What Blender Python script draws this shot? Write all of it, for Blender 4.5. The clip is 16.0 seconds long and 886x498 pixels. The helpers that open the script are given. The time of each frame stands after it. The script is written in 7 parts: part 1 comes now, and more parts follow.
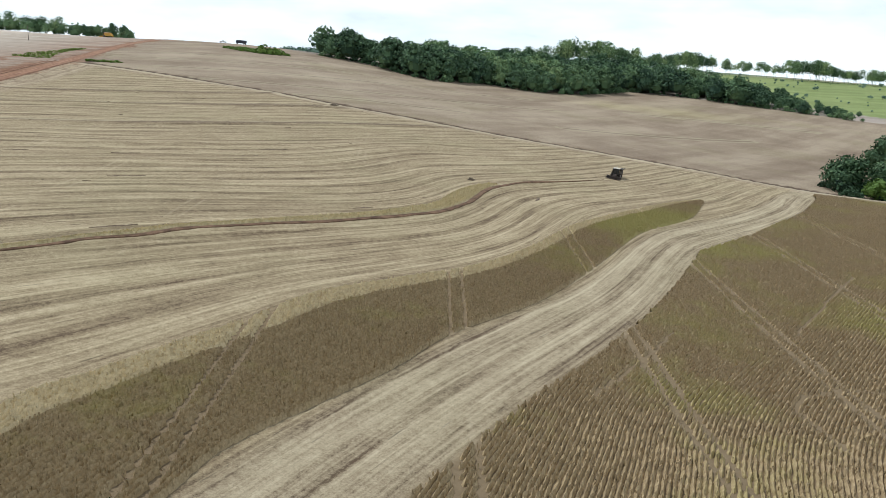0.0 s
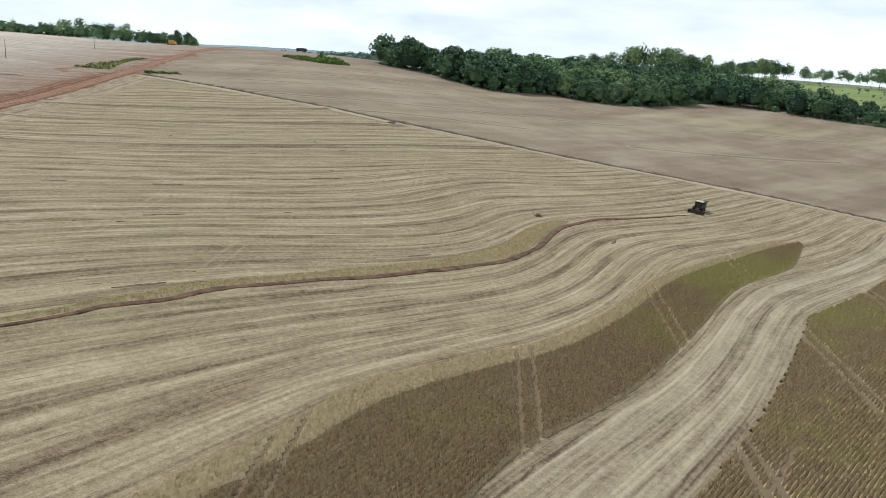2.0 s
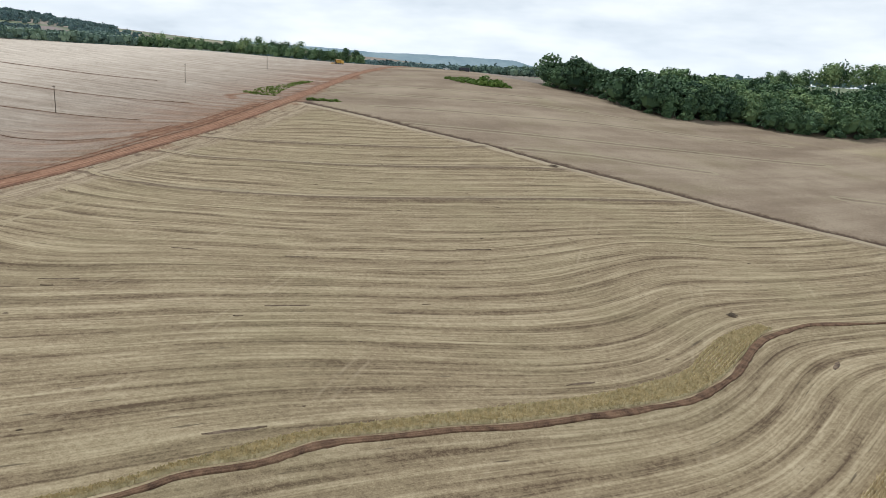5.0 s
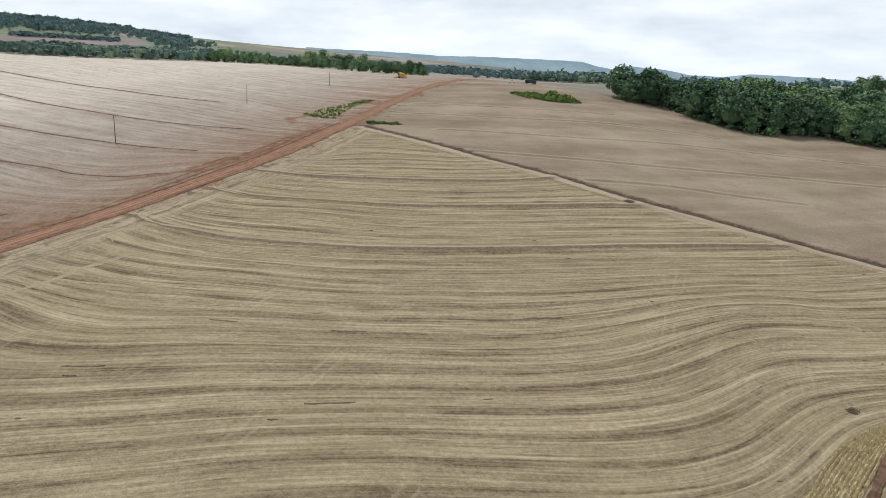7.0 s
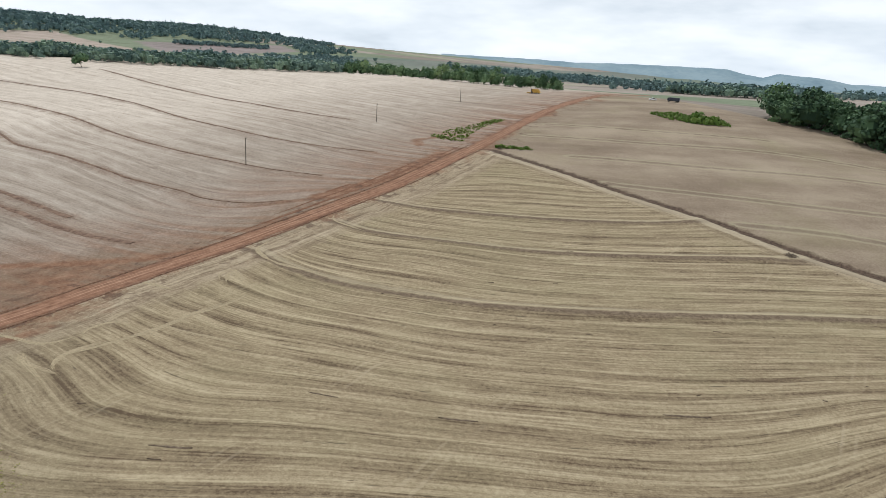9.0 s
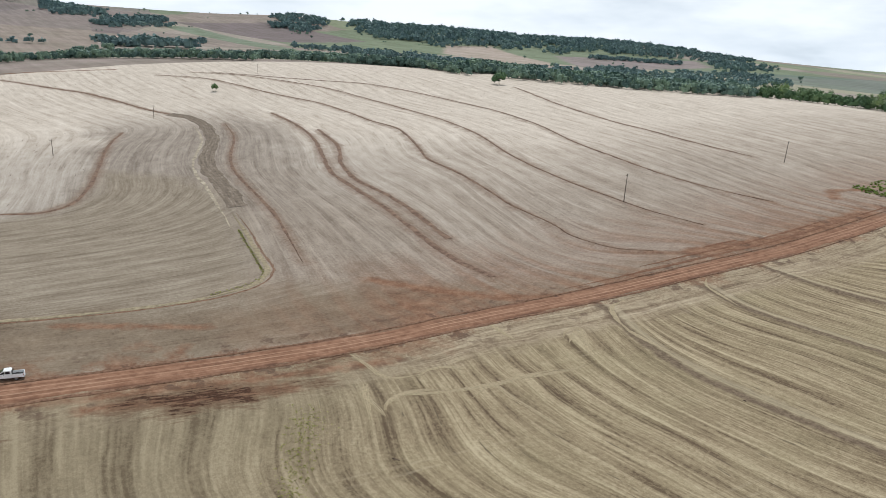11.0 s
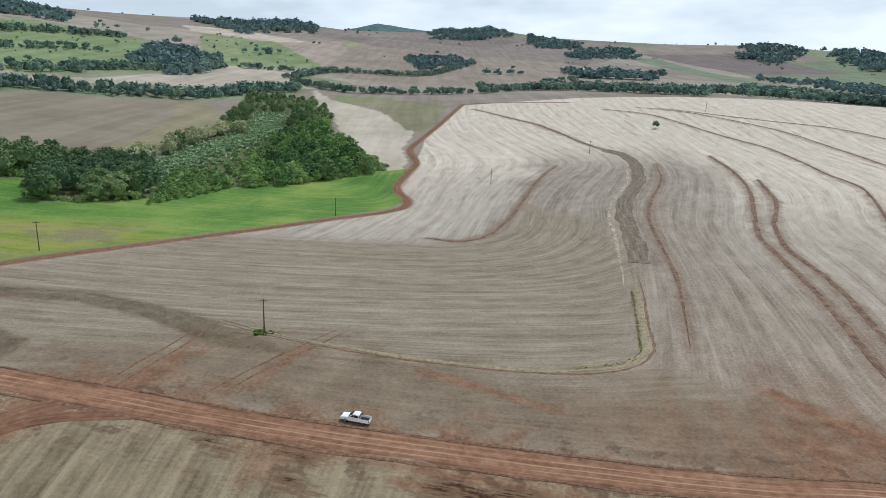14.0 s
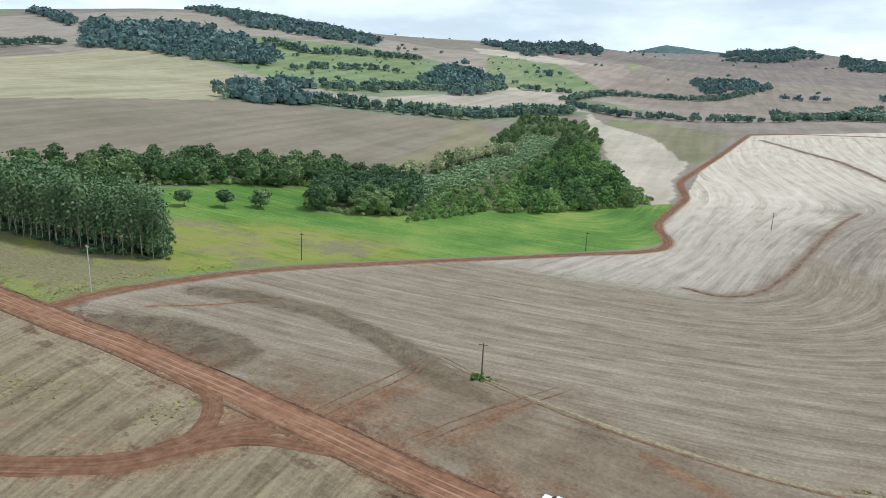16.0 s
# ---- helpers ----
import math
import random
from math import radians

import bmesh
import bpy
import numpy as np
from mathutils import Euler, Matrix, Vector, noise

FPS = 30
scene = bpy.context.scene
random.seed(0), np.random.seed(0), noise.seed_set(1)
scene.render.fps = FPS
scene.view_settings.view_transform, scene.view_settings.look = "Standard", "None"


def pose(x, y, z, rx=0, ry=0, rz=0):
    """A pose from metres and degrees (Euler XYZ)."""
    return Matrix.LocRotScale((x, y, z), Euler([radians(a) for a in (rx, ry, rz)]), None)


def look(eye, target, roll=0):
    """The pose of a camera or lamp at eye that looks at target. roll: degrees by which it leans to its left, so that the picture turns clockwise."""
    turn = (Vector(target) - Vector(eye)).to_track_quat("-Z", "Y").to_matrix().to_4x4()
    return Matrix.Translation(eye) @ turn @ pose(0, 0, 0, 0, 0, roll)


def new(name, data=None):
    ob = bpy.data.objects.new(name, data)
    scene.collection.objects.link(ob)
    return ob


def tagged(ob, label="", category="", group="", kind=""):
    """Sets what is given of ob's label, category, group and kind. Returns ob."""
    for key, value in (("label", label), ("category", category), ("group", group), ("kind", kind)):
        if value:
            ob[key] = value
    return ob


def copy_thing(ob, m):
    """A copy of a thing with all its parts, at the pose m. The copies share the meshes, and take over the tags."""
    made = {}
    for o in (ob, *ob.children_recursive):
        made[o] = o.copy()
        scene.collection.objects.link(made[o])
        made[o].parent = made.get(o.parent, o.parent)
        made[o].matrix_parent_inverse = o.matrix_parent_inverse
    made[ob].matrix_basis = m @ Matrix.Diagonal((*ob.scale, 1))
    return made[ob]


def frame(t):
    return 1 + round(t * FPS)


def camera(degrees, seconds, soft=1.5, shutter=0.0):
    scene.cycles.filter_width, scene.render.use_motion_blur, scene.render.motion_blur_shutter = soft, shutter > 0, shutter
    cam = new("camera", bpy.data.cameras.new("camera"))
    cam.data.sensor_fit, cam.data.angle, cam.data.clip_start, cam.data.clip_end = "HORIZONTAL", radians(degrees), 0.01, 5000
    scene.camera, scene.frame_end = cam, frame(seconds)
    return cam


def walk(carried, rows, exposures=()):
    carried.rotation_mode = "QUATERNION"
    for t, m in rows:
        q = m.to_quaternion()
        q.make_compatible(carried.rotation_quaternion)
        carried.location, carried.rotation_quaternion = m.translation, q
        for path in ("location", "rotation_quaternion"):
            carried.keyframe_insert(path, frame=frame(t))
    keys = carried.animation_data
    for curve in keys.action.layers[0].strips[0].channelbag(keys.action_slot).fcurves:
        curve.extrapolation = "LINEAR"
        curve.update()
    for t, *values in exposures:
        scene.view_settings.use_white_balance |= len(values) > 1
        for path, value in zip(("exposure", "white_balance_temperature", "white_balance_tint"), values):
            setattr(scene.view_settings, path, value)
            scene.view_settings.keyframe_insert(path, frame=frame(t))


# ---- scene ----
cam = camera(64.7, 16.0, soft=0.6)
PATH = [
    (0, (0.11, -0.47, 30.66), (0.558, 18.800, 25.323), 3.26),
    (0.5, (-0.33, 3.92, 31.50), (-0.263, 23.196, 26.177), 3.38),
    (1, (-0.80, 8.29, 32.62), (-1.128, 27.558, 27.285), 3.41),
    (1.5, (-1.35, 12.69, 33.91), (-2.079, 31.953, 28.566), 3.43),
    (2, (-1.97, 17.13, 35.30), (-3.099, 36.365, 29.928), 3.45),
    (2.5, (-2.64, 21.59, 36.74), (-4.518, 40.754, 31.339), 3.49),
    (3, (-3.33, 26.01, 38.24), (-6.150, 45.044, 32.797), 3.54),
    (3.5, (-4.13, 30.47, 39.79), (-7.788, 49.357, 34.314), 3.59),
    (4, (-5.11, 34.91, 41.22), (-9.407, 53.667, 35.761), 3.63),
    (4.2, (-5.57, 36.67, 41.60), (-10.118, 55.383, 36.205), 3.64),
    (6.3, (-11.21, 54.94, 50.73), (-17.486, 73.090, 45.155), 2.65),
    (6.5, (-11.84, 56.65, 51.13), (-18.239, 74.772, 45.589), 2.45),
    (7, (-13.57, 60.88, 52.59), (-20.684, 78.739, 47.078), 2.40),
    (7.5, (-15.28, 65.12, 54.14), (-23.103, 82.687, 48.634), 2.34),
    (8, (-17.19, 69.19, 55.59), (-25.665, 86.462, 50.139), 2.18),
    (8.2, (-18.03, 70.77, 55.98), (-26.765, 87.912, 50.537), 2.30),
    (10.3, (-28.01, 86.96, 64.42), (-43.172, 98.710, 58.763), 2.54),
    (10.5, (-29.03, 88.57, 64.72), (-45.074, 99.080, 59.061), 2.70),
    (11, (-31.80, 92.60, 65.72), (-49.054, 100.987, 60.064), 2.70),
    (11.5, (-34.92, 95.93, 66.76), (-52.911, 102.597, 61.131), 2.57),
    (12, (-38.32, 98.68, 67.76), (-56.988, 103.146, 62.151), 2.44),
    (12.5, (-42.00, 101.34, 68.68), (-61.094, 103.392, 63.104), 2.40),
    (13, (-45.86, 103.39, 69.50), (-65.079, 103.686, 63.970), 2.44),
    (13.5, (-49.68, 104.94, 70.20), (-68.850, 103.436, 64.713), 2.36),
    (14, (-53.72, 106.16, 70.91), (-72.691, 102.906, 65.480), 2.48),
    (14.5, (-57.84, 106.88, 71.61), (-76.472, 101.971, 66.253), 2.48),
    (15, (-62.05, 107.11, 72.25), (-80.189, 100.568, 66.949), 2.58),
    (15.5, (-66.33, 107.00, 72.78), (-83.695, 98.587, 67.521), 2.67),
    (16, (-70.46, 106.65, 73.14), (-86.852, 96.445, 67.929), 2.74),
]
walk(cam, [(t, look(eye, target, roll)) for t, eye, target, roll in PATH], [(0.0, -0.28, 6060, 6.6), (3.5, -0.48, 6140, 8.0), (7.0, -0.50, 6300, 9.4), (11.0, -0.49, 6230, 8.8), (13.5, -0.56, 6010, 7.2), (15.0, -0.47, 5880, 4.6), (16.0, -0.35, 5900, 3.9)])

# ---- world and light ----
SUN_EL, SUN_AZ = 58.0, 60.0  # degrees; azimuth from +y towards -x
world = bpy.data.worlds.new("sky")
scene.world = world
world.use_nodes = True
wt = world.node_tree
wt.nodes.clear()
w_out = wt.nodes.new("ShaderNodeOutputWorld")
w_bg = wt.nodes.new("ShaderNodeBackground")
w_sky = wt.nodes.new("ShaderNodeTexSky")
w_sky.sky_type = "NISHITA"
w_sky.sun_disc = False
w_sky.sun_elevation = radians(SUN_EL)
w_sky.sun_rotation = radians(-SUN_AZ)
w_sky.dust_density = 2.0
w_dim = wt.nodes.new("ShaderNodeVectorMath")
w_dim.operation = "SCALE"
w_dim.inputs["Scale"].default_value = 0.10
w_tc = wt.nodes.new("ShaderNodeTexCoord")
w_map = wt.nodes.new("ShaderNodeMapping")
w_map.inputs["Scale"].default_value = (2.2, 2.2, 9.0)
w_n1 = wt.nodes.new("ShaderNodeTexNoise")
w_n1.inputs["Scale"].default_value = 1.6
w_n1.inputs["Detail"].default_value = 7.0
w_n1.inputs["Roughness"].default_value = 0.55
w_ramp = wt.nodes.new("ShaderNodeValToRGB")
w_ramp.color_ramp.elements[0].position, w_ramp.color_ramp.elements[0].color = 0.36, (0.84, 0.93, 1.02, 1)
w_ramp.color_ramp.elements[1].position, w_ramp.color_ramp.elements[1].color = 0.60, (1.20, 1.25, 1.29, 1)
w_mask = wt.nodes.new("ShaderNodeMapRange")
w_mask.inputs["From Min"].default_value, w_mask.inputs["From Max"].default_value = 0.25, 0.42
w_mask.inputs["To Min"].default_value = 0.82
w_mix = wt.nodes.new("ShaderNodeMix")
w_mix.data_type = "RGBA"
wt.links.new(w_tc.outputs["Generated"], w_map.inputs["Vector"])
wt.links.new(w_map.outputs["Vector"], w_n1.inputs["Vector"])
wt.links.new(w_n1.outputs["Fac"], w_ramp.inputs["Fac"])
wt.links.new(w_n1.outputs["Fac"], w_mask.inputs["Value"])
wt.links.new(w_sky.outputs["Color"], w_dim.inputs[0])
wt.links.new(w_mask.outputs["Result"], w_mix.inputs["Factor"])
wt.links.new(w_dim.outputs["Vector"], w_mix.inputs["A"])
wt.links.new(w_ramp.outputs["Color"], w_mix.inputs["B"])
# thin bright haze low in the sky
w_sep = wt.nodes.new("ShaderNodeSeparateXYZ")
w_low = wt.nodes.new("ShaderNodeMapRange")
w_low.inputs["From Min"].default_value, w_low.inputs["From Max"].default_value = 0.0, 0.5
w_low.inputs["To Min"].default_value, w_low.inputs["To Max"].default_value = 1.46, 0.93
w_gain = wt.nodes.new("ShaderNodeVectorMath")
w_gain.operation = "SCALE"
wt.links.new(w_tc.outputs["Generated"], w_sep.inputs[0])
wt.links.new(w_sep.outputs["Z"], w_low.inputs["Value"])
wt.links.new(w_mix.outputs["Result"], w_gain.inputs[0])
wt.links.new(w_low.outputs["Result"], w_gain.inputs["Scale"])
wt.links.new(w_gain.outputs["Vector"], w_bg.inputs["Color"])
w_bg.inputs["Strength"].default_value = 0.82
wt.links.new(w_bg.outputs["Background"], w_out.inputs["Surface"])

sun = new("sun", bpy.data.lights.new("sun", "SUN"))
sun.data.energy, sun.data.angle, sun.data.color = 3.3, radians(3), (1.0, 0.965, 0.915)
sun.matrix_world = look((0, 0, 500), (500 * math.sin(radians(SUN_AZ)), -500 * math.cos(radians(SUN_AZ)), 500 - 500 * math.tan(radians(SUN_EL))))

# ---- the plan, in metres ----
GUIDES_A_A = [
    (0, [(-157, 269), (-148, 294), (-129, 302), (-107, 304)]),
    (39.0, [(-162, 254), (-144, 250), (-108, 260), (-78, 278), (-66, 294)]),
    (68.4, [(-153, 226), (-140, 222), (-119, 226), (-95, 233), (-69, 250), (-43, 272)]),
    (103.8, [(-153, 198), (-135, 190), (-116, 188), (-90, 195), (-58, 215), (-25, 242), (0, 262)]),
    (135.8, [(-130, 159), (-115, 155), (-93, 160), (-66, 173), (-40, 190), (-12, 213), (6, 229)]),
]
GUIDES_A_B = [
    (153.3, [(-110, 131), (-95, 137), (-72, 148), (-50, 161), (-29, 178), (-20, 193), (-10, 209), (5, 219)]),
    (162.5, [(-104, 117), (-93, 125), (-75, 138), (-54, 150), (-33, 162), (-19, 176), (-11, 191), (-4, 204)]),
    (170.4, [(-94, 111), (-81, 120), (-75, 128), (-51, 143), (-31, 156), (-18, 166), (-11, 176), (-4, 189)]),
    (206.2, [(-55, 80), (-50, 89), (-42, 98), (-32, 108), (-19, 119), (-4, 131), (5, 142), (12, 156), (16, 168), (24, 177), (48, 195)]),
    (216.3, [(-51, 76), (-45, 82), (-37, 90), (-27, 96), (-17, 106), (-3, 117), (8, 128), (15, 142), (19, 154), (26, 166)]),
]
# rows whose place across the field is left free
GUIDES_A_C = [
    (None, [(-132, 170), (-118, 169), (-105, 171), (-88, 176), (-63, 190), (-42, 205), (-8, 233), (19, 256)]),
    (None, [(-103, 140), (-94, 150), (-81, 157), (-74, 159), (-55, 171), (-47, 173)]),
    (None, [(-90, 111), (-80, 118), (-72, 123), (-66, 128), (-59, 133), (-44, 143), (-30, 153), (-19, 161), (-11, 170), (-6, 179), (0, 186), (7, 192), (17, 196)]),
    (None, [(-84, 106), (-75, 113), (-65, 122), (-54, 129), (-41, 136), (-28, 143), (-14, 153), (-7, 160), (-2, 170)]),
    (None, [(-80, 103), (-72, 110), (-63, 119), (-46, 130), (-33, 136), (-20, 142), (-10, 150), (-4, 158), (0, 166)]),
    (None, [(-44, 80), (-38, 86), (-33, 94), (-26, 102), (-17, 108), (-11, 114), (-4, 120), (4, 127)]),
]
GUIDES_A_E = [
    (None, [(-146, 187), (-136, 183), (-124, 182), (-116, 183), (-106, 184), (-98, 187)]),
    (None, [(-135, 158), (-126, 159), (-118, 161), (-108, 164), (-101, 169)]),
    (None, [(-129, 147), (-120, 148), (-112, 150), (-105, 152)]),
    (None, [(-127, 143), (-121, 140), (-115, 139), (-109, 140)]),
    (None, [(-133, 133), (-125, 131), (-119, 130), (-113, 127)]),
    (None, [(-136, 125), (-127, 124), (-121, 122), (-115, 120)]),
    (None, [(-137, 114), (-129, 111), (-121, 108)]),
    (None, [(-135, 104), (-126, 101), (-120, 99)]),
    (None, [(-148, 206), (-138, 205), (-129, 208), (-116, 215)]),
]
GUIDES_A_D = [
    (232.5, [(-33, 50), (-30, 56), (-25, 65), (-20, 75), (-14, 87), (-4, 97), (9, 109), (20, 125), (32, 144)]),
    (249.5, [(-17, 40), (-15, 49), (-9, 58), (-3, 68), (4, 80), (16, 96), (28, 113), (38, 132), (47, 146)]),
    (263.1, [(-2, 44), (3, 52), (12, 66), (21, 78), (31, 93), (41, 110), (54, 134), (74, 153), (102, 185), (118, 210)]),
]
GUIDES_A = GUIDES_A_A + GUIDES_A_B + GUIDES_A_C + GUIDES_A_D + GUIDES_A_E
GUIDES_B_A = [
    (0, [(-473, 492), (-338, 470), (-252, 450)]),
    (69.2, [(-573, 428), (-443, 411), (-322, 402), (-214, 358)]),
    (159.6, [(-525, 295), (-438, 314), (-335, 310), (-255, 298), (-191, 289)]),
    (230.3, [(-490, 245), (-422, 250), (-349, 234), (-297, 233), (-261, 226), (-222, 221), (-192, 218), (-181, 233), (-175, 250)]),
    (271.0, [(-512, 201), (-419, 203), (-343, 189), (-288, 190), (-254, 192), (-220, 189), (-186, 190)]),
]
GUIDES_B_B = [
    (280.1, [(-520, 187), (-478, 198), (-390, 190), (-335, 179), (-279, 181), (-236, 182), (-203, 180), (-181, 182)]),
    (334.4, [(-534, 141), (-484, 148), (-388, 133), (-319, 132), (-279, 131), (-231, 128), (-209, 126), (-203, 120)]),
    (380.2, [(-535, 94), (-503, 109), (-446, 95), (-379, 87), (-332, 86)]),
    (442.9, [(-581, -11), (-510, 22), (-440, 32), (-381, 35), (-358, 39)]),
]
GUIDES_B_C = [
    (None, [(-438, 286), (-387, 283), (-325, 269), (-278, 263), (-240, 262), (-216, 262), (-194, 265)]),
    (None, [(-496, 160), (-449, 158), (-392, 147), (-358, 143), (-325, 143), (-299, 144), (-266, 144), (-244, 142), (-221, 140)]),
]
GUIDES_B = GUIDES_B_A + GUIDES_B_B + GUIDES_B_C
GUIDES_P = [
    (0, [(-581, -11), (-510, 22), (-440, 32), (-381, 35), (-358, 39)]),
    (63.8, [(-379, 87), (-332, 86), (-304, 72), (-293, 29), (-284, -23)]),
    (120.6, [(-219, -9), (-233, 32), (-250, 77), (-264, 107)]),
    (148.9, [(-196, 11), (-207, 43), (-222, 82), (-234, 119)]),
    (179.2, [(-209, 126), (-203, 120), (-197, 107), (-190, 82), (-184, 53)]),
    (211.2, [(-164, 150), (-160, 100), (-158, 40)]),
]
TRACK = [(-149.4, -45.4), (-162.6, -47.2), (-181.2, -46.7), (-208.4, -44.4), (-237.8, -37.1), (-279.5, -19.4), (-320.6, 7.3), (-347.4, 30.5), (-367.4, 34.8), (-400.8, 20.9), (-441.7, 16.6), (-482.7, 13.1), (-531.1, -2.1), (-584, -2.4), (-656.8, -0.5), (-750.1, -0.6)]
TRACK2 = [(-758.7, -2.1), (-763.7, 31.9), (-758.8, 67.2), (-750.8, 103.3)]
CROP_N = [(-32.8, 49.6), (-29.6, 56.4), (-25.3, 65.1), (-20, 75), (-14.1, 86.6), (-4.3, 96.7), (8.9, 109.1), (20.4, 125.4), (31.5, 144.4), (49.3, 164.8), (61.7, 177.6), (74.3, 187.6)]
CROP_S = [(-17.4, 40.3), (-15, 48.7), (-9.4, 57.8), (-2.7, 68.3), (3.6, 79.8), (16.4, 95.5), (27.5, 113.2), (38.3, 132.5), (46.7, 146.1), (62.9, 163.9), (74, 184.6)]
LANE_R = [(-1.7, 44), (3.1, 52.1), (11.6, 65.7), (21, 78.5), (30.6, 92.6), (41.3, 110.4), (54.2, 134.1), (73.6, 153.4), (101.7, 185.4), (118.4, 210.2), (119.3, 227.1), (114.9, 238.2)]
BANK = [(-62, 73), (-56, 81), (-50, 89), (-47, 94), (-42, 99), (-38, 105), (-32, 110), (-26, 115), (-19, 120), (-12, 126), (-4, 133), (3, 140), (8, 149), (11, 157), (15, 168), (20, 175), (25, 181), (37, 189), (50, 199)]
BANK_TOP = [(-64, 75), (-58, 83), (-52, 91), (-48.5, 96.5), (-45, 102), (-40, 108), (-34, 113.5), (-28, 119), (-20.5, 125.5), (-13, 132), (-5, 140.5), (1.5, 149), (5, 159), (9, 168), (15, 176)]
# terrace banks of the pale field: width, height and line
TERRACE_LINES = [
    (2.6, 0.5, [(-515, 194), (-471, 199), (-421, 197), (-365, 187), (-329, 181), (-298, 182), (-268, 183), (-236, 182), (-218, 181), (-201, 181), (-186, 183)]),
    (2.4, 0.5, [(-446, 207), (-390, 202), (-349, 191), (-315, 187), (-281, 190), (-253, 190), (-224, 188)]),
    (1.6, 0.5, [(-698, 134), (-661, 173), (-584, 208), (-534, 232), (-490, 241), (-458, 244), (-423, 249), (-371, 239), (-336, 230), (-305, 230), (-276, 228), (-248, 225), (-222, 225), (-207, 223), (-191, 226), (-182, 234)]),
    (1.3, 0.3, [(-706, 163), (-668, 206), (-595, 252), (-525, 272), (-480, 281), (-438, 286), (-387, 283), (-325, 269), (-278, 263), (-240, 262), (-216, 262), (-194, 265)]),
    (1.2, 0.4, [(-702, 177), (-638, 247), (-605, 290), (-560, 312), (-492, 328), (-452, 335), (-400, 333), (-338, 318), (-294, 310), (-258, 304), (-228, 303), (-202, 306)]),
]
TERRACE_MORE = [
    (1.4, 0.4, [(-572, 416), (-476, 395), (-399, 388), (-358, 388), (-305, 380), (-273, 374)]),
    (2.2, 0.4, [(-306, 56), (-305, 70), (-318, 79), (-345, 84), (-380, 87), (-425, 90), (-454, 93), (-490, 100)]),
    (1.8, 0.4, [(-496, 160), (-449, 158), (-392, 147), (-358, 143), (-325, 143), (-299, 144), (-271, 144), (-244, 142), (-221, 140)]),
    (3.0, 0.2, [(-722, 14), (-672, 49), (-633, 80), (-595, 101), (-554, 122), (-528, 140)]),
]
SWATH = [(-540, 131), (-527, 141), (-507, 146.5), (-487, 148), (-448, 146), (-396, 136), (-366, 133), (-328, 134), (-293, 134)]
GREEN = [(-159, -48), (-184, -51), (-212, -48), (-242, -40), (-284, -22), (-325, 6), (-353, 29), (-371, 32), (-400, 20), (-441, 15), (-463, 14), (-444, -2), (-403, -28), (-371, -60), (-327, -80), (-300, -104), (-334, -140), (-306, -161), (-266, -165), (-215, -150), (-150, -125), (-136, -120), (-141, -70), (-147, -47)]
DARK1 = [(-148, -38), (-157, -34), (-167, -22), (-170, -7), (-168, 2), (-161, 5), (-154, 4), (-150, -5), (-148, -21)]
DARK2 = [(-183, -42), (-195, -30), (-201, -5), (-198, 19), (-193, 32), (-187, 47), (-183, 52), (-181, 42), (-182, 32), (-190, 13), (-192, -5), (-186, -24), (-178, -36)]
PASTURE = [(-719, -762), (-934, -866), (-1017, -761), (-1080, -661), (-1128, -574), (-884, -434), (-668, -408), (-667, -510), (-707, -633)]
PASTURE2 = [(-1699, -790), (-1480, -504), (-1302, -327), (-999, -391), (-1256, -556)]
STRIP = [(-634, -402), (-725, -374), (-1030, -388), (-1076, -325), (-902, -204), (-867, -256), (-752, -314), (-653, -365)]
BROWN_E = [(-1273, -337), (-2220, -521), (-2388, -329), (-2548, 63), (-1288, 95), (-979, -55), (-1145, -252)]
OLIVE = [(-774, -125), (-807, -78), (-748, -12), (-600, -6), (-604, -21), (-721, -80)]
RIP = [(-264, -170), (-299, -161), (-336, -139), (-304, -108), (-331, -76), (-373, -61), (-385, -38), (-448, -2), (-493, -25), (-545, -62), (-658, -104), (-762, -157), (-804, -249), (-598, -171), (-534, -144), (-406, -122), (-381, -124), (-369, -167), (-306, -200), (-266, -205), (-253, -244)]
W1 = [(-83, 537), (-56, 536), (-28, 502), (0, 489), (32, 522), (72, 510), (111, 522), (155, 561), (187, 548), (217, 525), (252, 500), (287, 476)]
PLANT = [(-174, -116), (-179, -95), (-185, -77), (-194, -66)]
STRIPS_A = [
    (9, 35, [(-666, -427), (-708, -410), (-814, -404), (-888, -374), (-1000, -382)]),
    (9, 22, [(-938, -249), (-880, -161), (-878, -108), (-882, -37), (-911, 14), (-1010, 61), (-1166, 97)]),
    (9, 25, [(-1005, -286), (-1164, -296), (-1249, -268), (-1324, -166), (-1535, -131)]),
    (9, 70, [(-1618, -246), (-1639, -182), (-1752, -146)]),
    (10, 50, [(-511, -407), (-580, -445), (-652, -460), (-636, -412)]),
]
STRIPS_B = [
    (10, 30, [(-498, -391), (-566, -347), (-617, -294), (-681, -244), (-784, -231), (-836, -206)]),
    (10, 60, [(-909, -432), (-1094, -530), (-1133, -508), (-984, -392)]),
    (9, 15, [(-1046, -378), (-1133, -331)]),
    (14, 150, [(-683, -949), (-747, -934), (-875, -968), (-1049, -995)]),
    (12, 60, [(-729, -775), (-768, -726), (-790, -671), (-791, -616)]),
    (12, 60, [(-1310, -1456), (-1329, -1250), (-1307, -1027), (-1227, -802)]),
    (14, 120, [(-1908, -887), (-1990, -783), (-2226, -700)]),
]
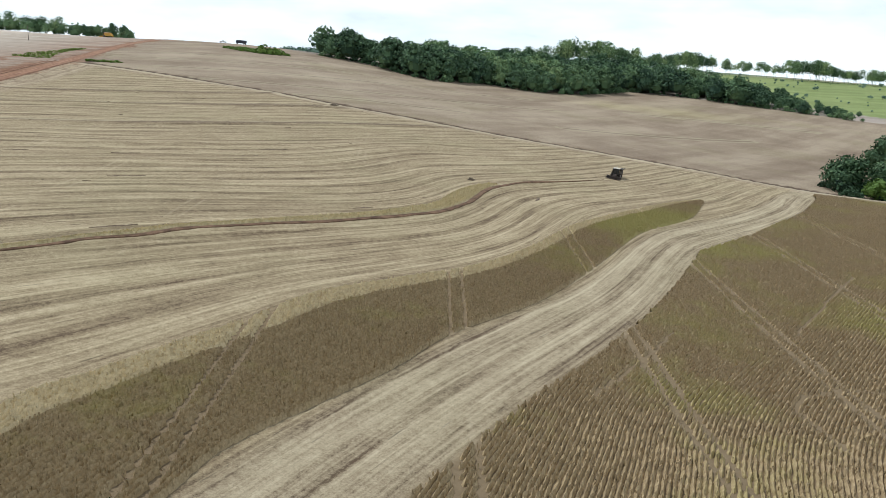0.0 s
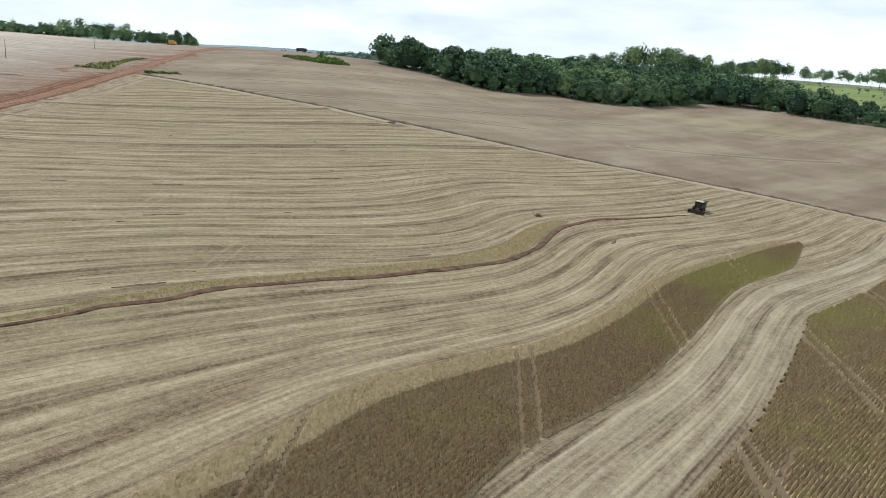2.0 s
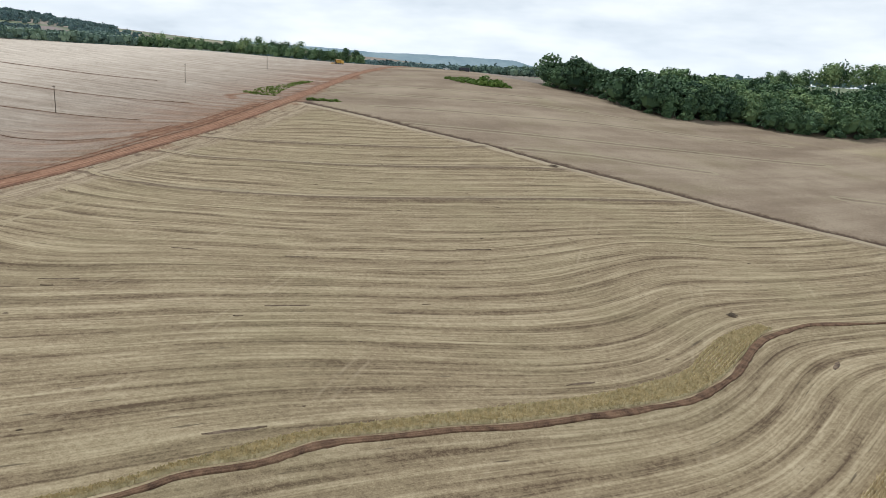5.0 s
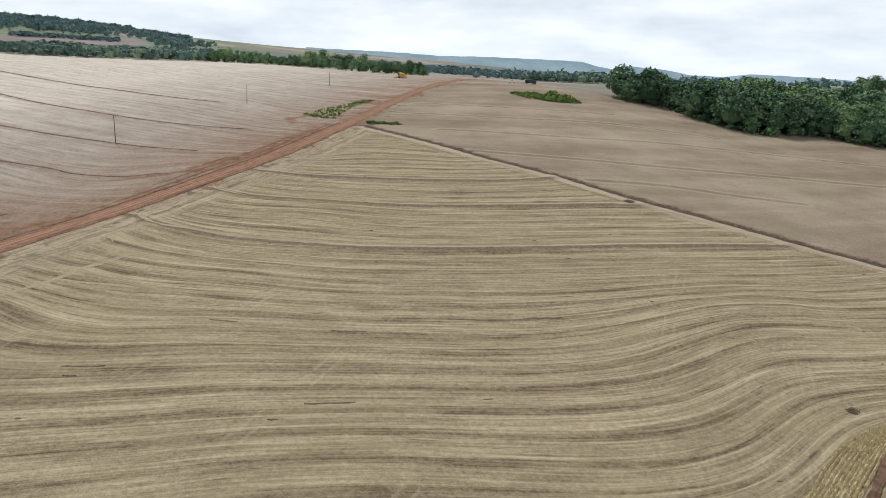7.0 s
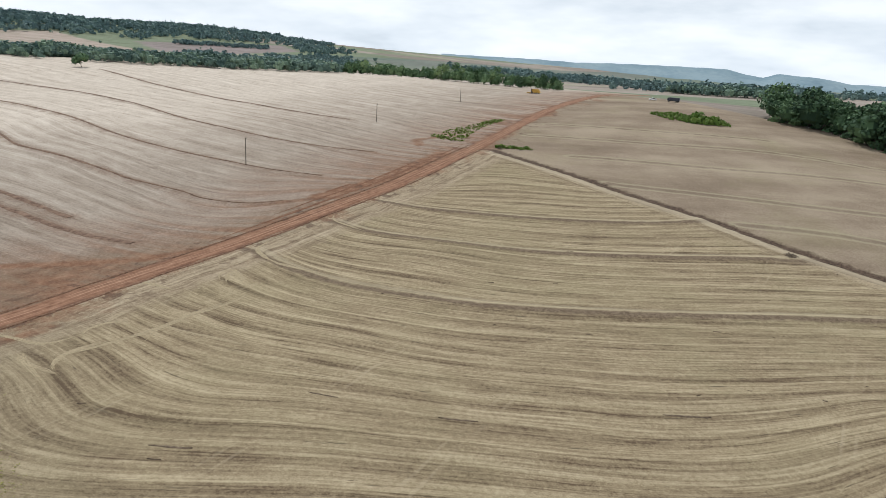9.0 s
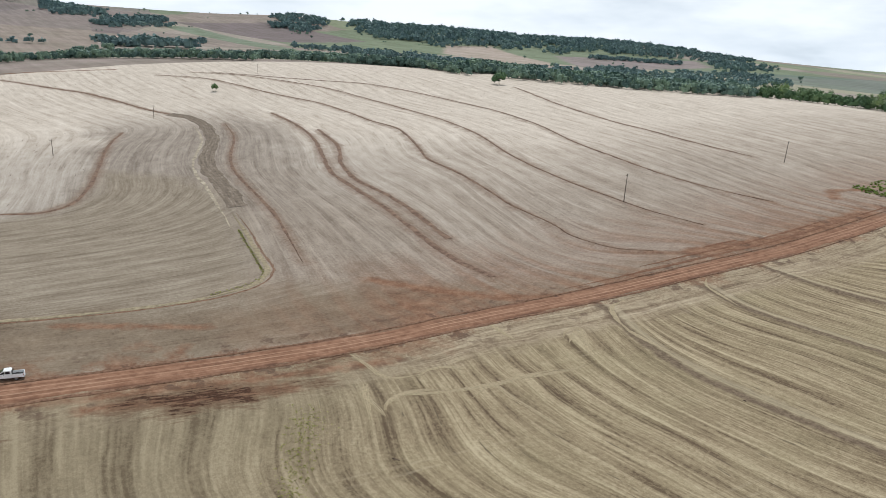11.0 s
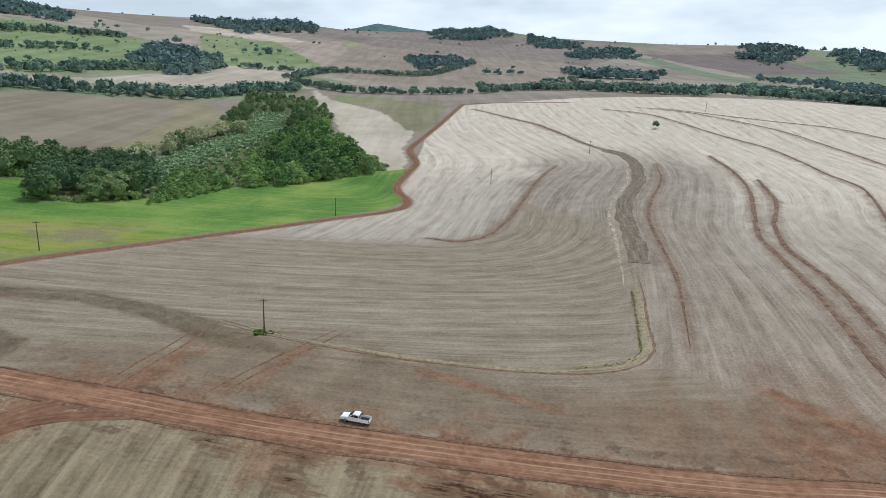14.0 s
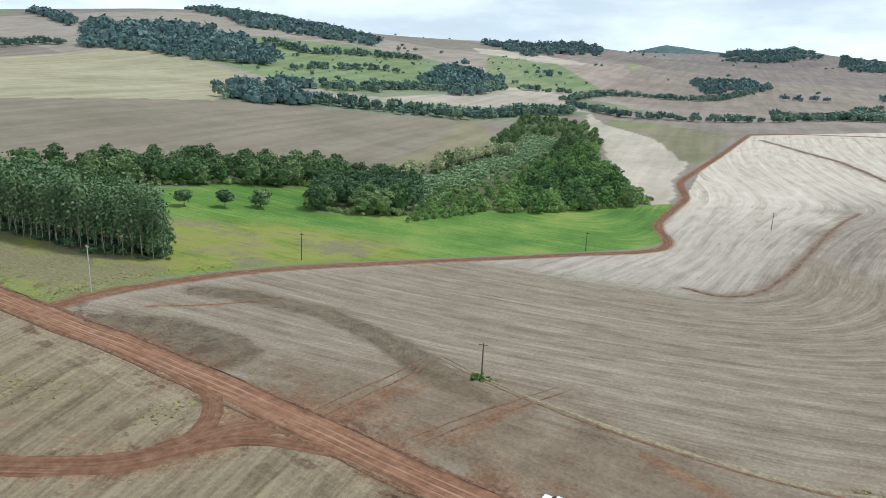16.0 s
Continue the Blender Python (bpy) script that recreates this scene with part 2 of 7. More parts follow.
STRIPS_C = [
    (14, 120, [(-2936, -456), (-3209, -299), (-3227, -200)]),
    (10, 25, [(-1457, -56), (-1488, -1)]),
    (10, 25, [(-1292, -502), (-1362, -452)]),
    (14, 100, [(-2989, -85), (-2867, 53)]),
    (9, 30, [(-914, -778), (-894, -671), (-986, -635), (-1101, -604)]),
    (8, 25, [(-756, -561), (-866, -538), (-912, -512)]),
    (10, 30, [(-584, -944), (-633, -948), (-661, -926)]),
    (12, 40, [(-812, -1148), (-911, -1458)]),
    (16, 40, [(-1488, 104), (-1488, 170), (-1484, 240)]),
]
STRIPS_D = [
    (10, 40, [(-1022, -15), (-967, 75), (-862, 159), (-798, 236)]),
    (10, 60, [(-1279, 375), (-1156, 456), (-794, 421), (-680, 422)]),
    (14, 60, [(-710, 450), (-992, 698)]),
    (10, 60, [(-898, 649), (-693, 592), (-627, 617), (-549, 612)]),
    (14, 100, [(-2542, 643), (-2474, 762)]),
    (14, 150, [(-2410, 902), (-2332, 1121)]),
    (14, 150, [(-2883, 1473), (-2679, 1638)]),
    (14, 120, [(-2061, 2162), (-2052, 2359)]),
    (11, 80, [(-1784, 1409), (-1682, 1644)]),
]
STRIPS_E = [
    (14, 120, [(-2276, 100), (-2580, 285)]),
    (12, 120, [(-2893, -67), (-2880, 106)]),
    (10, 50, [(-643, 458), (-595, 504), (-535, 545), (-478, 594)]),
    (12, 60, [(-274, 1011), (-210, 960), (-145, 927)]),
]
STRIPS = STRIPS_A + STRIPS_B + STRIPS_C + STRIPS_D + STRIPS_E
HILLS_130_A = [
    (-470, -100, -1.1),
    (-340, -100, -7.0),
    (-210, -100, -1.3),
    (-80, -100, 12.2),
    (50, -100, -2.1),
    (180, -100, -1.1),
    (-535, 30, -4.8),
    (-275, 30, -3.4),
    (-145, 30, 6.1),
    (-15, 30, -4.9),
    (115, 30, 1.4),
    (245, 30, 0.6),
    (-470, 160, -4.3),
    (-340, 160, 0.6),
    (-210, 160, -7.7),
    (-80, 160, 4.6),
    (50, 160, -2.4),
    (180, 160, 5.0),
    (-275, 290, 2.8),
    (-145, 290, 1.9),
    (-15, 290, 2.8),
    (115, 290, -1.2),
    (245, 290, -6.2),
]
HILLS_130_B = [
    (-600, 420, -1.1),
    (-340, 420, -5.7),
    (-80, 420, 2.5),
    (50, 420, -3.2),
    (180, 420, 1.3),
    (-535, 550, -1.6),
    (-405, 550, 3.5),
    (-145, 550, 7.2),
    (-15, 550, -1.6),
    (115, 550, -1.4),
    (245, 550, 2.4),
]
HILLS_130 = HILLS_130_A + HILLS_130_B
HILLS_330 = [
    (-1300, -800, 4.8),
    (-970, -800, 18.6),
    (-640, -800, -14.5),
    (-310, -800, 0.9),
    (-1135, -470, -5.8),
    (-805, -470, 3.9),
    (-475, -470, 9.3),
    (-145, -470, 11.2),
    (-1300, -140, -5.4),
    (-970, -140, -4.5),
    (-640, -140, -17.3),
    (-310, -140, 3.5),
    (20, -140, 2.5),
    (350, -140, -5.5),
    (-1135, 190, -2.6),
    (-805, 190, 24.8),
    (-475, 190, -11.6),
    (185, 190, -12.6),
    (-1300, 520, 5.0),
    (-970, 520, -9.5),
    (-640, 520, 7.6),
    (-310, 520, 9.8),
    (20, 520, 1.8),
    (350, 520, -14.4),
    (-805, 850, 2.2),
    (-145, 850, -4.1),
    (185, 850, 5.6),
]
HILLS_650 = [
    (-1880, -1700, -2.6),
    (-1160, -1700, 34.4),
    (-440, -1700, -22.8),
    (-2240, -980, 7.0),
    (-1520, -980, 4.2),
    (-800, -980, 20.0),
    (-80, -980, -6.7),
    (-2600, -260, -8.0),
    (-1160, -260, -19.6),
    (-440, -260, 0.8),
    (280, -260, -15.1),
    (-2240, 460, -4.9),
    (-1520, 460, 4.4),
    (-800, 460, 11.4),
    (640, 460, 12.5),
    (-1880, 1180, 0.6),
    (-440, 1180, -3.9),
    (280, 1180, 21.9),
]
HILLS_1300 = [
    (-1400, -3000, 47.1),
    (-100, -3000, 26.7),
    (2500, -3000, 42.9),
    (-3350, -1700, 57.2),
    (-2050, -1700, 75.5),
    (-750, -1700, 52.2),
    (550, -1700, -6.9),
    (-4000, -400, 97.9),
    (-2700, -400, 15.9),
    (-1400, -400, 12.7),
    (-100, -400, -9.6),
    (1200, -400, 1.9),
    (2500, -400, 28.3),
    (-3350, 900, 77.4),
    (-2050, 900, -8.6),
    (-750, 900, 7.5),
    (550, 900, 11.6),
    (1850, 900, -19.9),
    (-4000, 2200, 47.3),
    (-2700, 2200, 39.5),
    (-1400, 2200, 9.8),
    (-100, 2200, -15.8),
    (1200, 2200, 10.1),
    (2500, 2200, 34.2),
    (-3350, 3500, 31.4),
    (-2050, 3500, -4.2),
    (-750, 3500, -21.5),
    (550, 3500, -6.0),
]
DRAIN = [(-162, 338), (-121, 320), (-96, 308), (-65, 297), (-40, 286), (-13, 279), (14, 272), (36, 268), (62, 264), (83, 258), (100, 250), (113, 240), (128, 230), (150, 225), (190, 215)]
ROAD = [(-238, 793), (-215, 640), (-205, 560), (-199, 484), (-192, 434), (-174, 342), (-165, 278), (-164, 237), (-163, 195), (-162, 162), (-159, 138), (-156, 98), (-153, 61), (-152, 32), (-151, 11), (-150, -4), (-149, -18), (-147, -32), (-143, -70), (-136, -130), (-120, -300)]
SIDE = [(-150, 27), (-142, 22), (-133, 20), (-125, 17), (-119, 11), (-105, -8), (-80, -50)]
TRACK_END = TRACK2
# land cover: name -> outline
B_AREA = [(-164, 237), (-165, 278), (-174, 342), (-192, 434), (-205, 560), (-215, 640), (-238, 793), (-700, 800), (-800, 400), (-790, 110), (-750, 0), (-584, -2), (-483, 13), (-401, 21), (-367, 35), (-347, 30), (-280, -19), (-208, -44), (-149, -45), (-150, -4), (-152, 32), (-156, 98), (-162, 162)]
POCKET = [(-379, 87), (-332, 86), (-304, 72), (-293, 29), (-284, -22), (-208, -44), (-149, -45), (-150, -4), (-152, 32), (-156, 98), (-162, 162), (-164, 237), (-172, 325), (-182, 325), (-176, 240), (-178, 195), (-188, 160), (-209, 126), (-231, 128), (-279, 131), (-319, 132), (-350, 120)]
C_AREA = DRAIN + [(300, 300), (330, 460), (287, 478), (252, 502), (217, 527), (187, 550), (155, 563), (111, 526), (72, 520), (32, 522), (0, 500), (-28, 506), (-56, 536), (-83, 540), (-120, 560), (-215, 640), (-205, 560), (-199, 484), (-192, 434), (-174, 342)]
CROP_STRIP = CROP_N + CROP_S[::-1] + [(-24, 15), (-34, 20)]
CROP_RIGHT = [(-30, -10)] + [(x + 0.5, y) for x, y in LANE_R[:10]] + [(124, 222), (150, 222), (200, 212), (330, 200), (330, -120), (-60, -120)]
RED_SOIL = [(0.5, [(-154, 30), (-167, 31), (-180, 32)]), (0.3, [(-158, 33), (-170, 34), (-180, 35)]), (0.6, [(-166, 51), (-178, 52), (-187, 54)]), (1.6, [(-199, 153), (-186, 163), (-172, 177), (-163, 196)]), (0.6, [(-168, 103), (-162, 100)]), (0.8, [(-186, 80), (-182, 95), (-178, 108)]), (0.2, [(-165, -34), (-177, -27), (-193, -21)]), (3.0, [(-176, 245), (-171, 275), (-178, 320)]), (1.5, [(-200, 352), (-205, 340), (-196, 330)]), (1.0, [(-145, 85), (-143, 118)]), (0.8, [(-150, 60), (-148, 140)])]
CONTOURS_C = [[(-176, 418), (-127, 434), (-74, 464)], [(-169, 382), (-117, 402), (-69, 433), (-18, 450)], [(-133, 350), (-83, 373), (-40, 404), (6, 430), (60, 455)], [(-105, 315), (-72, 328), (-34, 347), (18, 380), (70, 410)], [(-56, 299), (-31, 313), (-6, 320), (14, 329)], [(60, 330), (110, 350), (170, 372)], [(120, 440), (180, 430), (230, 420)]]
MUD_LINES = [[(-144.5, 91.1), (-146.2, 94.1), (-145.4, 98.9), (-146.1, 104.8)], [(-140.8, 98.8), (-144.9, 100.0), (-145.3, 104.8), (-144.4, 110.7)], [(-142.3, 98.7), (-141.9, 101.1), (-143.3, 105.8), (-141.7, 110.0)], [(-147.0, 51.1), (-146.5, 54.2), (-144.9, 56.8)], [(-146.7, 66.1), (-146.5, 71.2)], [(-140.4, 68.4), (-137.5, 73.0)], [(-142.7, 114.7), (-143.9, 120.0), (-142.6, 124.3)], [(-148.4, 122.7), (-151.9, 126.7), (-155.5, 132.1)]]
TRODDEN = [(-151, -20), (-172, 8), (-186, 30), (-196, 48), (-193, 75), (-189, 100), (-192, 125), (-205, 150), (-185, 175), (-164, 180), (-158, 120), (-153, 60)]
YELLOW = [(-150, -44), (-183, -50), (-212, -48), (-241, -40), (-271, -28), (-288, -51), (-269, -94), (-234, -117), (-140, -140)]
PASTURE0 = [(150, 650), (222, 600), (262, 545), (320, 500), (620, 470), (760, 860), (330, 860), (230, 680)]
VALLEY_STUBBLE = [(-440, 10), (-483, 8), (-531, -8), (-600, -14), (-700, -70), (-790, -150), (-900, -210), (-760, -160), (-640, -95), (-545, -55), (-493, -22), (-448, 2)]
FIELD_N = [(-120, -260), (-160, -420), (-323, -425), (-490, -388), (-557, -341), (-607, -290), (-670, -238), (-618, -190), (-469, -138), (-413, -127), (-387, -128), (-371, -169), (-306, -200), (-268, -209), (-200, -205)]
TIP = [(-160, -420), (-200, -640), (-420, -860), (-624, -850), (-783, -860), (-713, -766), (-694, -639), (-645, -515), (-511, -407), (-480, -386), (-323, -425)]
RIP = RIP[:-3] + [(-306, -202), (-266, -212), (-200, -222), (-120, -235), (-110, -190), (-190, -182)]
FORESTS_A = [
    (20, 15, [(-2954, 734), (-3067, 925), (-2572, 830), (-2408, 631)]),
    (24, 16, [(-3054, 1070), (-2640, 1483), (-2290, 1556), (-2015, 1253), (-2083, 1010), (-2410, 902)]),
    (26, 16, [(-2490, 1684), (-2427, 2029), (-2390, 2461), (-1982, 2028), (-2010, 1464)]),
    (20, 15, [(-2924, -69), (-2880, 106), (-2628, 120), (-2607, -38)]),
    (20, 15, [(-2544, 87), (-2784, 302), (-2472, 293), (-2160, 113)]),
    (20, 15, [(-1935, -921), (-2424, -775), (-1986, -626), (-1672, -726)]),
]
FORESTS_B = [
    (22, 15, [(-3122, -516), (-3227, -200), (-3000, -150), (-2587, -368)]),
    (11, 13, [(-830, -1178), (-864, -1062), (-916, -975), (-902, -803), (-806, -722), (-743, -794), (-647, -874)]),
    (9, 11, [(-779, -855), (-840, -838), (-859, -744), (-822, -647), (-752, -598), (-718, -646), (-701, -738)]),
    (13, 12, [(-1212, -1311), (-1434, -1362), (-1426, -1136), (-1280, -844), (-1101, -729), (-1046, -945)]),
    (8, 10, [(-560, -447), (-648, -491), (-672, -446), (-578, -352), (-528, -367), (-490, -382)]),
]
FORESTS_C = [
    (10, 11, [(-1041, -528), (-1209, -565), (-1076, -443), (-932, -355), (-828, -371)]),
    (13, 11, [(-1660, -262), (-1817, -181), (-1626, -115), (-1410, -196)]),
]
FORESTS = FORESTS_A + FORESTS_B + FORESTS_C
DROPPED = (3, 4, 6, 8, 9, 11, 12)
STRIPS = [s for i, s in enumerate(STRIPS) if i not in DROPPED]
SOUTH = [(-148, -60), (-153, 60), (-160, 140), (-135, 128), (-105, 108), (-70, 60), (-60, -120), (-130, -200)]
FAR_KNOLLS = [(230, [(-3150, -260, 26)]), (320, [(-2980, 820, 20), (-2300, -800, 18)]), (350, [(-2520, 1280, 20), (-2300, 1950, 22)]), (240, [(-1250, -1330, 16)])]
WHEEL_MARKS = [[(-154, 27), (-168, 27.4), (-180, 27.9), (-196, 27)], [(-154, 29.6), (-168, 30), (-181, 30.4), (-196, 29.4)], [(-160, 45), (-173, 48), (-190, 52.5), (-202, 56)], [(-161, 47.6), (-174, 50.6), (-190, 55.2), (-203, 58.6)], [(-165, -34), (-177, -27), (-193, -21)]]
THICKETS_A = [
    (9.5, 10, 0.85, [(-905, 330), (-850, 290), (-790, 380), (-720, 440), (-650, 510), (-590, 570), (-530, 610), (-560, 690), (-680, 660), (-800, 560), (-900, 450)]),
    (12, 10, 0.8, [(-1290, 60), (-1180, 120), (-1000, 220), (-900, 300), (-960, 420), (-1080, 330), (-1250, 200), (-1400, 120)]),
    (12, 10, 0.8, [(-1160, 600), (-1030, 420), (-900, 440), (-800, 560), (-900, 760), (-1040, 790)]),
]
THICKETS_B = [
    (17, 10, 0.45, [(-1131, 700), (-1383, 1149), (-1454, 1703), (-1166, 1500), (-901, 1003), (-700, 700), (-800, 600)]),
    (16, 11, 0.7, [(-1762, 505), (-1456, 530), (-1300, 600), (-1150, 620), (-1250, 760), (-1500, 740), (-1700, 640)]),
    (13, 13, 0.8, [(-1540, 90), (-1560, 150), (-1640, 215), (-1700, 300), (-1760, 290), (-1700, 180), (-1620, 90)]),
]
THICKETS_C = [
    (24, 14, 0.85, [(-2280, 1148), (-2254, 1355), (-1950, 1400), (-2041, 1610), (-1944, 1747), (-1851, 1884), (-1618, 1713), (-1512, 1768), (-1671, 2009), (-2000, 2250), (-2640, 2058), (-2700, 1664), (-2950, 1460)]),
    (24, 13, 0.8, [(-900, 1500), (-600, 1450), (-400, 1250), (-250, 1150), (-150, 1120), (-100, 1300), (-350, 1700), (-900, 2100), (-1200, 1900)]),
    (15, 9, 0.7, [(-400, 1080), (-200, 1040), (60, 1000), (300, 1000), (300, 1120), (0, 1120), (-300, 1180)]),
]
THICKETS = THICKETS_A + THICKETS_B + THICKETS_C
RIDGE = [(-2530, 3929, 25), (-2023, 4265, 14), (-1791, 4368, 6), (-1522, 4469, 10), (-1252, 4552, 11), (-949, 4625, 6), (-847, 4645, -17), (-746, 4662, -33), (-668, 4673, -6), (-426, 4701, -22), (-297, 4711, -45), (-84, 4718, -44), (30, 4719, -23), (145, 4716, -23), (387, 4702, -25), (924, 4607, -34), (1721, 4341, -44), (2784, 3876, -54)]
WINDROWS_A = [
    [(-129.6, 131.0), (-132.5, 132.4), (-134.2, 135.4), (-132.6, 140.9), (-131.4, 150.8), (-132.0, 163.5), (-131.3, 168.8)],
    [(-126.9, 127.5), (-135.7, 129.4), (-140.1, 131.4)],
    [(-143.6, 176.4), (-146.8, 179.1), (-147.8, 182.3), (-144.4, 182.2), (-137.2, 177.9), (-131.7, 176.0)],
    [(-160.3, 166.3), (-154.6, 166.6), (-147.2, 166.8)],
    [(-156.1, 201.5), (-154.9, 198.1), (-152.2, 195.3), (-144.6, 192.0)],
    [(-139.8, 141.6), (-141.5, 144.1), (-141.3, 148.0), (-138.8, 150.2)],
    [(-154.8, 132.3), (-147.6, 134.0), (-141.2, 135.5), (-139.8, 141.6)],
    [(-158.6, 231.2), (-152.0, 225.9), (-139.3, 222.7)],
]
WINDROWS_B = [
    [(-156.9, 203.7), (-153.4, 196.9), (-145.1, 192.5), (-136.4, 191.0), (-125.1, 192.9)],
    [(-132.5, 142.9), (-131.3, 153.9), (-130.9, 168.7), (-131.8, 174.8)],
    [(-128.1, 146.3), (-131.1, 152.2), (-125.1, 153.4), (-111.5, 155.2)],
    [(-141.4, 176.1), (-145.9, 181.2), (-139.7, 179.7), (-134.4, 177.7)],
    [(-159.4, 166.0), (-148.1, 166.7)],
    [(-140.1, 130.6), (-136.5, 129.1), (-132.5, 129.7), (-127.5, 130.2)],
    [(-133.2, 143.0), (-134.4, 136.5), (-132.1, 132.3), (-129.7, 130.7)],
    [(-126.9, 56.9), (-128.4, 58.8), (-129.3, 62.6), (-129.2, 68.6), (-127.2, 74.3)],
]
WINDROWS = WINDROWS_A + WINDROWS_B
PADDOCKS_A = [
    ([(-1452, -581), (-1647, -592), (-1327, -365), (-1239, -383), (-1209, -452)], (0.235, 0.295, 0.155)),
    ([(-1630, -568), (-1894, -511), (-1396, -293), (-1296, -342)], (0.41, 0.33, 0.29)),
    ([(-2000, -542), (-1791, -303), (-1540, -206), (-1400, -286)], (0.34, 0.34, 0.19)),
    ([(-2857, -411), (-2900, -100), (-2063, -263), (-1828, -312), (-2001, -555)], (0.21, 0.172, 0.168)),
    ([(-1692, -844), (-1804, -753), (-1756, -537), (-1610, -562), (-1528, -723)], (0.58, 0.5, 0.43)),
]
PADDOCKS_B = [
    ([(-1051, -403), (-1145, -335), (-1099, -316), (-938, -350)], (0.56, 0.48, 0.42)),
    ([(-1177, -263), (-1392, -138), (-1111, -86), (-1026, -203)], (0.38, 0.31, 0.27)),
    ([(-2298, -142), (-2408, 102), (-2216, 156), (-1932, 134), (-2031, -116)], (0.22, 0.18, 0.175)),
    ([(-1972, -110), (-1811, 131), (-1593, 100), (-1438, 16), (-1734, -86)], (0.54, 0.45, 0.39)),
    ([(-2608, 322), (-2723, 683), (-2151, 832), (-1972, 532)], (0.22, 0.18, 0.18)),
]
PADDOCKS_C = [
    ([(-2465, 284), (-2419, 371), (-1739, 479), (-1327, 479), (-1353, 444), (-1999, 355), (-2348, 282)], (0.22, 0.26, 0.19)),
    ([(-2093, 1062), (-2110, 1242), (-1377, 1065), (-1308, 887), (-1767, 909)], (0.46, 0.38, 0.33)),
    ([(-1846, 1318), (-1851, 1884), (-1648, 1754), (-1443, 1300), (-1445, 1114)], (0.31, 0.26, 0.255)),
    ([(-966, 1039), (-1144, 1382), (-600, 700), (-520, 640)], (0.29, 0.34, 0.17)),
    ([(-846, -166), (-822, -86), (-736, -56), (-745, -126)], (0.26, 0.27, 0.15)),
    (RIP, (0.13, 0.155, 0.075)),
    ([(-425, -136), (-480, -140), (-600, -176), (-668, -232), (-640, -244), (-560, -196), (-480, -170), (-420, -158)], (0.305, 0.268, 0.175)),
]
PADDOCKS = PADDOCKS_A + PADDOCKS_B + PADDOCKS_C
BORDER = [(-196, 30), (-193, 44), (-192, 60), (-192.5, 78), (-195.5, 100), (-200, 115), (-207, 124.5), (-218, 129.5), (-236, 130), (-261, 131), (-285, 130.5)]
RIDGE_WEST = [(-4285, -1470, 139), (-4329, -1347, 164), (-4378, -1194, 197), (-4405, -1104, 220), (-4434, -995, 205), (-4466, -856, 191), (-4491, -736, 190), (-4516, -590, 199), (-4529, -506, 220), (-4537, -438, 235), (-4549, -335, 208), (-4558, -222, 189), (-4567, -57, 163)]

# ---- helpers for shapes and materials ----
rng = np.random.default_rng(7)


def node(nt, kind, inputs=None, **props):
    n = nt.nodes.new("ShaderNode" + kind)
    for key, value in props.items():
        setattr_safe(n, key, value)
    for key, value in (inputs or {}).items():
        if isinstance(value, bpy.types.NodeSocket):
            nt.links.new(value, n.inputs[key])
        else:
            n.inputs[key].default_value = value
    return n


def setattr_safe(n, key, value):
    if key == "operation":
        n.operation = value
    elif key == "data_type":
        n.data_type = value
    elif key == "blend_type":
        n.blend_type = value
    elif key == "attribute_name":
        n.attribute_name = value
    elif key == "interpolation_type":
        n.interpolation_type = value
    elif key == "noise_dimensions":
        n.noise_dimensions = value
    elif key == "feature":
        n.feature = value


def new_mat(name, roughness=0.9, metallic=0.0, specular=0.25):
    m = bpy.data.materials.new(name)
    m.use_nodes = True
    b = m.node_tree.nodes["Principled BSDF"]
    b.inputs["Roughness"].default_value = roughness
    b.inputs["Metallic"].default_value = metallic
    b.inputs["Specular IOR Level"].default_value = specular
    return m, m.node_tree, b


def math_n(nt, op, a, b=0.0):
    return node(nt, "Math", {0: a, 1: b}, operation=op).outputs[0]


def attr(nt, name):
    return node(nt, "Attribute", attribute_name=name).outputs["Fac"]


def noise_n(nt, vec, scale=1.0, detail=3.0, rough=0.55):
    return node(nt, "TexNoise", {"Vector": vec, "Scale": scale, "Detail": detail, "Roughness": rough}).outputs["Fac"]


def span(nt, v, a, b, lo=0.0, hi=1.0):
    return node(nt, "MapRange", {"Value": v, "From Min": a, "From Max": b, "To Min": lo, "To Max": hi}).outputs["Result"]


def mix_n(nt, f, a, b, blend="MIX"):
    n = node(nt, "Mix", data_type="RGBA", blend_type=blend)
    for key, value in (("Factor", f), ("A", a), ("B", b)):
        # the colour sockets come after the float and vector ones
        sock = [s for s in n.inputs if s.name == key and s.enabled][0]
        if isinstance(value, bpy.types.NodeSocket):
            nt.links.new(value, sock)
        else:
            sock.default_value = value if key == "Factor" else (*value, 1.0)
    return [s for s in n.outputs if s.enabled][0]


def ramp_n(nt, f, stops):
    r = node(nt, "ValToRGB", {"Fac": f})
    e = r.color_ramp.elements
    while len(e) < len(stops):
        e.new(0.5)
    for el, (p, c) in zip(e, stops):
        el.position, el.color = p, (*c, 1)
    return r.outputs["Color"]


def simple_mat(name, dark, light, scale=3.0, roughness=0.8, metallic=0.0, specular=0.3, bump=0.0):
    """Two tones in noise of two sizes, in object space."""
    m, nt, b = new_mat(name, roughness, metallic, specular)
    tc = node(nt, "TexCoord").outputs["Object"]
    f = math_n(nt, "ADD", math_n(nt, "MULTIPLY", noise_n(nt, tc, scale, 5.0), 0.65), math_n(nt, "MULTIPLY", noise_n(nt, tc, scale * 9, 2.0), 0.35))
    nt.links.new(ramp_n(nt, f, [(0.36, dark), (0.62, light)]), b.inputs["Base Color"])
    if bump:
        bn = node(nt, "Bump", {"Strength": bump, "Distance": 0.02, "Height": f})
        nt.links.new(bn.outputs["Normal"], b.inputs["Normal"])
    return m


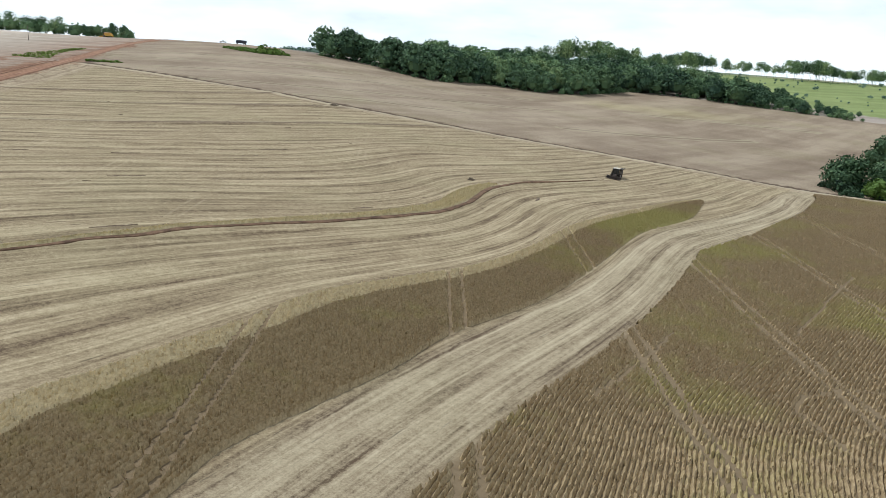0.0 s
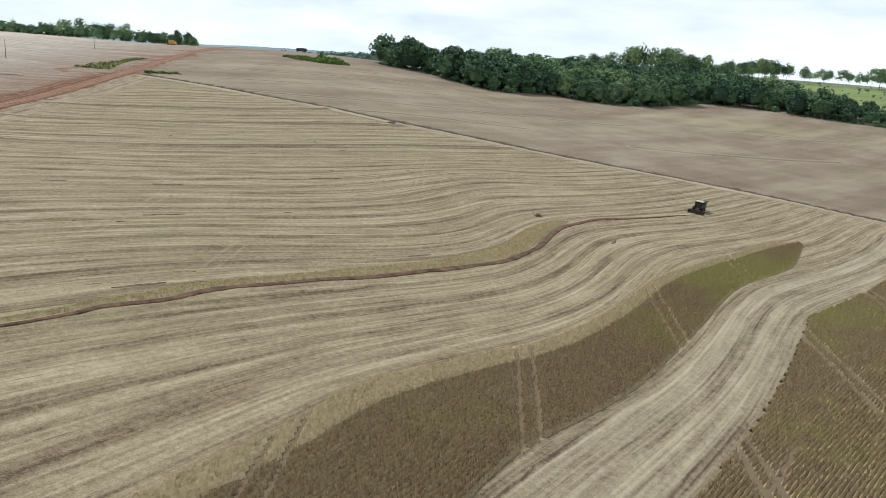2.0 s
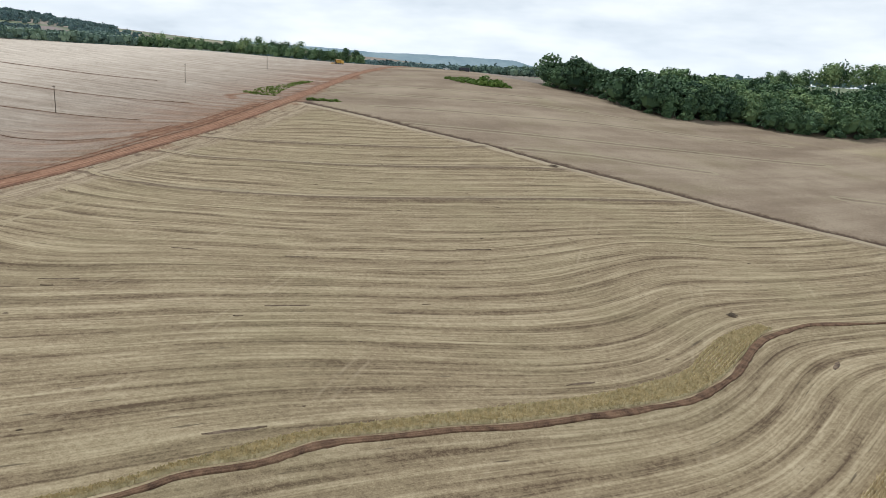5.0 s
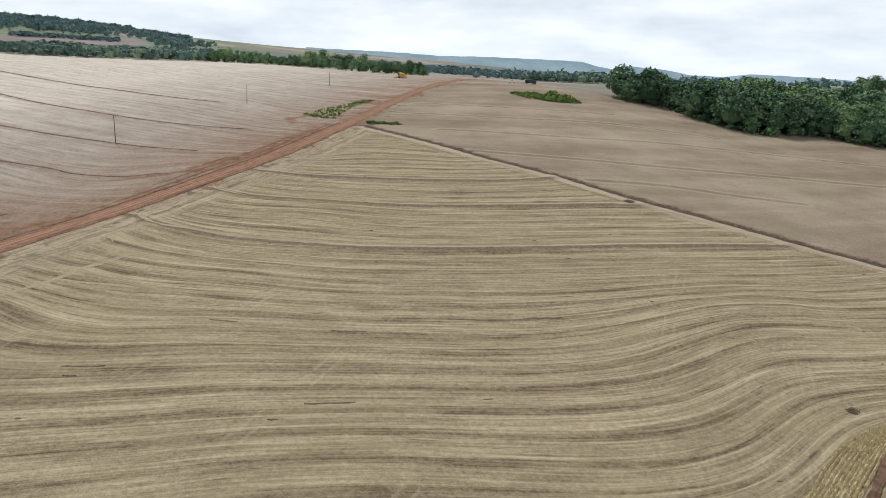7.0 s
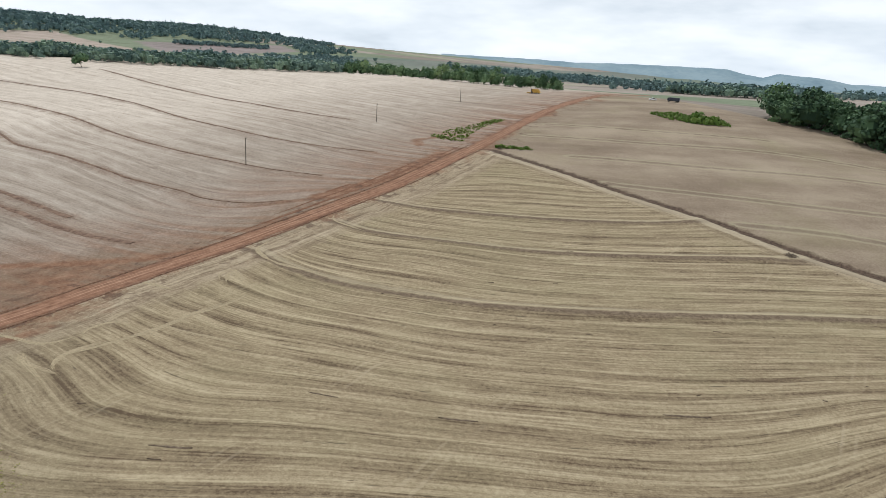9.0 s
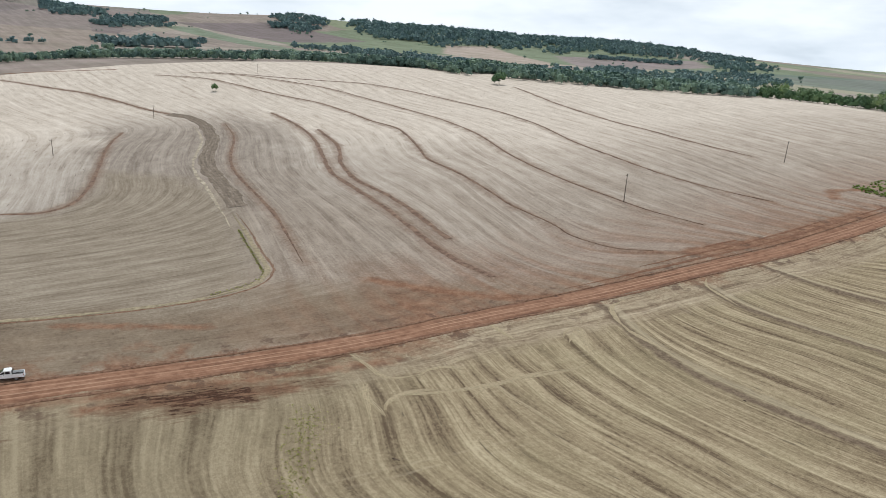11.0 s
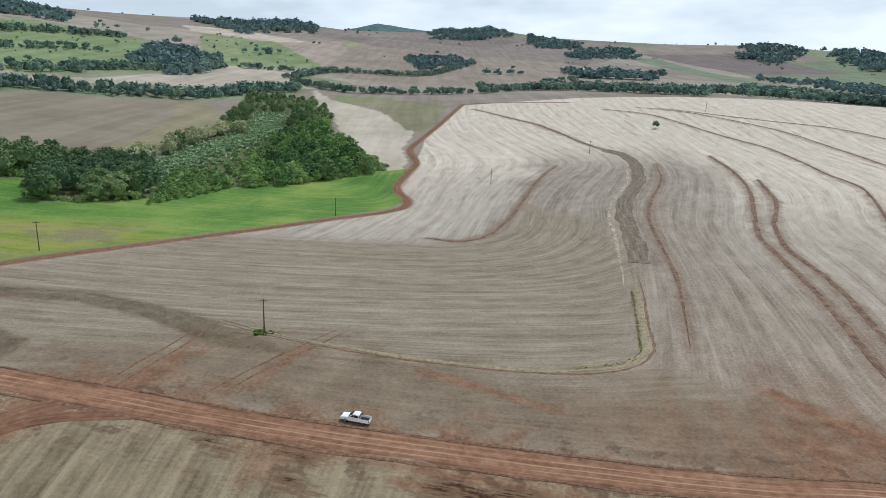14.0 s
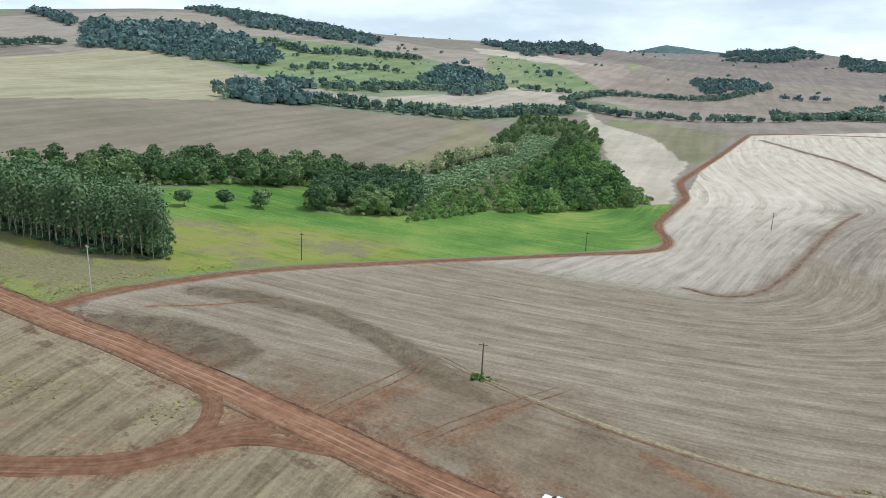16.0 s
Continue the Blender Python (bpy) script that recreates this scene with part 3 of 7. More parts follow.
def curve(pts, step=3.0):
    """A smooth line through the points, resampled."""
    p = np.array(pts, float)
    q = np.vstack([2 * p[0] - p[1], p, 2 * p[-1] - p[-2]])
    out = []
    for i in range(1, len(q) - 2):
        n = max(1, int(np.linalg.norm(q[i + 1] - q[i]) / step))
        t = np.arange(n)[:, None] / n
        a, b, c, d = q[i - 1], q[i], q[i + 1], q[i + 2]
        out.append(0.5 * (2 * b + (c - a) * t + (2 * a - 5 * b + 4 * c - d) * t**2 + (3 * b - a - 3 * c + d) * t**3))
    return np.vstack([*out, p[-1:]])


def line_dist(x, y, pts):
    """How far each place is from a line."""
    best = np.full(np.shape(x), 1e9)
    for (ax, ay), (bx, by) in zip(pts[:-1], pts[1:]):
        dx, dy = bx - ax, by - ay
        t = np.clip(((x - ax) * dx + (y - ay) * dy) / (dx * dx + dy * dy + 1e-9), 0, 1)
        best = np.minimum(best, (x - ax - t * dx) ** 2 + (y - ay - t * dy) ** 2)
    return np.sqrt(best)


def inside(x, y, poly):
    c = np.zeros(np.shape(x), bool)
    for (ax, ay), (bx, by) in zip(poly, [*poly[1:], poly[0]]):
        if ay != by:
            c ^= ((ay > y) != (by > y)) & (x < (bx - ax) * (y - ay) / (by - ay) + ax)
    return c


def signed(x, y, poly):
    """Distance to an outline, negative inside."""
    d = line_dist(x, y, [*poly, poly[0]])
    return np.where(inside(x, y, poly), -d, d)


def across(guides, x, y, smooth=30.0):
    """The across-the-rows coordinate of a field: a thin-plate surface through its guide lines."""
    pts, val, own = [], [], []
    loose = 0
    for u, g in guides:
        for p in (curve(g, 14.0) if len(g) > 2 else np.array(g, float)):
            pts.append(p), val.append(u or 0.0), own.append(loose if u is None else -1)
        loose += u is None
    p = np.array(pts) / 100.0
    n = len(p)
    r2 = ((p[:, None] - p[None]) ** 2).sum(-1) + 1e-12
    k = 0.5 * r2 * np.log(r2) + np.eye(n) * smooth * 1e-3
    q = np.c_[np.ones(n), p, -(np.array(own)[:, None] == np.arange(loose)[None]).astype(float)]
    w = np.linalg.solve(np.block([[k, q], [q.T, np.zeros((3 + loose, 3 + loose))]]), np.r_[val, np.zeros(3 + loose)])
    out = w[n] + w[n + 1] * x / 100 + w[n + 2] * y / 100
    for i in range(n):
        r2 = (x / 100 - p[i, 0]) ** 2 + (y / 100 - p[i, 1]) ** 2 + 1e-12
        out = out + w[i] * 0.5 * r2 * np.log(r2)
    return out


HILLS = np.array([(x, y, r, h) for r, rows in ((130, HILLS_130), (330, HILLS_330), (650, HILLS_650), (1300, HILLS_1300), (2000, [(700, 4600, -95)]), *FAR_KNOLLS) for x, y, h in rows])
TERRACES = [(0.45, 2.6, curve(g, 6)) for u, g in GUIDES_A[1:6]] + [(0.8, 2.4, curve(BANK, 5))] + [(h * 0.8, w * 1.1, curve(g, 8)) for w, h, g in TERRACE_LINES + TERRACE_MORE]
ROAD_LINE, SIDE_LINE, TRACK_LINE, TRACK2_LINE, DRAIN_LINE = (curve(c, 4) for c in (ROAD, SIDE, TRACK, TRACK_END, DRAIN))


def height(x, y):
    x, y = np.asarray(x, float), np.asarray(y, float)
    z = np.zeros(x.shape)
    for hx, hy, r, h in HILLS:
        z += h * np.exp(-((x - hx) ** 2 + (y - hy) ** 2) / r**2)
    return z


def surface(x, y):
    """The ground with its terrace banks and drain."""
    x, y = np.asarray(x, float), np.asarray(y, float)
    z = height(x, y)
    near = (x > -700) & (x < 260) & (y > -100) & (y < 600)
    if near.any():
        xn, yn = x[near], y[near]
        fade = np.clip(np.minimum(line_dist(xn, yn, ROAD_LINE[::3]) / 9 - 0.6, 1), 0, 1)
        add = np.zeros(xn.shape)
        for h, w, line in TERRACES:
            add = np.maximum(add, h * np.exp(-((line_dist(xn, yn, line) / w) ** 2)))
        d = line_dist(xn, yn, DRAIN_LINE)
        add += -0.5 * np.exp(-((d / 1.6) ** 2)) + 0.35 * np.exp(-(((d - 3.5) / 1.6) ** 2))
        z[near] += add * fade
    return z


def ground_z(x, y):
    return float(surface(np.array([x]), np.array([y]))[0])


def mesh_ob(name, verts, faces, mat, parent=None, label="", smooth=True):
    me = bpy.data.meshes.new(name)
    me.from_pydata([tuple(v) for v in verts], [], [tuple(f) for f in faces])
    if smooth:
        me.shade_smooth()
    me.materials.append(mat)
    ob = new(name, me)
    ob.parent = parent
    return tagged(ob, label)


def big_mesh(name, verts, quads, mat, smooth=False):
    """A mesh from arrays: all faces with as many corners as quads has columns."""
    verts, quads = np.asarray(verts, np.float32), np.asarray(quads, np.int32)
    me = bpy.data.meshes.new(name)
    me.vertices.add(len(verts))
    me.vertices.foreach_set("co", verts.ravel())
    n, k = quads.shape
    me.loops.add(n * k)
    me.loops.foreach_set("vertex_index", quads.ravel())
    me.polygons.add(n)
    me.polygons.foreach_set("loop_start", np.arange(n, dtype=np.int32) * k)
    me.polygons.foreach_set("loop_total", np.full(n, k, np.int32))
    me.polygons.foreach_set("use_smooth", np.full(n, smooth))
    me.update(calc_edges=True)
    me.materials.append(mat)
    return new(name, me)


# ---- the ground sheet ----
def lay_ground():
    n, s, reach = 700, 150.0, 4700.0
    k = math.asinh(reach / s)
    g = s * np.sinh(np.linspace(-k, k, n))
    gx, gy = np.meshgrid(g - 130, g + 135)
    x, y = gx.ravel(), gy.ravel()
    z = surface(x, y)
    idx = np.arange(n * n).reshape(n, n)
    quads = np.stack([idx[:-1, :-1], idx[:-1, 1:], idx[1:, 1:], idx[1:, :-1]], -1).reshape(-1, 4)
    ob = big_mesh("ground", np.c_[x, y, z], quads, GROUND_MAT, True)
    tagged(ob, "rolling farmland of harvested stubble, bare red soil and pasture", "ground", kind="structure")
    me = ob.data
    near = (x > -1000) & (x < 420) & (y > -400) & (y < 900)
    xn, yn = x[near], y[near]

    def put(name, values, rest):
        a = me.attributes.new(name, "FLOAT", "POINT")
        v = np.full(n * n, rest, np.float32)
        v[near] = values
        a.data.foreach_set("value", v)

    put("row_a", across(GUIDES_A, xn, yn), 0)
    put("row_b", across(GUIDES_B, xn, yn), 0)
    put("row_p", across(GUIDES_P, xn, yn), 0)
    put("in_b", signed(xn, yn, B_AREA), 500)
    put("in_p", signed(xn, yn, POCKET), 500)
    put("in_c", signed(xn, yn, C_AREA), 500)
    put("in_crop", np.minimum(signed(xn, yn, CROP_STRIP), signed(xn, yn, CROP_RIGHT)), 500)
    put("in_dark", np.minimum.reduce([signed(xn, yn, DARK1), signed(xn, yn, DARK2)]), 500)
    put("in_green", signed(xn, yn, GREEN), 500)
    put("in_a", signed(xn, yn, [(-160, -200), (-152, 32), (-162, 162), (-164, 237), (-174, 342), *DRAIN[1:], (420, 100), (420, -400), (-130, -400)]), 500)
    put("to_road", np.minimum(line_dist(xn, yn, ROAD_LINE), line_dist(xn, yn, SIDE_LINE) + 1.5), 500)
    put("to_track", np.minimum(line_dist(xn, yn, TRACK_LINE), line_dist(xn, yn, TRACK2_LINE)), 500)
    put("to_drain", line_dist(xn, yn, DRAIN_LINE), 500)
    put("to_terrace", np.minimum.reduce([line_dist(xn, yn, line) - w * 0.4 for w, h, line in TERRACE_LINES + TERRACE_MORE]), 500)
    put("to_red", np.minimum.reduce([line_dist(xn, yn, line) - w for w, line in RED_SOIL]), 500)
    put("to_contour", np.minimum.reduce([line_dist(xn, yn, curve(line, 8)) for line in CONTOURS_C]), 500)
    put("in_south", signed(xn, yn, SOUTH), 500)
    put("in_yellow", signed(xn, yn, YELLOW), 500)
    put("to_mud", np.minimum(np.minimum.reduce([line_dist(xn, yn, line) for line in MUD_LINES[:3]]), np.minimum.reduce([line_dist(xn, yn, line) for line in MUD_LINES[3:]]) + 1.3), 500)
    put("in_damp", signed(xn, yn, TRODDEN), 500)
    # far paddocks: each one colour, by the nearest of scattered centres, then the named ones
    seeds = rng.uniform(-4700, 4700, (420, 2))
    tones = np.array([(0.32, 0.265, 0.235), (0.39, 0.335, 0.295), (0.29, 0.245, 0.215), (0.22, 0.26, 0.175), (0.26, 0.29, 0.19), (0.38, 0.33, 0.29), (0.39, 0.365, 0.28)])
    pick = tones[rng.integers(0, len(tones), len(seeds))]
    best, who = np.full(x.shape, 1e18), np.zeros(x.shape, int)
    wob = 60 * np.sin(y / 170 + 1) + 40 * np.sin(x / 90)
    for i, (sx, sy) in enumerate(seeds):
        dd = (x + wob - sx) ** 2 + (y + wob * 0.6 - sy) ** 2
        m = dd < best
        best[m], who[m] = dd[m], i
    col = pick[who]
    west = inside(x, y, [(-880, 260), (-3000, 300), (-4000, -300), (-2500, -1000), (-1300, -330), (-1000, -60), (-800, 0)])
    col[west] = col[west] * 0.55 + np.array((0.36, 0.30, 0.275)) * 0.45
    # FIELD_N and TIP are one field, cloud shade painted as two tones
    for poly, c in ((FIELD_N, (0.285, 0.24, 0.19)), (TIP, (0.45, 0.405, 0.28)), (PASTURE, (0.255, 0.315, 0.165)), (PASTURE2, (0.275, 0.315, 0.175)), (PASTURE0, (0.26, 0.315, 0.125)), *PADDOCKS, (VALLEY_STUBBLE, (0.58, 0.505, 0.43)), (STRIP, (0.50, 0.43, 0.37)), (BROWN_E, (0.33, 0.272, 0.235)), (OLIVE, (0.28, 0.255, 0.17))):
        col[inside(x, y, poly)] = c
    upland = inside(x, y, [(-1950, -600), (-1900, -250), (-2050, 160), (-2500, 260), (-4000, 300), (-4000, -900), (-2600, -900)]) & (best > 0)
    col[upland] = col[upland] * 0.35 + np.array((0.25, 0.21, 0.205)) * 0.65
    # distance haze painted in: northern ground pulled towards grey-green
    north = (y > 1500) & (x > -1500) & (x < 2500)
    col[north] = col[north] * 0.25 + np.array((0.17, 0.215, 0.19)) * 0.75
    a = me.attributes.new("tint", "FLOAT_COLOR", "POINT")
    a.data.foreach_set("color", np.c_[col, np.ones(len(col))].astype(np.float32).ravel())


def ground_material():
    m, nt, b = new_mat("farmland", 0.95, 0.0, 0.12)
    pos = node(nt, "NewGeometry").outputs["Position"]
    xyz = node(nt, "SeparateXYZ", {0: pos})
    px, py = xyz.outputs[0], xyz.outputs[1]

    def streak(u, across_scale, along_scale, detail=3.0):
        v = node(nt, "CombineXYZ", {0: math_n(nt, "MULTIPLY", u, across_scale), 1: math_n(nt, "MULTIPLY", px, along_scale), 2: math_n(nt, "MULTIPLY", py, along_scale)}).outputs[0]
        return noise_n(nt, v, 1.0, detail)

    def blend(f1, w1, f2, w2, f3=None, w3=0.0):
        v = math_n(nt, "ADD", math_n(nt, "MULTIPLY", f1, w1), math_n(nt, "MULTIPLY", f2, w2))
        return math_n(nt, "ADD", v, math_n(nt, "MULTIPLY", f3, w3)) if f3 else v

    grain = noise_n(nt, pos, 1.3, 7.0, 0.78)
    patch = noise_n(nt, pos, 0.018, 4.0)
    chaff = noise_n(nt, pos, 5.5, 3.0, 0.7)
    edge = math_n(nt, "MULTIPLY", math_n(nt, "SUBTRACT", noise_n(nt, pos, 0.35, 5.0, 0.65), 0.5), 5.0)

    def within(name, soft=0.5, wob=1.0):
        return span(nt, math_n(nt, "ADD", attr(nt, name), math_n(nt, "MULTIPLY", edge, wob)), soft, -soft)

    ua, ub, up = attr(nt, "row_a"), attr(nt, "row_b"), attr(nt, "row_p")
    # far paddocks
    far = node(nt, "Attribute", attribute_name="tint").outputs["Color"]
    rows_far = noise_n(nt, node(nt, "CombineXYZ", {0: math_n(nt, "MULTIPLY", math_n(nt, "ADD", px, py), 0.004), 1: math_n(nt, "MULTIPLY", math_n(nt, "SUBTRACT", py, math_n(nt, "MULTIPLY", px, 0.2)), 0.07)}).outputs[0], 1.0, 5.0, 0.6)
    far = mix_n(nt, span(nt, rows_far, 0.40, 0.60, 0.0, 0.6), far, mix_n(nt, 1.0, far, (0.72, 0.70, 0.68), "MULTIPLY"))
    far = mix_n(nt, span(nt, noise_n(nt, pos, 0.015, 7.0, 0.65), 0.40, 0.68, 0.0, 0.55), far, mix_n(nt, 1.0, far, (0.55, 0.62, 0.5), "MULTIPLY"))
    far = mix_n(nt, span(nt, blend(grain, 0.5, noise_n(nt, pos, 0.09, 6.0, 0.7), 0.5), 0.42, 0.60, 0.30, 0.0), far, mix_n(nt, 1.0, far, (0.55, 0.53, 0.50), "MULTIPLY"))
    # harvested stubble with straw swaths
    def stubble(u, wide, fine, lengthways, period, tones, dash_at, dash_tone, lines=1.0, sharp=1.0):
        """Pale straw swaths between narrower strips of bare stubble, drawn out along the rows."""
        bent = math_n(nt, "ADD", u, math_n(nt, "MULTIPLY", noise_n(nt, pos, 0.03, 3.0), 3.0))
        ph = math_n(nt, "ADD", math_n(nt, "DIVIDE", math_n(nt, "PINGPONG", bent, period / 2), period / 2), math_n(nt, "MULTIPLY", edge, 0.05))
        amp = math_n(nt, "MULTIPLY", span(nt, streak(u, wide, lengthways * 0.35, 3.0), 0.34, 0.66, 0.15, 1.25), span(nt, noise_n(nt, pos, 0.05, 4.0, 0.6), 0.32, 0.62, 0.45, 1.1))
        swath = math_n(nt, "MULTIPLY", span(nt, ph, 0.10, 0.52, -1.0, 0.5), amp)
        slit = math_n(nt, "MULTIPLY", span(nt, math_n(nt, "ABSOLUTE", math_n(nt, "SUBTRACT", ph, 0.30)), 0.085, 0.02), span(nt, streak(u, fine * 0.5, lengthways * 1.2, 3.0), 0.46, 0.60))
        brim = math_n(nt, "MULTIPLY", span(nt, math_n(nt, "ABSOLUTE", math_n(nt, "SUBTRACT", ph, 0.52)), 0.12, 0.03), span(nt, streak(u, fine * 0.4, lengthways * 0.8, 3.0), 0.44, 0.60))
        v = blend(swath, 0.052 * lines, slit, -0.060 * lines, brim, 0.042 * lines)
        v = math_n(nt, "ADD", v, math_n(nt, "ADD", blend(streak(u, fine * 1.5, lengthways * 1.4, 3.0), 0.25 * sharp, streak(u, fine * 0.45, lengthways * 0.7, 3.0), 0.22 * sharp, grain, 0.30), math_n(nt, "ADD", math_n(nt, "MULTIPLY", streak(u, fine * 0.3, lengthways * 4.0, 4.0), 0.16), 0.235 * (1 - sharp) - 0.045)))
        v = math_n(nt, "ADD", v, math_n(nt, "MULTIPLY", chaff, 0.22))
        c = ramp_n(nt, v, list(zip((0.42, 0.495, 0.56, 0.645), tones)))
        dash = streak(u, fine * 1.1, lengthways * 4.0, 3.0)
        return mix_n(nt, span(nt, dash, dash_at, dash_at + 0.05, 0.0, 0.8), c, dash_tone), v

    col_a, sa = stubble(ua, 0.16, 1.7, 0.03, 6.0, ((0.098, 0.067, 0.043), (0.222, 0.170, 0.106), (0.312, 0.250, 0.158), (0.462, 0.383, 0.258)), 0.67, (0.10, 0.076, 0.052))
    col_a = mix_n(nt, span(nt, noise_n(nt, pos, 0.028, 5.0, 0.6), 0.48, 0.68, 0.0, 0.24), col_a, (0.285, 0.255, 0.145))
    col_h, sh = stubble(math_n(nt, "ADD", attr(nt, "to_road"), math_n(nt, "MULTIPLY", patch, 14.0)), 0.3, 1.2, 0.06, 5.5, ((0.13, 0.092, 0.062), (0.255, 0.195, 0.132), (0.35, 0.282, 0.194), (0.485, 0.405, 0.295)), 0.66, (0.12, 0.078, 0.055), 0.8)
    lane_x = math_n(nt, "ADD", px, math_n(nt, "ADD", math_n(nt, "MULTIPLY", noise_n(nt, pos, 0.012, 2.0), 5.0), 16.8))
    wheel_x = math_n(nt, "ABSOLUTE", math_n(nt, "SUBTRACT", math_n(nt, "PINGPONG", lane_x, 11.7), 1.0))
    worn_x = math_n(nt, "MULTIPLY", span(nt, wheel_x, 0.36, 0.12), span(nt, noise_n(nt, pos, 0.05, 6.0, 0.7), 0.50, 0.66, 0.0, 0.34))
    col_a = mix_n(nt, worn_x, col_a, (0.46, 0.385, 0.27))
    by_edge = math_n(nt, "ADD", attr(nt, "in_c"), math_n(nt, "MULTIPLY", edge, 1.2))
    turn_rows = ramp_n(nt, blend(streak(attr(nt, "in_c"), 0.9, 0.03, 3.0), 0.6, grain, 0.4), [(0.42, (0.15, 0.108, 0.07)), (0.5, (0.27, 0.21, 0.14)), (0.6, (0.44, 0.36, 0.25))])
    col_a = mix_n(nt, span(nt, by_edge, 11.0, 6.0, 0.0, 0.7), col_a, turn_rows)
    head = math_n(nt, "ADD", attr(nt, "to_road"), math_n(nt, "MULTIPLY", edge, 2.2))
    col_a = mix_n(nt, span(nt, head, 21.0, 15.0, 0.0, 0.85), col_a, col_h)
    lane_f = math_n(nt, "MULTIPLY", span(nt, ua, 249.5, 251.5), span(nt, sa, 0.40, 0.60, 0.0, 0.28))
    col_a = mix_n(nt, lane_f, col_a, (0.44, 0.39, 0.30))
    # straw tone darker in the south, with cloud shade painted into it
    south = span(nt, math_n(nt, "ADD", attr(nt, "in_south"), math_n(nt, "MULTIPLY", patch, 30.0)), 30.0, 0.0, 0.0, 0.85)
    col_a = mix_n(nt, south, col_a, mix_n(nt, span(nt, sa, 0.42, 0.62), (0.125, 0.095, 0.060), (0.285, 0.235, 0.155)))
    # pale stubble on the other side of the road
    col_b, sb = stubble(ub, 0.10, 0.8, 0.02, 8.0, ((0.28, 0.222, 0.176), (0.465, 0.398, 0.328), (0.585, 0.513, 0.436), (0.715, 0.655, 0.57)), 0.68, (0.165, 0.115, 0.088), 0.45, 0.55)
    # cloud shade painted in: the sunlit pale tone darkens towards the pocket
    pocket_shade = span(nt, math_n(nt, "ADD", attr(nt, "in_p"), math_n(nt, "MULTIPLY", patch, 60.0)), 30.0, 170.0, 0.85, 0.0)
    col_b = mix_n(nt, pocket_shade, col_b, mix_n(nt, 1.0, col_b, (0.60, 0.60, 0.605), "MULTIPLY"))
    # darker passes between the old terrace and the dark swath
    thin = math_n(nt, "ADD", ub, math_n(nt, "MULTIPLY", math_n(nt, "SUBTRACT", patch, 0.5), 60.0))
    thin = math_n(nt, "MULTIPLY", math_n(nt, "MULTIPLY", span(nt, thin, 276.0, 300.0), span(nt, thin, 398.0, 384.0)), span(nt, px, -560.0, -480.0))
    col_b = mix_n(nt, math_n(nt, "MULTIPLY", thin, 0.9), col_b, mix_n(nt, span(nt, sb, 0.44, 0.62), (0.135, 0.106, 0.083), (0.385, 0.328, 0.272)))
    near_b = math_n(nt, "MULTIPLY", span(nt, math_n(nt, "ADD", px, math_n(nt, "MULTIPLY", math_n(nt, "SUBTRACT", patch, 0.5), 160.0)), -400.0, -255.0), span(nt, py, 115.0, 140.0))
    passes = span(nt, blend(streak(ub, 0.13, 0.006, 3.0), 0.6, streak(ub, 0.4, 0.02, 4.0), 0.4), 0.42, 0.60)
    col_b = mix_n(nt, math_n(nt, "MULTIPLY", near_b, span(nt, passes, 0.0, 1.0, 0.9, 0.55)), col_b, mix_n(nt, span(nt, sb, 0.43, 0.62), (0.15, 0.112, 0.083), (0.40, 0.335, 0.27)))
    col_p, sp = stubble(up, 0.16, 0.9, 0.03, 7.0, ((0.125, 0.096, 0.070), (0.208, 0.168, 0.124), (0.275, 0.229, 0.174), (0.375, 0.325, 0.255)), 0.69, (0.12, 0.09, 0.065), 0.36, 0.7)
    sc = blend(streak(ua, 0.055, 0.008, 4.0), 0.40, grain, 0.42, noise_n(nt, pos, 0.05, 4.0), 0.26)
    col_c = ramp_n(nt, sc, [(0.40, (0.16, 0.117, 0.083)), (0.52, (0.24, 0.186, 0.134)), (0.64, (0.345, 0.28, 0.205))])
    # painted sunlight: paler olive patch under the woods, drawn out along the slope
    rise = math_n(nt, "ADD", math_n(nt, "ABSOLUTE", math_n(nt, "DIVIDE", math_n(nt, "SUBTRACT", px, 150.0), 110.0)), math_n(nt, "ABSOLUTE", math_n(nt, "DIVIDE", math_n(nt, "SUBTRACT", math_n(nt, "ADD", py, math_n(nt, "MULTIPLY", px, 0.15)), 484.0), 34.0)))
    rise = math_n(nt, "ADD", rise, math_n(nt, "MULTIPLY", math_n(nt, "SUBTRACT", noise_n(nt, pos, 0.03, 5.0, 0.6), 0.5), 2.2))
    col_c = mix_n(nt, span(nt, rise, 1.1, 0.1, 0.0, 0.6), col_c, mix_n(nt, span(nt, sc, 0.42, 0.62), (0.27, 0.225, 0.125), (0.43, 0.375, 0.225)))
    col_c = mix_n(nt, span(nt, noise_n(nt, pos, 0.022, 6.0, 0.65), 0.52, 0.66, 0.0, 0.35), col_c, (0.235, 0.205, 0.115))
    c_line = math_n(nt, "ADD", attr(nt, "to_contour"), math_n(nt, "MULTIPLY", edge, 0.5))
    col_c = mix_n(nt, span(nt, c_line, 2.0, 0.6, 0.0, 0.5), col_c, (0.13, 0.10, 0.07))
    col_c = mix_n(nt, span(nt, math_n(nt, "ABSOLUTE", math_n(nt, "SUBTRACT", c_line, 2.8)), 1.3, 0.3, 0.0, 0.6), col_c, (0.34, 0.30, 0.20))
    col_green = ramp_n(nt, blend(streak(up, 1.1, 0.02, 4.0), 0.26, noise_n(nt, pos, 0.03, 5.0, 0.6), 0.42, grain, 0.34), [(0.41, (0.062, 0.135, 0.030)), (0.49, (0.105, 0.20, 0.042)), (0.56, (0.175, 0.26, 0.060)), (0.64, (0.27, 0.295, 0.085))])
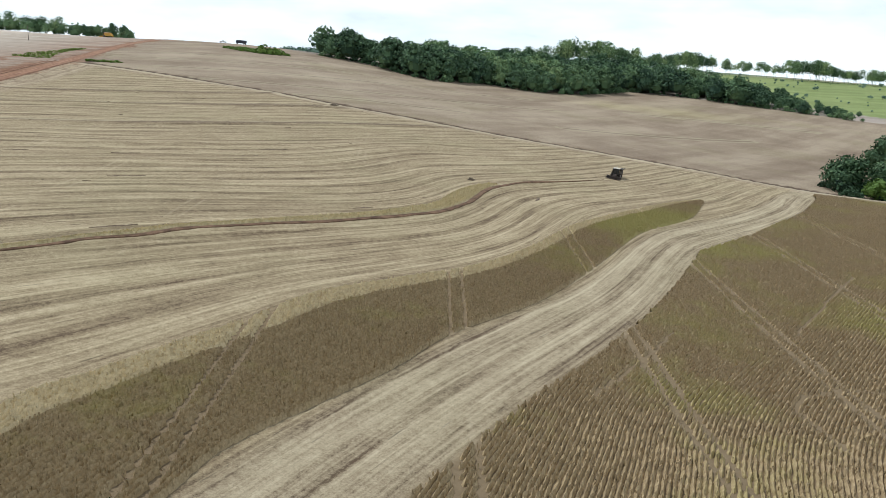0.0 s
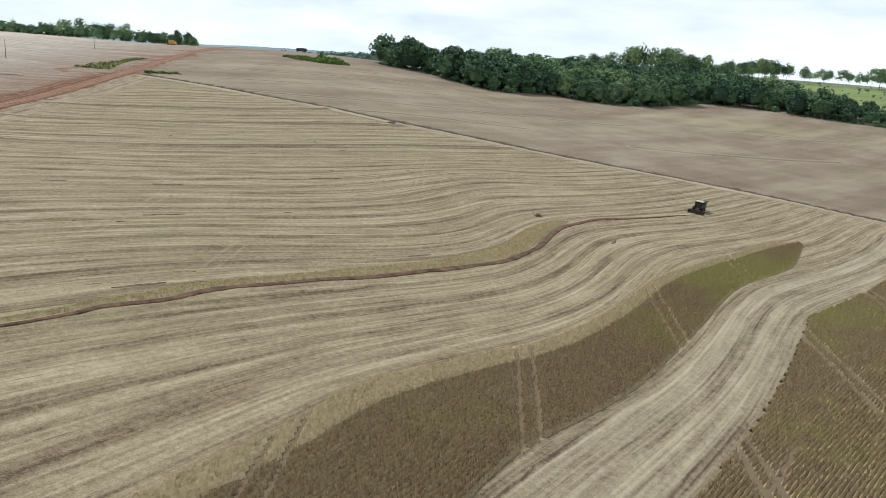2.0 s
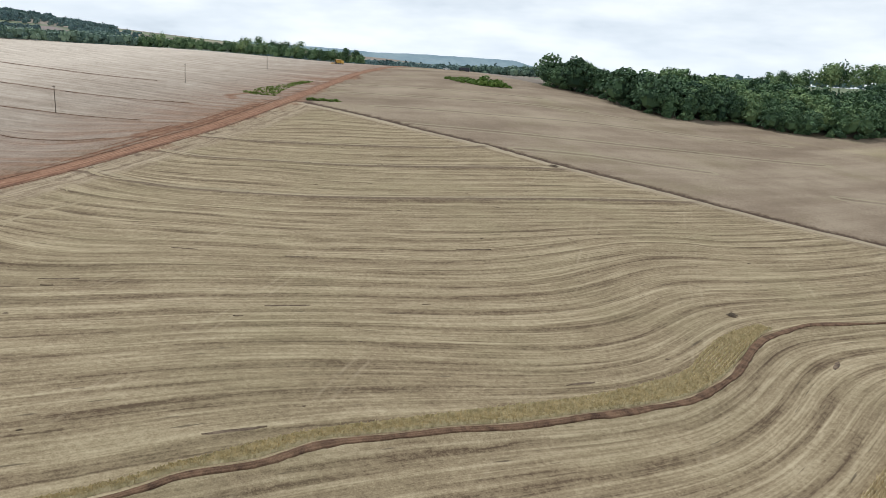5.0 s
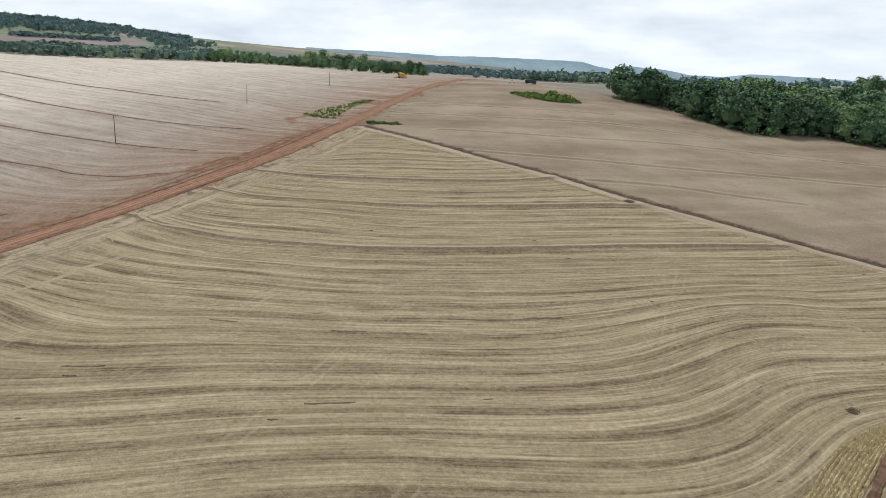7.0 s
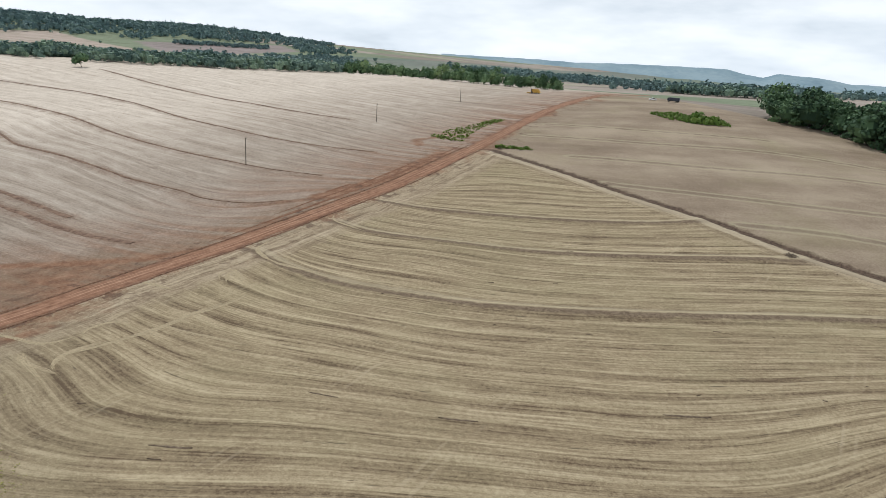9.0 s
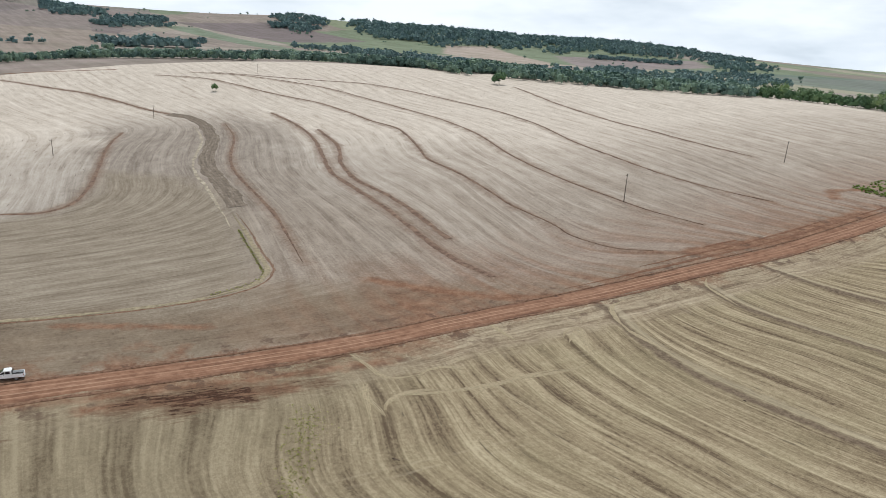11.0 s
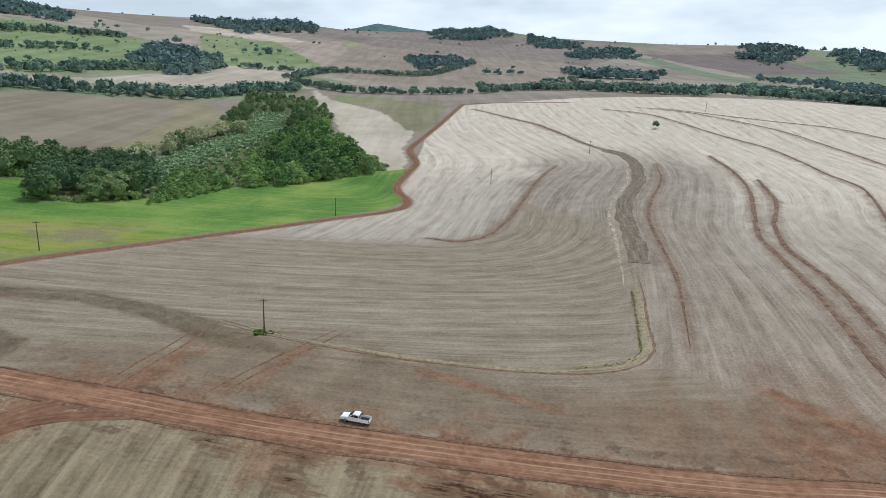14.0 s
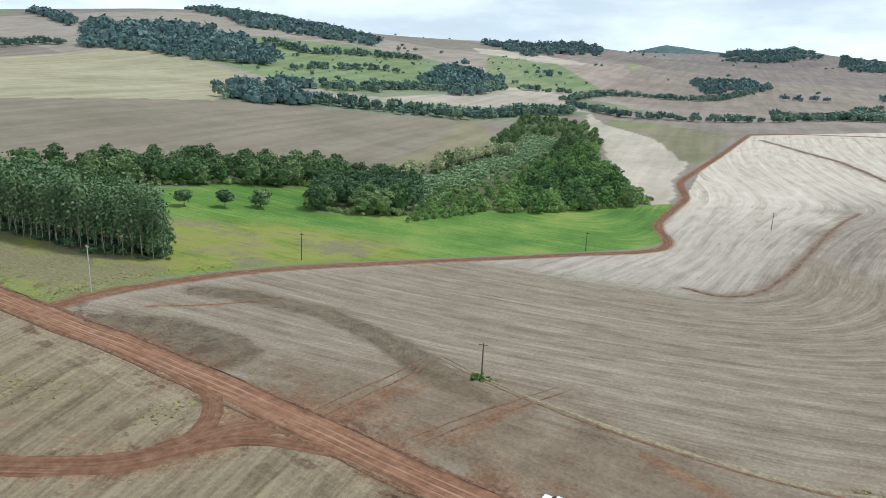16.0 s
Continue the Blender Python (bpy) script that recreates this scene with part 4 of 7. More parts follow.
    yellow = ramp_n(nt, blend(streak(up, 0.4, 0.06, 4.0), 0.35, noise_n(nt, pos, 0.06, 4.0), 0.45, grain, 0.25), [(0.40, (0.125, 0.175, 0.035)), (0.50, (0.25, 0.265, 0.06)), (0.58, (0.26, 0.235, 0.09)), (0.64, (0.215, 0.165, 0.105))])
    weedy = noise_n(nt, pos, 0.045, 6.0, 0.7)
    yellow = mix_n(nt, span(nt, math_n(nt, "ADD", weedy, span(nt, px, -225.0, -165.0, 0.0, 0.13)), 0.50, 0.60, 0.0, 0.85), yellow, mix_n(nt, span(nt, grain, 0.35, 0.65), (0.12, 0.10, 0.06), (0.29, 0.24, 0.165)))
    col_green = mix_n(nt, span(nt, math_n(nt, "ADD", attr(nt, "in_yellow"), math_n(nt, "MULTIPLY", edge, 4.0)), 8.0, -8.0, 0.0, 0.9), col_green, yellow)
    red = ramp_n(nt, blend(grain, 0.5, noise_n(nt, pos, 0.25, 5.0), 0.5), [(0.36, (0.115, 0.057, 0.034)), (0.5, (0.205, 0.107, 0.064)), (0.64, (0.31, 0.185, 0.12))])
    dark = ramp_n(nt, blend(noise_n(nt, pos, 0.25, 5.0, 0.65), 0.5, grain, 0.5), [(0.40, (0.085, 0.066, 0.044)), (0.60, (0.20, 0.162, 0.112))])
    col = mix_n(nt, within("in_a"), far, col_a)
    col = mix_n(nt, within("in_c", 0.8, 0.2), col, col_c)
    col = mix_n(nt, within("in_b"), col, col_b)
    col = mix_n(nt, within("in_p", 7.0, 2.5), col, col_p)
    col = mix_n(nt, within("in_green", 0.5, 0.4), col, col_green)
    col = mix_n(nt, math_n(nt, "MULTIPLY", within("in_dark", 1.3, 0.9), span(nt, grain, 0.30, 0.55, 0.6, 0.95)), col, dark)
    col = mix_n(nt, within("in_crop", 0.5, 0.1), col, mix_n(nt, grain, (0.12, 0.088, 0.055), (0.27, 0.205, 0.128)))
    # bare soil along terraces, drain, tracks and road
    soil = mix_n(nt, span(nt, grain, 0.35, 0.65), (0.095, 0.062, 0.046), (0.225, 0.15, 0.112))

    def bare(name, wide, core, strength, under, tone, wob=0.5):
        d = math_n(nt, "ADD", attr(nt, name), math_n(nt, "MULTIPLY", edge, wob))
        return mix_n(nt, span(nt, d, wide, core, 0.0, strength), under, tone)

    def on_line(u, at, wide, core, strength, under, tone, keep=None):
        d = math_n(nt, "ABSOLUTE", math_n(nt, "SUBTRACT", math_n(nt, "ADD", u, math_n(nt, "MULTIPLY", edge, 0.5)), at))
        f = span(nt, d, wide, core, 0.0, strength)
        return mix_n(nt, math_n(nt, "MULTIPLY", f, keep) if keep else f, under, tone)

    only_a = math_n(nt, "MULTIPLY", within("in_a"), span(nt, attr(nt, "in_c"), -1.0, 1.0))
    for u in (39.0, 68.4, 103.8):
        col = on_line(ua, u, 1.7, 0.7, 0.85, col, mix_n(nt, span(nt, grain, 0.38, 0.62), (0.085, 0.058, 0.040), (0.19, 0.14, 0.098)), only_a)
        col = on_line(ua, u - 2.4, 1.4, 0.4, 0.4, col, (0.42, 0.36, 0.25), only_a)
    d = math_n(nt, "ABSOLUTE", math_n(nt, "ADD", attr(nt, "in_c"), math_n(nt, "MULTIPLY", edge, 0.9)))
    by_drain = span(nt, attr(nt, "to_drain"), 10.0, 5.0)
    col = mix_n(nt, math_n(nt, "MULTIPLY", span(nt, math_n(nt, "ABSOLUTE", math_n(nt, "SUBTRACT", attr(nt, "in_c"), 4.0)), 2.8, 1.0, 0.0, 0.6), by_drain), col, (0.42, 0.36, 0.26))
    col = mix_n(nt, math_n(nt, "MULTIPLY", span(nt, d, 2.7, 1.1, 0.0, 0.94), by_drain), col, mix_n(nt, span(nt, grain, 0.4, 0.62), (0.045, 0.03, 0.022), (0.12, 0.08, 0.058)))
    # trodden brown ground between the field's border and the road
    trod = math_n(nt, "ADD", attr(nt, "in_damp"), math_n(nt, "MULTIPLY", math_n(nt, "SUBTRACT", noise_n(nt, pos, 0.06, 6.0, 0.68), 0.5), 60.0))
    col = mix_n(nt, span(nt, trod, 6.0, -12.0, 0.0, 0.62), col, mix_n(nt, span(nt, blend(grain, 0.5, noise_n(nt, pos, 0.12, 5.0), 0.5), 0.36, 0.62), (0.092, 0.060, 0.036), (0.225, 0.165, 0.11)))
    slump = math_n(nt, "ADD", attr(nt, "to_terrace"), math_n(nt, "MULTIPLY", math_n(nt, "SUBTRACT", noise_n(nt, pos, 0.16, 6.0, 0.7), 0.5), 9.0))
    col = mix_n(nt, span(nt, slump, 3.0, -0.4, 0.0, 0.75), col, mix_n(nt, span(nt, grain, 0.36, 0.64), (0.12, 0.078, 0.055), (0.29, 0.205, 0.152)))
    col = bare("to_track", 3.6, 1.8, 0.9, col, red, 0.4)
    col = bare("to_red", 1.8, -0.6, 0.88, col, red, 1.1)
    blot = math_n(nt, "MULTIPLY", math_n(nt, "SUBTRACT", noise_n(nt, pos, 0.07, 5.0, 0.6), 0.5), 16.0)
    crumb = math_n(nt, "ADD", math_n(nt, "MULTIPLY", math_n(nt, "SUBTRACT", grain, 0.5), 14.0), math_n(nt, "MULTIPLY", math_n(nt, "SUBTRACT", chaff, 0.5), 10.0))
    spill = math_n(nt, "ADD", math_n(nt, "ADD", attr(nt, "to_road"), blot), crumb)
    col = mix_n(nt, span(nt, spill, 5.6, 3.6, 0.0, 0.6), col, red)
    worn = math_n(nt, "ADD", attr(nt, "to_road"), math_n(nt, "MULTIPLY", math_n(nt, "SUBTRACT", noise_n(nt, pos, 0.035, 6.0, 0.68), 0.5), 130.0))
    worn = math_n(nt, "ADD", worn, math_n(nt, "MULTIPLY", crumb, 1.3))
    col = mix_n(nt, math_n(nt, "MULTIPLY", span(nt, worn, 5.0, -7.0, 0.0, 0.62), span(nt, attr(nt, "in_green"), -1.0, 3.0)), col, red)
    # red soil, with cloud shade painted into the same band
    band = math_n(nt, "MULTIPLY", span(nt, math_n(nt, "ADD", attr(nt, "to_road"), math_n(nt, "ADD", math_n(nt, "MULTIPLY", blot, 1.6), math_n(nt, "MULTIPLY", crumb, 2.0))), 66.0, 10.0, 0.0, 0.8), math_n(nt, "MULTIPLY", within("in_b"), span(nt, py, 105.0, 150.0)))
    col = mix_n(nt, math_n(nt, "MULTIPLY", band, span(nt, streak(ub, 0.22, 0.012, 4.0), 0.40, 0.58, 1.0, 0.35)), col, red)
    puddle = math_n(nt, "MULTIPLY", span(nt, noise_n(nt, pos, 0.22, 4.0, 0.6), 0.57, 0.63), span(nt, attr(nt, "to_road"), 20.0, 7.0))
    col = mix_n(nt, math_n(nt, "MULTIPLY", puddle, span(nt, grain, 0.36, 0.56, 0.25, 0.85)), col, (0.095, 0.056, 0.040))
    # wet ruts churned up beside the road, drawn out along it
    rut = noise_n(nt, node(nt, "CombineXYZ", {0: math_n(nt, "MULTIPLY", px, 1.1), 1: math_n(nt, "MULTIPLY", py, 0.22)}).outputs[0], 1.0, 6.0, 0.7)
    wet = math_n(nt, "ADD", attr(nt, "to_mud"), math_n(nt, "MULTIPLY", math_n(nt, "SUBTRACT", rut, 0.5), 15.0))
    col = mix_n(nt, span(nt, wet, 4.2, 2.2, 0.0, 0.65), col, (0.13, 0.075, 0.045))
    col = mix_n(nt, span(nt, wet, 1.25, 0.5, 0.0, 0.95), col, mix_n(nt, span(nt, grain, 0.35, 0.65), (0.022, 0.010, 0.006), (0.095, 0.046, 0.028)))
    nt.links.new(col, b.inputs["Base Color"])
    relief = blend(grain, 0.5, sa, 0.8)
    bn = node(nt, "Bump", {"Strength": 0.6, "Distance": 0.3, "Height": relief})
    nt.links.new(bn.outputs["Normal"], b.inputs["Normal"])
    return m


GROUND_MAT = ground_material()
lay_ground()


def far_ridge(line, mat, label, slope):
    """Flat-topped hills behind the plain, haze in their colour: a long slope up to an uneven brow."""
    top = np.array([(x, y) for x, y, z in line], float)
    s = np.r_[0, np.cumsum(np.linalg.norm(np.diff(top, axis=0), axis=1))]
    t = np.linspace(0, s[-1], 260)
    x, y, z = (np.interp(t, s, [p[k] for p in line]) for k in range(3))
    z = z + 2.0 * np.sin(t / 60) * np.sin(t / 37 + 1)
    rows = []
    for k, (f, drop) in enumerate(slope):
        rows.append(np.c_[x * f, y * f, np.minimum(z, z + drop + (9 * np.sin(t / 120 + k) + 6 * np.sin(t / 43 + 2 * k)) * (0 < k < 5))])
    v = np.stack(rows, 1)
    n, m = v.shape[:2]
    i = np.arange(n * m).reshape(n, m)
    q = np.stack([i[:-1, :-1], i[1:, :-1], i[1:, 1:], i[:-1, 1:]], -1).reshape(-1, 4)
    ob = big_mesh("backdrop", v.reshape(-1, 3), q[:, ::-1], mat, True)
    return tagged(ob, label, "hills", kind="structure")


# distance haze painted into both ridge colours as blue
far_ridge(RIDGE, simple_mat("haze-tinted distant hills", (0.19, 0.27, 0.32), (0.27, 0.35, 0.39), 0.004, 1.0, specular=0.0), "flat-topped blue-grey hills far away on the horizon", ((0.80, -240), (0.85, -150), (0.90, -100), (0.94, -62), (0.97, -28), (0.99, -8), (1.0, 0.0), (1.04, -40)))
far_ridge(RIDGE_WEST, simple_mat("haze-tinted wooded hill", (0.085, 0.135, 0.145), (0.15, 0.205, 0.20), 0.03, 1.0, specular=0.0), "wooded blue-green hill far away on the horizon", ((0.94, -90), (0.96, -60), (0.975, -36), (0.985, -18), (0.993, -6), (0.997, -2), (1.0, 0.0), (1.03, -40)))


def blend_two(nt, f1, w1, f2, w2):
    return math_n(nt, "ADD", math_n(nt, "MULTIPLY", f1, w1), math_n(nt, "MULTIPLY", f2, w2))


def dirt_material(name, ruts, gain=1.0):
    m, nt, b = new_mat(name, 0.95, 0.0, 0.15)
    pos = node(nt, "NewGeometry").outputs["Position"]
    uv = attr(nt, "side")
    v = node(nt, "CombineXYZ", {0: math_n(nt, "MULTIPLY", uv, 0.9), 1: math_n(nt, "MULTIPLY", attr(nt, "along"), 0.02)}).outputs[0]
    f = blend_two(nt, noise_n(nt, v, 1.7, 5.0, 0.62), 0.50, noise_n(nt, pos, 0.5, 7.0, 0.68), 0.50)
    col = ramp_n(nt, f, [(0.38, (0.155, 0.075, 0.044)), (0.49, (0.245, 0.125, 0.074)), (0.58, (0.31, 0.168, 0.104)), (0.68, (0.43, 0.27, 0.18))])
    col = mix_n(nt, 1.0, col, (0.92 * gain, 0.94 * gain, 0.97 * gain), "MULTIPLY")
    wander = math_n(nt, "ADD", uv, math_n(nt, "MULTIPLY", noise_n(nt, pos, 0.05, 3.0), 0.9))
    for at, wide in ((-1.3, 0.24), (0.45, 0.26), (1.9, 0.15)) if ruts else ():
        d = math_n(nt, "ABSOLUTE", math_n(nt, "SUBTRACT", wander, at + 0.45))
        worn = math_n(nt, "MULTIPLY", span(nt, d, wide, wide * 0.3, 0.0, 0.55), span(nt, noise_n(nt, pos, 0.06, 4.0), 0.36, 0.52, 0.25, 1.0))
        col = mix_n(nt, worn, col, (0.46, 0.305, 0.21))
    damp = math_n(nt, "MULTIPLY", span(nt, math_n(nt, "ABSOLUTE", uv), 2.6, 3.6), span(nt, noise_n(nt, pos, 0.15, 4.0), 0.40, 0.60))
    col = mix_n(nt, math_n(nt, "MULTIPLY", damp, 0.75), col, (0.10, 0.052, 0.036))
    nt.links.new(col, b.inputs["Base Color"])
    bn = node(nt, "Bump", {"Strength": 0.5, "Distance": 0.08, "Height": f})
    nt.links.new(bn.outputs["Normal"], b.inputs["Normal"])
    return m


DIRT_MAT = dirt_material("red dirt", True)
SIDE_DIRT = dirt_material("red side dirt", False, 0.78)


def ribbon(name, line, width, label, lift=0.10, seed=0, mat=None, rough=None):
    """A dirt track laid on the ground: sunk wheel ruts, ragged edges that dip into the soil."""
    p = curve(line, 2.0 if width > 3 else 0.6)
    d = np.gradient(p, axis=0)
    d /= np.linalg.norm(d, axis=1)[:, None]
    nrm = np.c_[-d[:, 1], d[:, 0]]
    along = np.r_[0, np.cumsum(np.linalg.norm(np.diff(p, axis=0), axis=1))]
    r = np.random.default_rng(seed)
    kk = np.ones(5) / 5 if rough is None else np.ones(13) / 9
    ragged = rough or (0.28 if width > 3 else 0.8)
    wl = width / 2 * (1 + ragged * np.convolve(r.normal(size=len(p)), kk, "same"))
    taper = np.ones(len(p)) if width > 1.5 else np.clip(np.sin(np.linspace(0.04, math.pi - 0.04, len(p))) * 1.6, 0, 1)
    wr = width / 2 * (1 + ragged * np.convolve(r.normal(size=len(p)), kk, "same"))
    wl, wr = wl * taper, wr * taper
    side = np.array([-1, -0.86, -0.55, -0.42, -0.26, 0, 0.26, 0.42, 0.55, 0.86, 1])
    rise = np.array([-0.16, 0.0, 0.03, -0.05, 0.03, 0.05, 0.03, -0.05, 0.03, 0.0, -0.16]) + lift
    off = np.where(side[None] < 0, wl[:, None], wr[:, None]) * side[None]
    x, y = p[:, :1] + nrm[:, :1] * off, p[:, 1:] + nrm[:, 1:] * off
    z = surface(x.ravel(), y.ravel()).reshape(x.shape) + rise[None]
    n, k = x.shape
    idx = np.arange(n * k).reshape(n, k)
    q = np.stack([idx[:-1, :-1], idx[:-1, 1:], idx[1:, 1:], idx[1:, :-1]], -1).reshape(-1, 4)[:, ::-1]
    ob = big_mesh(name, np.c_[x.ravel(), y.ravel(), z.ravel()], q, mat or DIRT_MAT, True)
    for key, val in (("side", np.broadcast_to(off, x.shape)), ("along", np.broadcast_to(along[:, None], x.shape))):
        a = ob.data.attributes.new(key, "FLOAT", "POINT")
        a.data.foreach_set("value", val.astype(np.float32).ravel())
    return tagged(ob, label, "road", kind="structure")


ribbon("road", ROAD, 7.6, "wide red dirt road with wheel ruts between fields", 0.12, 1)
ribbon("road", SIDE, 5.0, "red dirt side road that joins the main road", 0.09, 2, SIDE_DIRT)
ribbon("road", [(-116, 6.5), (-125, 15.6), (-135.4, 21.3), (-142.8, 26.8), (-149, 38)], 4.2, "dirt fork where the side road opens onto the main road", 0.10, 5, SIDE_DIRT)
ribbon("road", [(-122, 13.6), (-131, 18.2), (-138, 18.4), (-144, 15.0), (-148, 9.0), (-149.5, 0)], 3.8, "curved dirt fork at the road junction", 0.085, 6, SIDE_DIRT)
ribbon("road", TRACK, 3.4, "narrow red earth track along the green field", 0.09, 3, SIDE_DIRT)
def swath_material():
    """Dark bare rows of a strip where the straw was left out."""
    m, nt, b = new_mat("dark stubble rows", 0.95, 0.0, 0.12)
    pos = node(nt, "NewGeometry").outputs["Position"]
    v = node(nt, "CombineXYZ", {0: math_n(nt, "MULTIPLY", attr(nt, "side"), 1.1), 1: math_n(nt, "MULTIPLY", attr(nt, "along"), 0.05)}).outputs[0]
    f = blend_two(nt, noise_n(nt, v, 1.0, 4.0, 0.6), 0.5, noise_n(nt, pos, 0.5, 6.0, 0.74), 0.5)
    nt.links.new(ramp_n(nt, f, [(0.36, (0.10, 0.077, 0.058)), (0.52, (0.185, 0.148, 0.114)), (0.66, (0.32, 0.268, 0.212))]), b.inputs["Base Color"])
    return m


DAMP = simple_mat("damp red earth", (0.095, 0.048, 0.028), (0.25, 0.145, 0.092), 1.2, 0.95, bump=0.4)
for k, line in enumerate(WHEEL_MARKS):
    ribbon("wheel_track", line, 0.6, "red wheel track pressed into the stubble", 0.03, 20 + k, DAMP)
def beside(line, off):
    """The same line, moved sideways."""
    p = curve(line, 12.0)
    d = np.gradient(p, axis=0)
    d /= np.linalg.norm(d, axis=1)[:, None]
    return p + np.c_[-d[:, 1], d[:, 0]] * off


for off, k in ((-4.2, 71), (4.3, 72)):
    ob = ribbon("road_bank", beside(ROAD[5:], off), 0.8, "low crumbly bank of damp red earth along the dirt road", 0.13, k, DAMP, 1.1)
    tagged(ob, category="bank")
for k, (off, w) in enumerate(((-7.0, 1.4), (-10.5, 1.1), (-14.0, 1.6))):
    ribbon("wheel_track", beside(ROAD[5:10], off)[k * 3 : -2 - k * 2], w, "red earth wheel track beside the dirt road", 0.03, 90 + k, SIDE_DIRT, 0.9)
PALE_GRASS = simple_mat("dry pale grass", (0.17, 0.138, 0.088), (0.36, 0.30, 0.195), 1.1, 0.95, bump=0.5)
tagged(ribbon("grass_border", BORDER, 1.5, "pale dry grass strip round a bend of the stubble", 0.10, 73, PALE_GRASS, 0.8), category="grass")
tagged(ribbon("grass_border", beside(BORDER, -1.5), 0.8, "dark furrow beside the pale grass strip", 0.02, 74, DAMP), "dark damp furrow beside the pale grass strip", "furrow")
STRAW = simple_mat("loose straw", (0.25, 0.20, 0.125), (0.41, 0.335, 0.215), 2.2, 0.95, bump=0.5)
for k, line in enumerate(WINDROWS):
    ob = ribbon("straw_windrow", line, 1.0, "low ridge of pale straw where the harvester turned", 0.015, 60 + k, STRAW, 0.9)
    tagged(ob, category="straw")
PALE_STRAW = simple_mat("bleached straw", (0.20, 0.165, 0.118), (0.46, 0.395, 0.30), 0.35, 0.95, bump=0.5)
TERRACE_SOIL = simple_mat("broken red-brown terrace soil", (0.085, 0.047, 0.031), (0.245, 0.160, 0.112), 0.45, 0.95, bump=0.5)
for k, (w, h, line) in enumerate(TERRACE_LINES + TERRACE_MORE):
    ob = ribbon("terrace_bank", line, w * 0.8, "low terrace bank of bare red-brown soil in the pale stubble", 0.06, 110 + k, TERRACE_SOIL, 0.55)
    tagged(ob, category="bank")
tagged(ribbon("dark_swath", SWATH, 8.0, "dark strip of bare stubble rows in the pale field", 0.10, 131, swath_material()), category="swath")
tagged(ribbon("straw_windrow", [(x + 6, y - 6.6) for x, y in SWATH[2:]] + [(-281, 127.5), (-262, 127)], 1.5, "pale ridge of straw along the dark strip of stubble", 0.05, 133, PALE_STRAW, 0.9), category="straw")
GULLY = simple_mat("dark red gully soil", (0.055, 0.030, 0.018), (0.20, 0.122, 0.075), 0.6, 0.95, bump=0.6)
tagged(ribbon("gully_bank", BANK, 1.25, "dark red-brown scarp of a terrace bank winding through the stubble", 0.10, 132, GULLY, 0.5), category="bank")
ribbon("road", TRACK_END, 3.6, "narrow red earth track on the crest", 0.09, 4, SIDE_DIRT)


# ---- standing crop in rows ----
def crop_material(name):
    m, nt, b = new_mat(name, 0.9, 0.0, 0.15)
    pos = node(nt, "NewGeometry").outputs["Position"]
    fine = noise_n(nt, pos, 3.5, 4.0, 0.7)
    wide = noise_n(nt, pos, 0.045, 4.0)
    col = ramp_n(nt, fine, [(0.34, (0.205, 0.152, 0.088)), (0.50, (0.335, 0.252, 0.148)), (0.66, (0.47, 0.372, 0.225))])
    ripe = node(nt, "SeparateXYZ", {0: pos}).outputs[0]
    col = mix_n(nt, span(nt, math_n(nt, "ADD", ripe, math_n(nt, "MULTIPLY", wide, 30.0)), 40.0, 10.0, 0.0, 0.6), col, mix_n(nt, fine, (0.17, 0.125, 0.070), (0.45, 0.355, 0.205)))
    near = node(nt, "VectorMath", {0: pos, 1: (50.0, 152.0, -3.0)}, operation="DISTANCE").outputs["Value"]
    weed = math_n(nt, "ADD", math_n(nt, "ADD", wide, span(nt, ripe, 10.0, 30.0, 0.0, 0.04)), span(nt, near, 36.0, 10.0, 0.0, 0.25))
    weed = math_n(nt, "ADD", weed, math_n(nt, "MULTIPLY", math_n(nt, "SUBTRACT", noise_n(nt, pos, 0.4, 4.0, 0.7), 0.5), 0.35))
    col = mix_n(nt, span(nt, weed, 0.55, 0.78, 0.0, 0.75), col, mix_n(nt, fine, (0.235, 0.222, 0.072), (0.49, 0.445, 0.17)))
    nt.links.new(col, b.inputs["Base Color"])
    return m


CROP_MAT = crop_material("dry soybean rows")
TRAMS = [[(x, 0), (x + 0.4, 120), (x, 260)] for x in (-19.3, 4.2, 27.8, 50.0, 73.5, 97.0)]
TURNS = [[(18.6, 67.3), (27.3, 78.1), (34.4, 88.9)], [(52.6, 91.2), (66, 107.5), (81, 125.4)], [(60, 75), (51.4, 75.7), (44.1, 72.2), (41.6, 69), (42.8, 60.7)]]


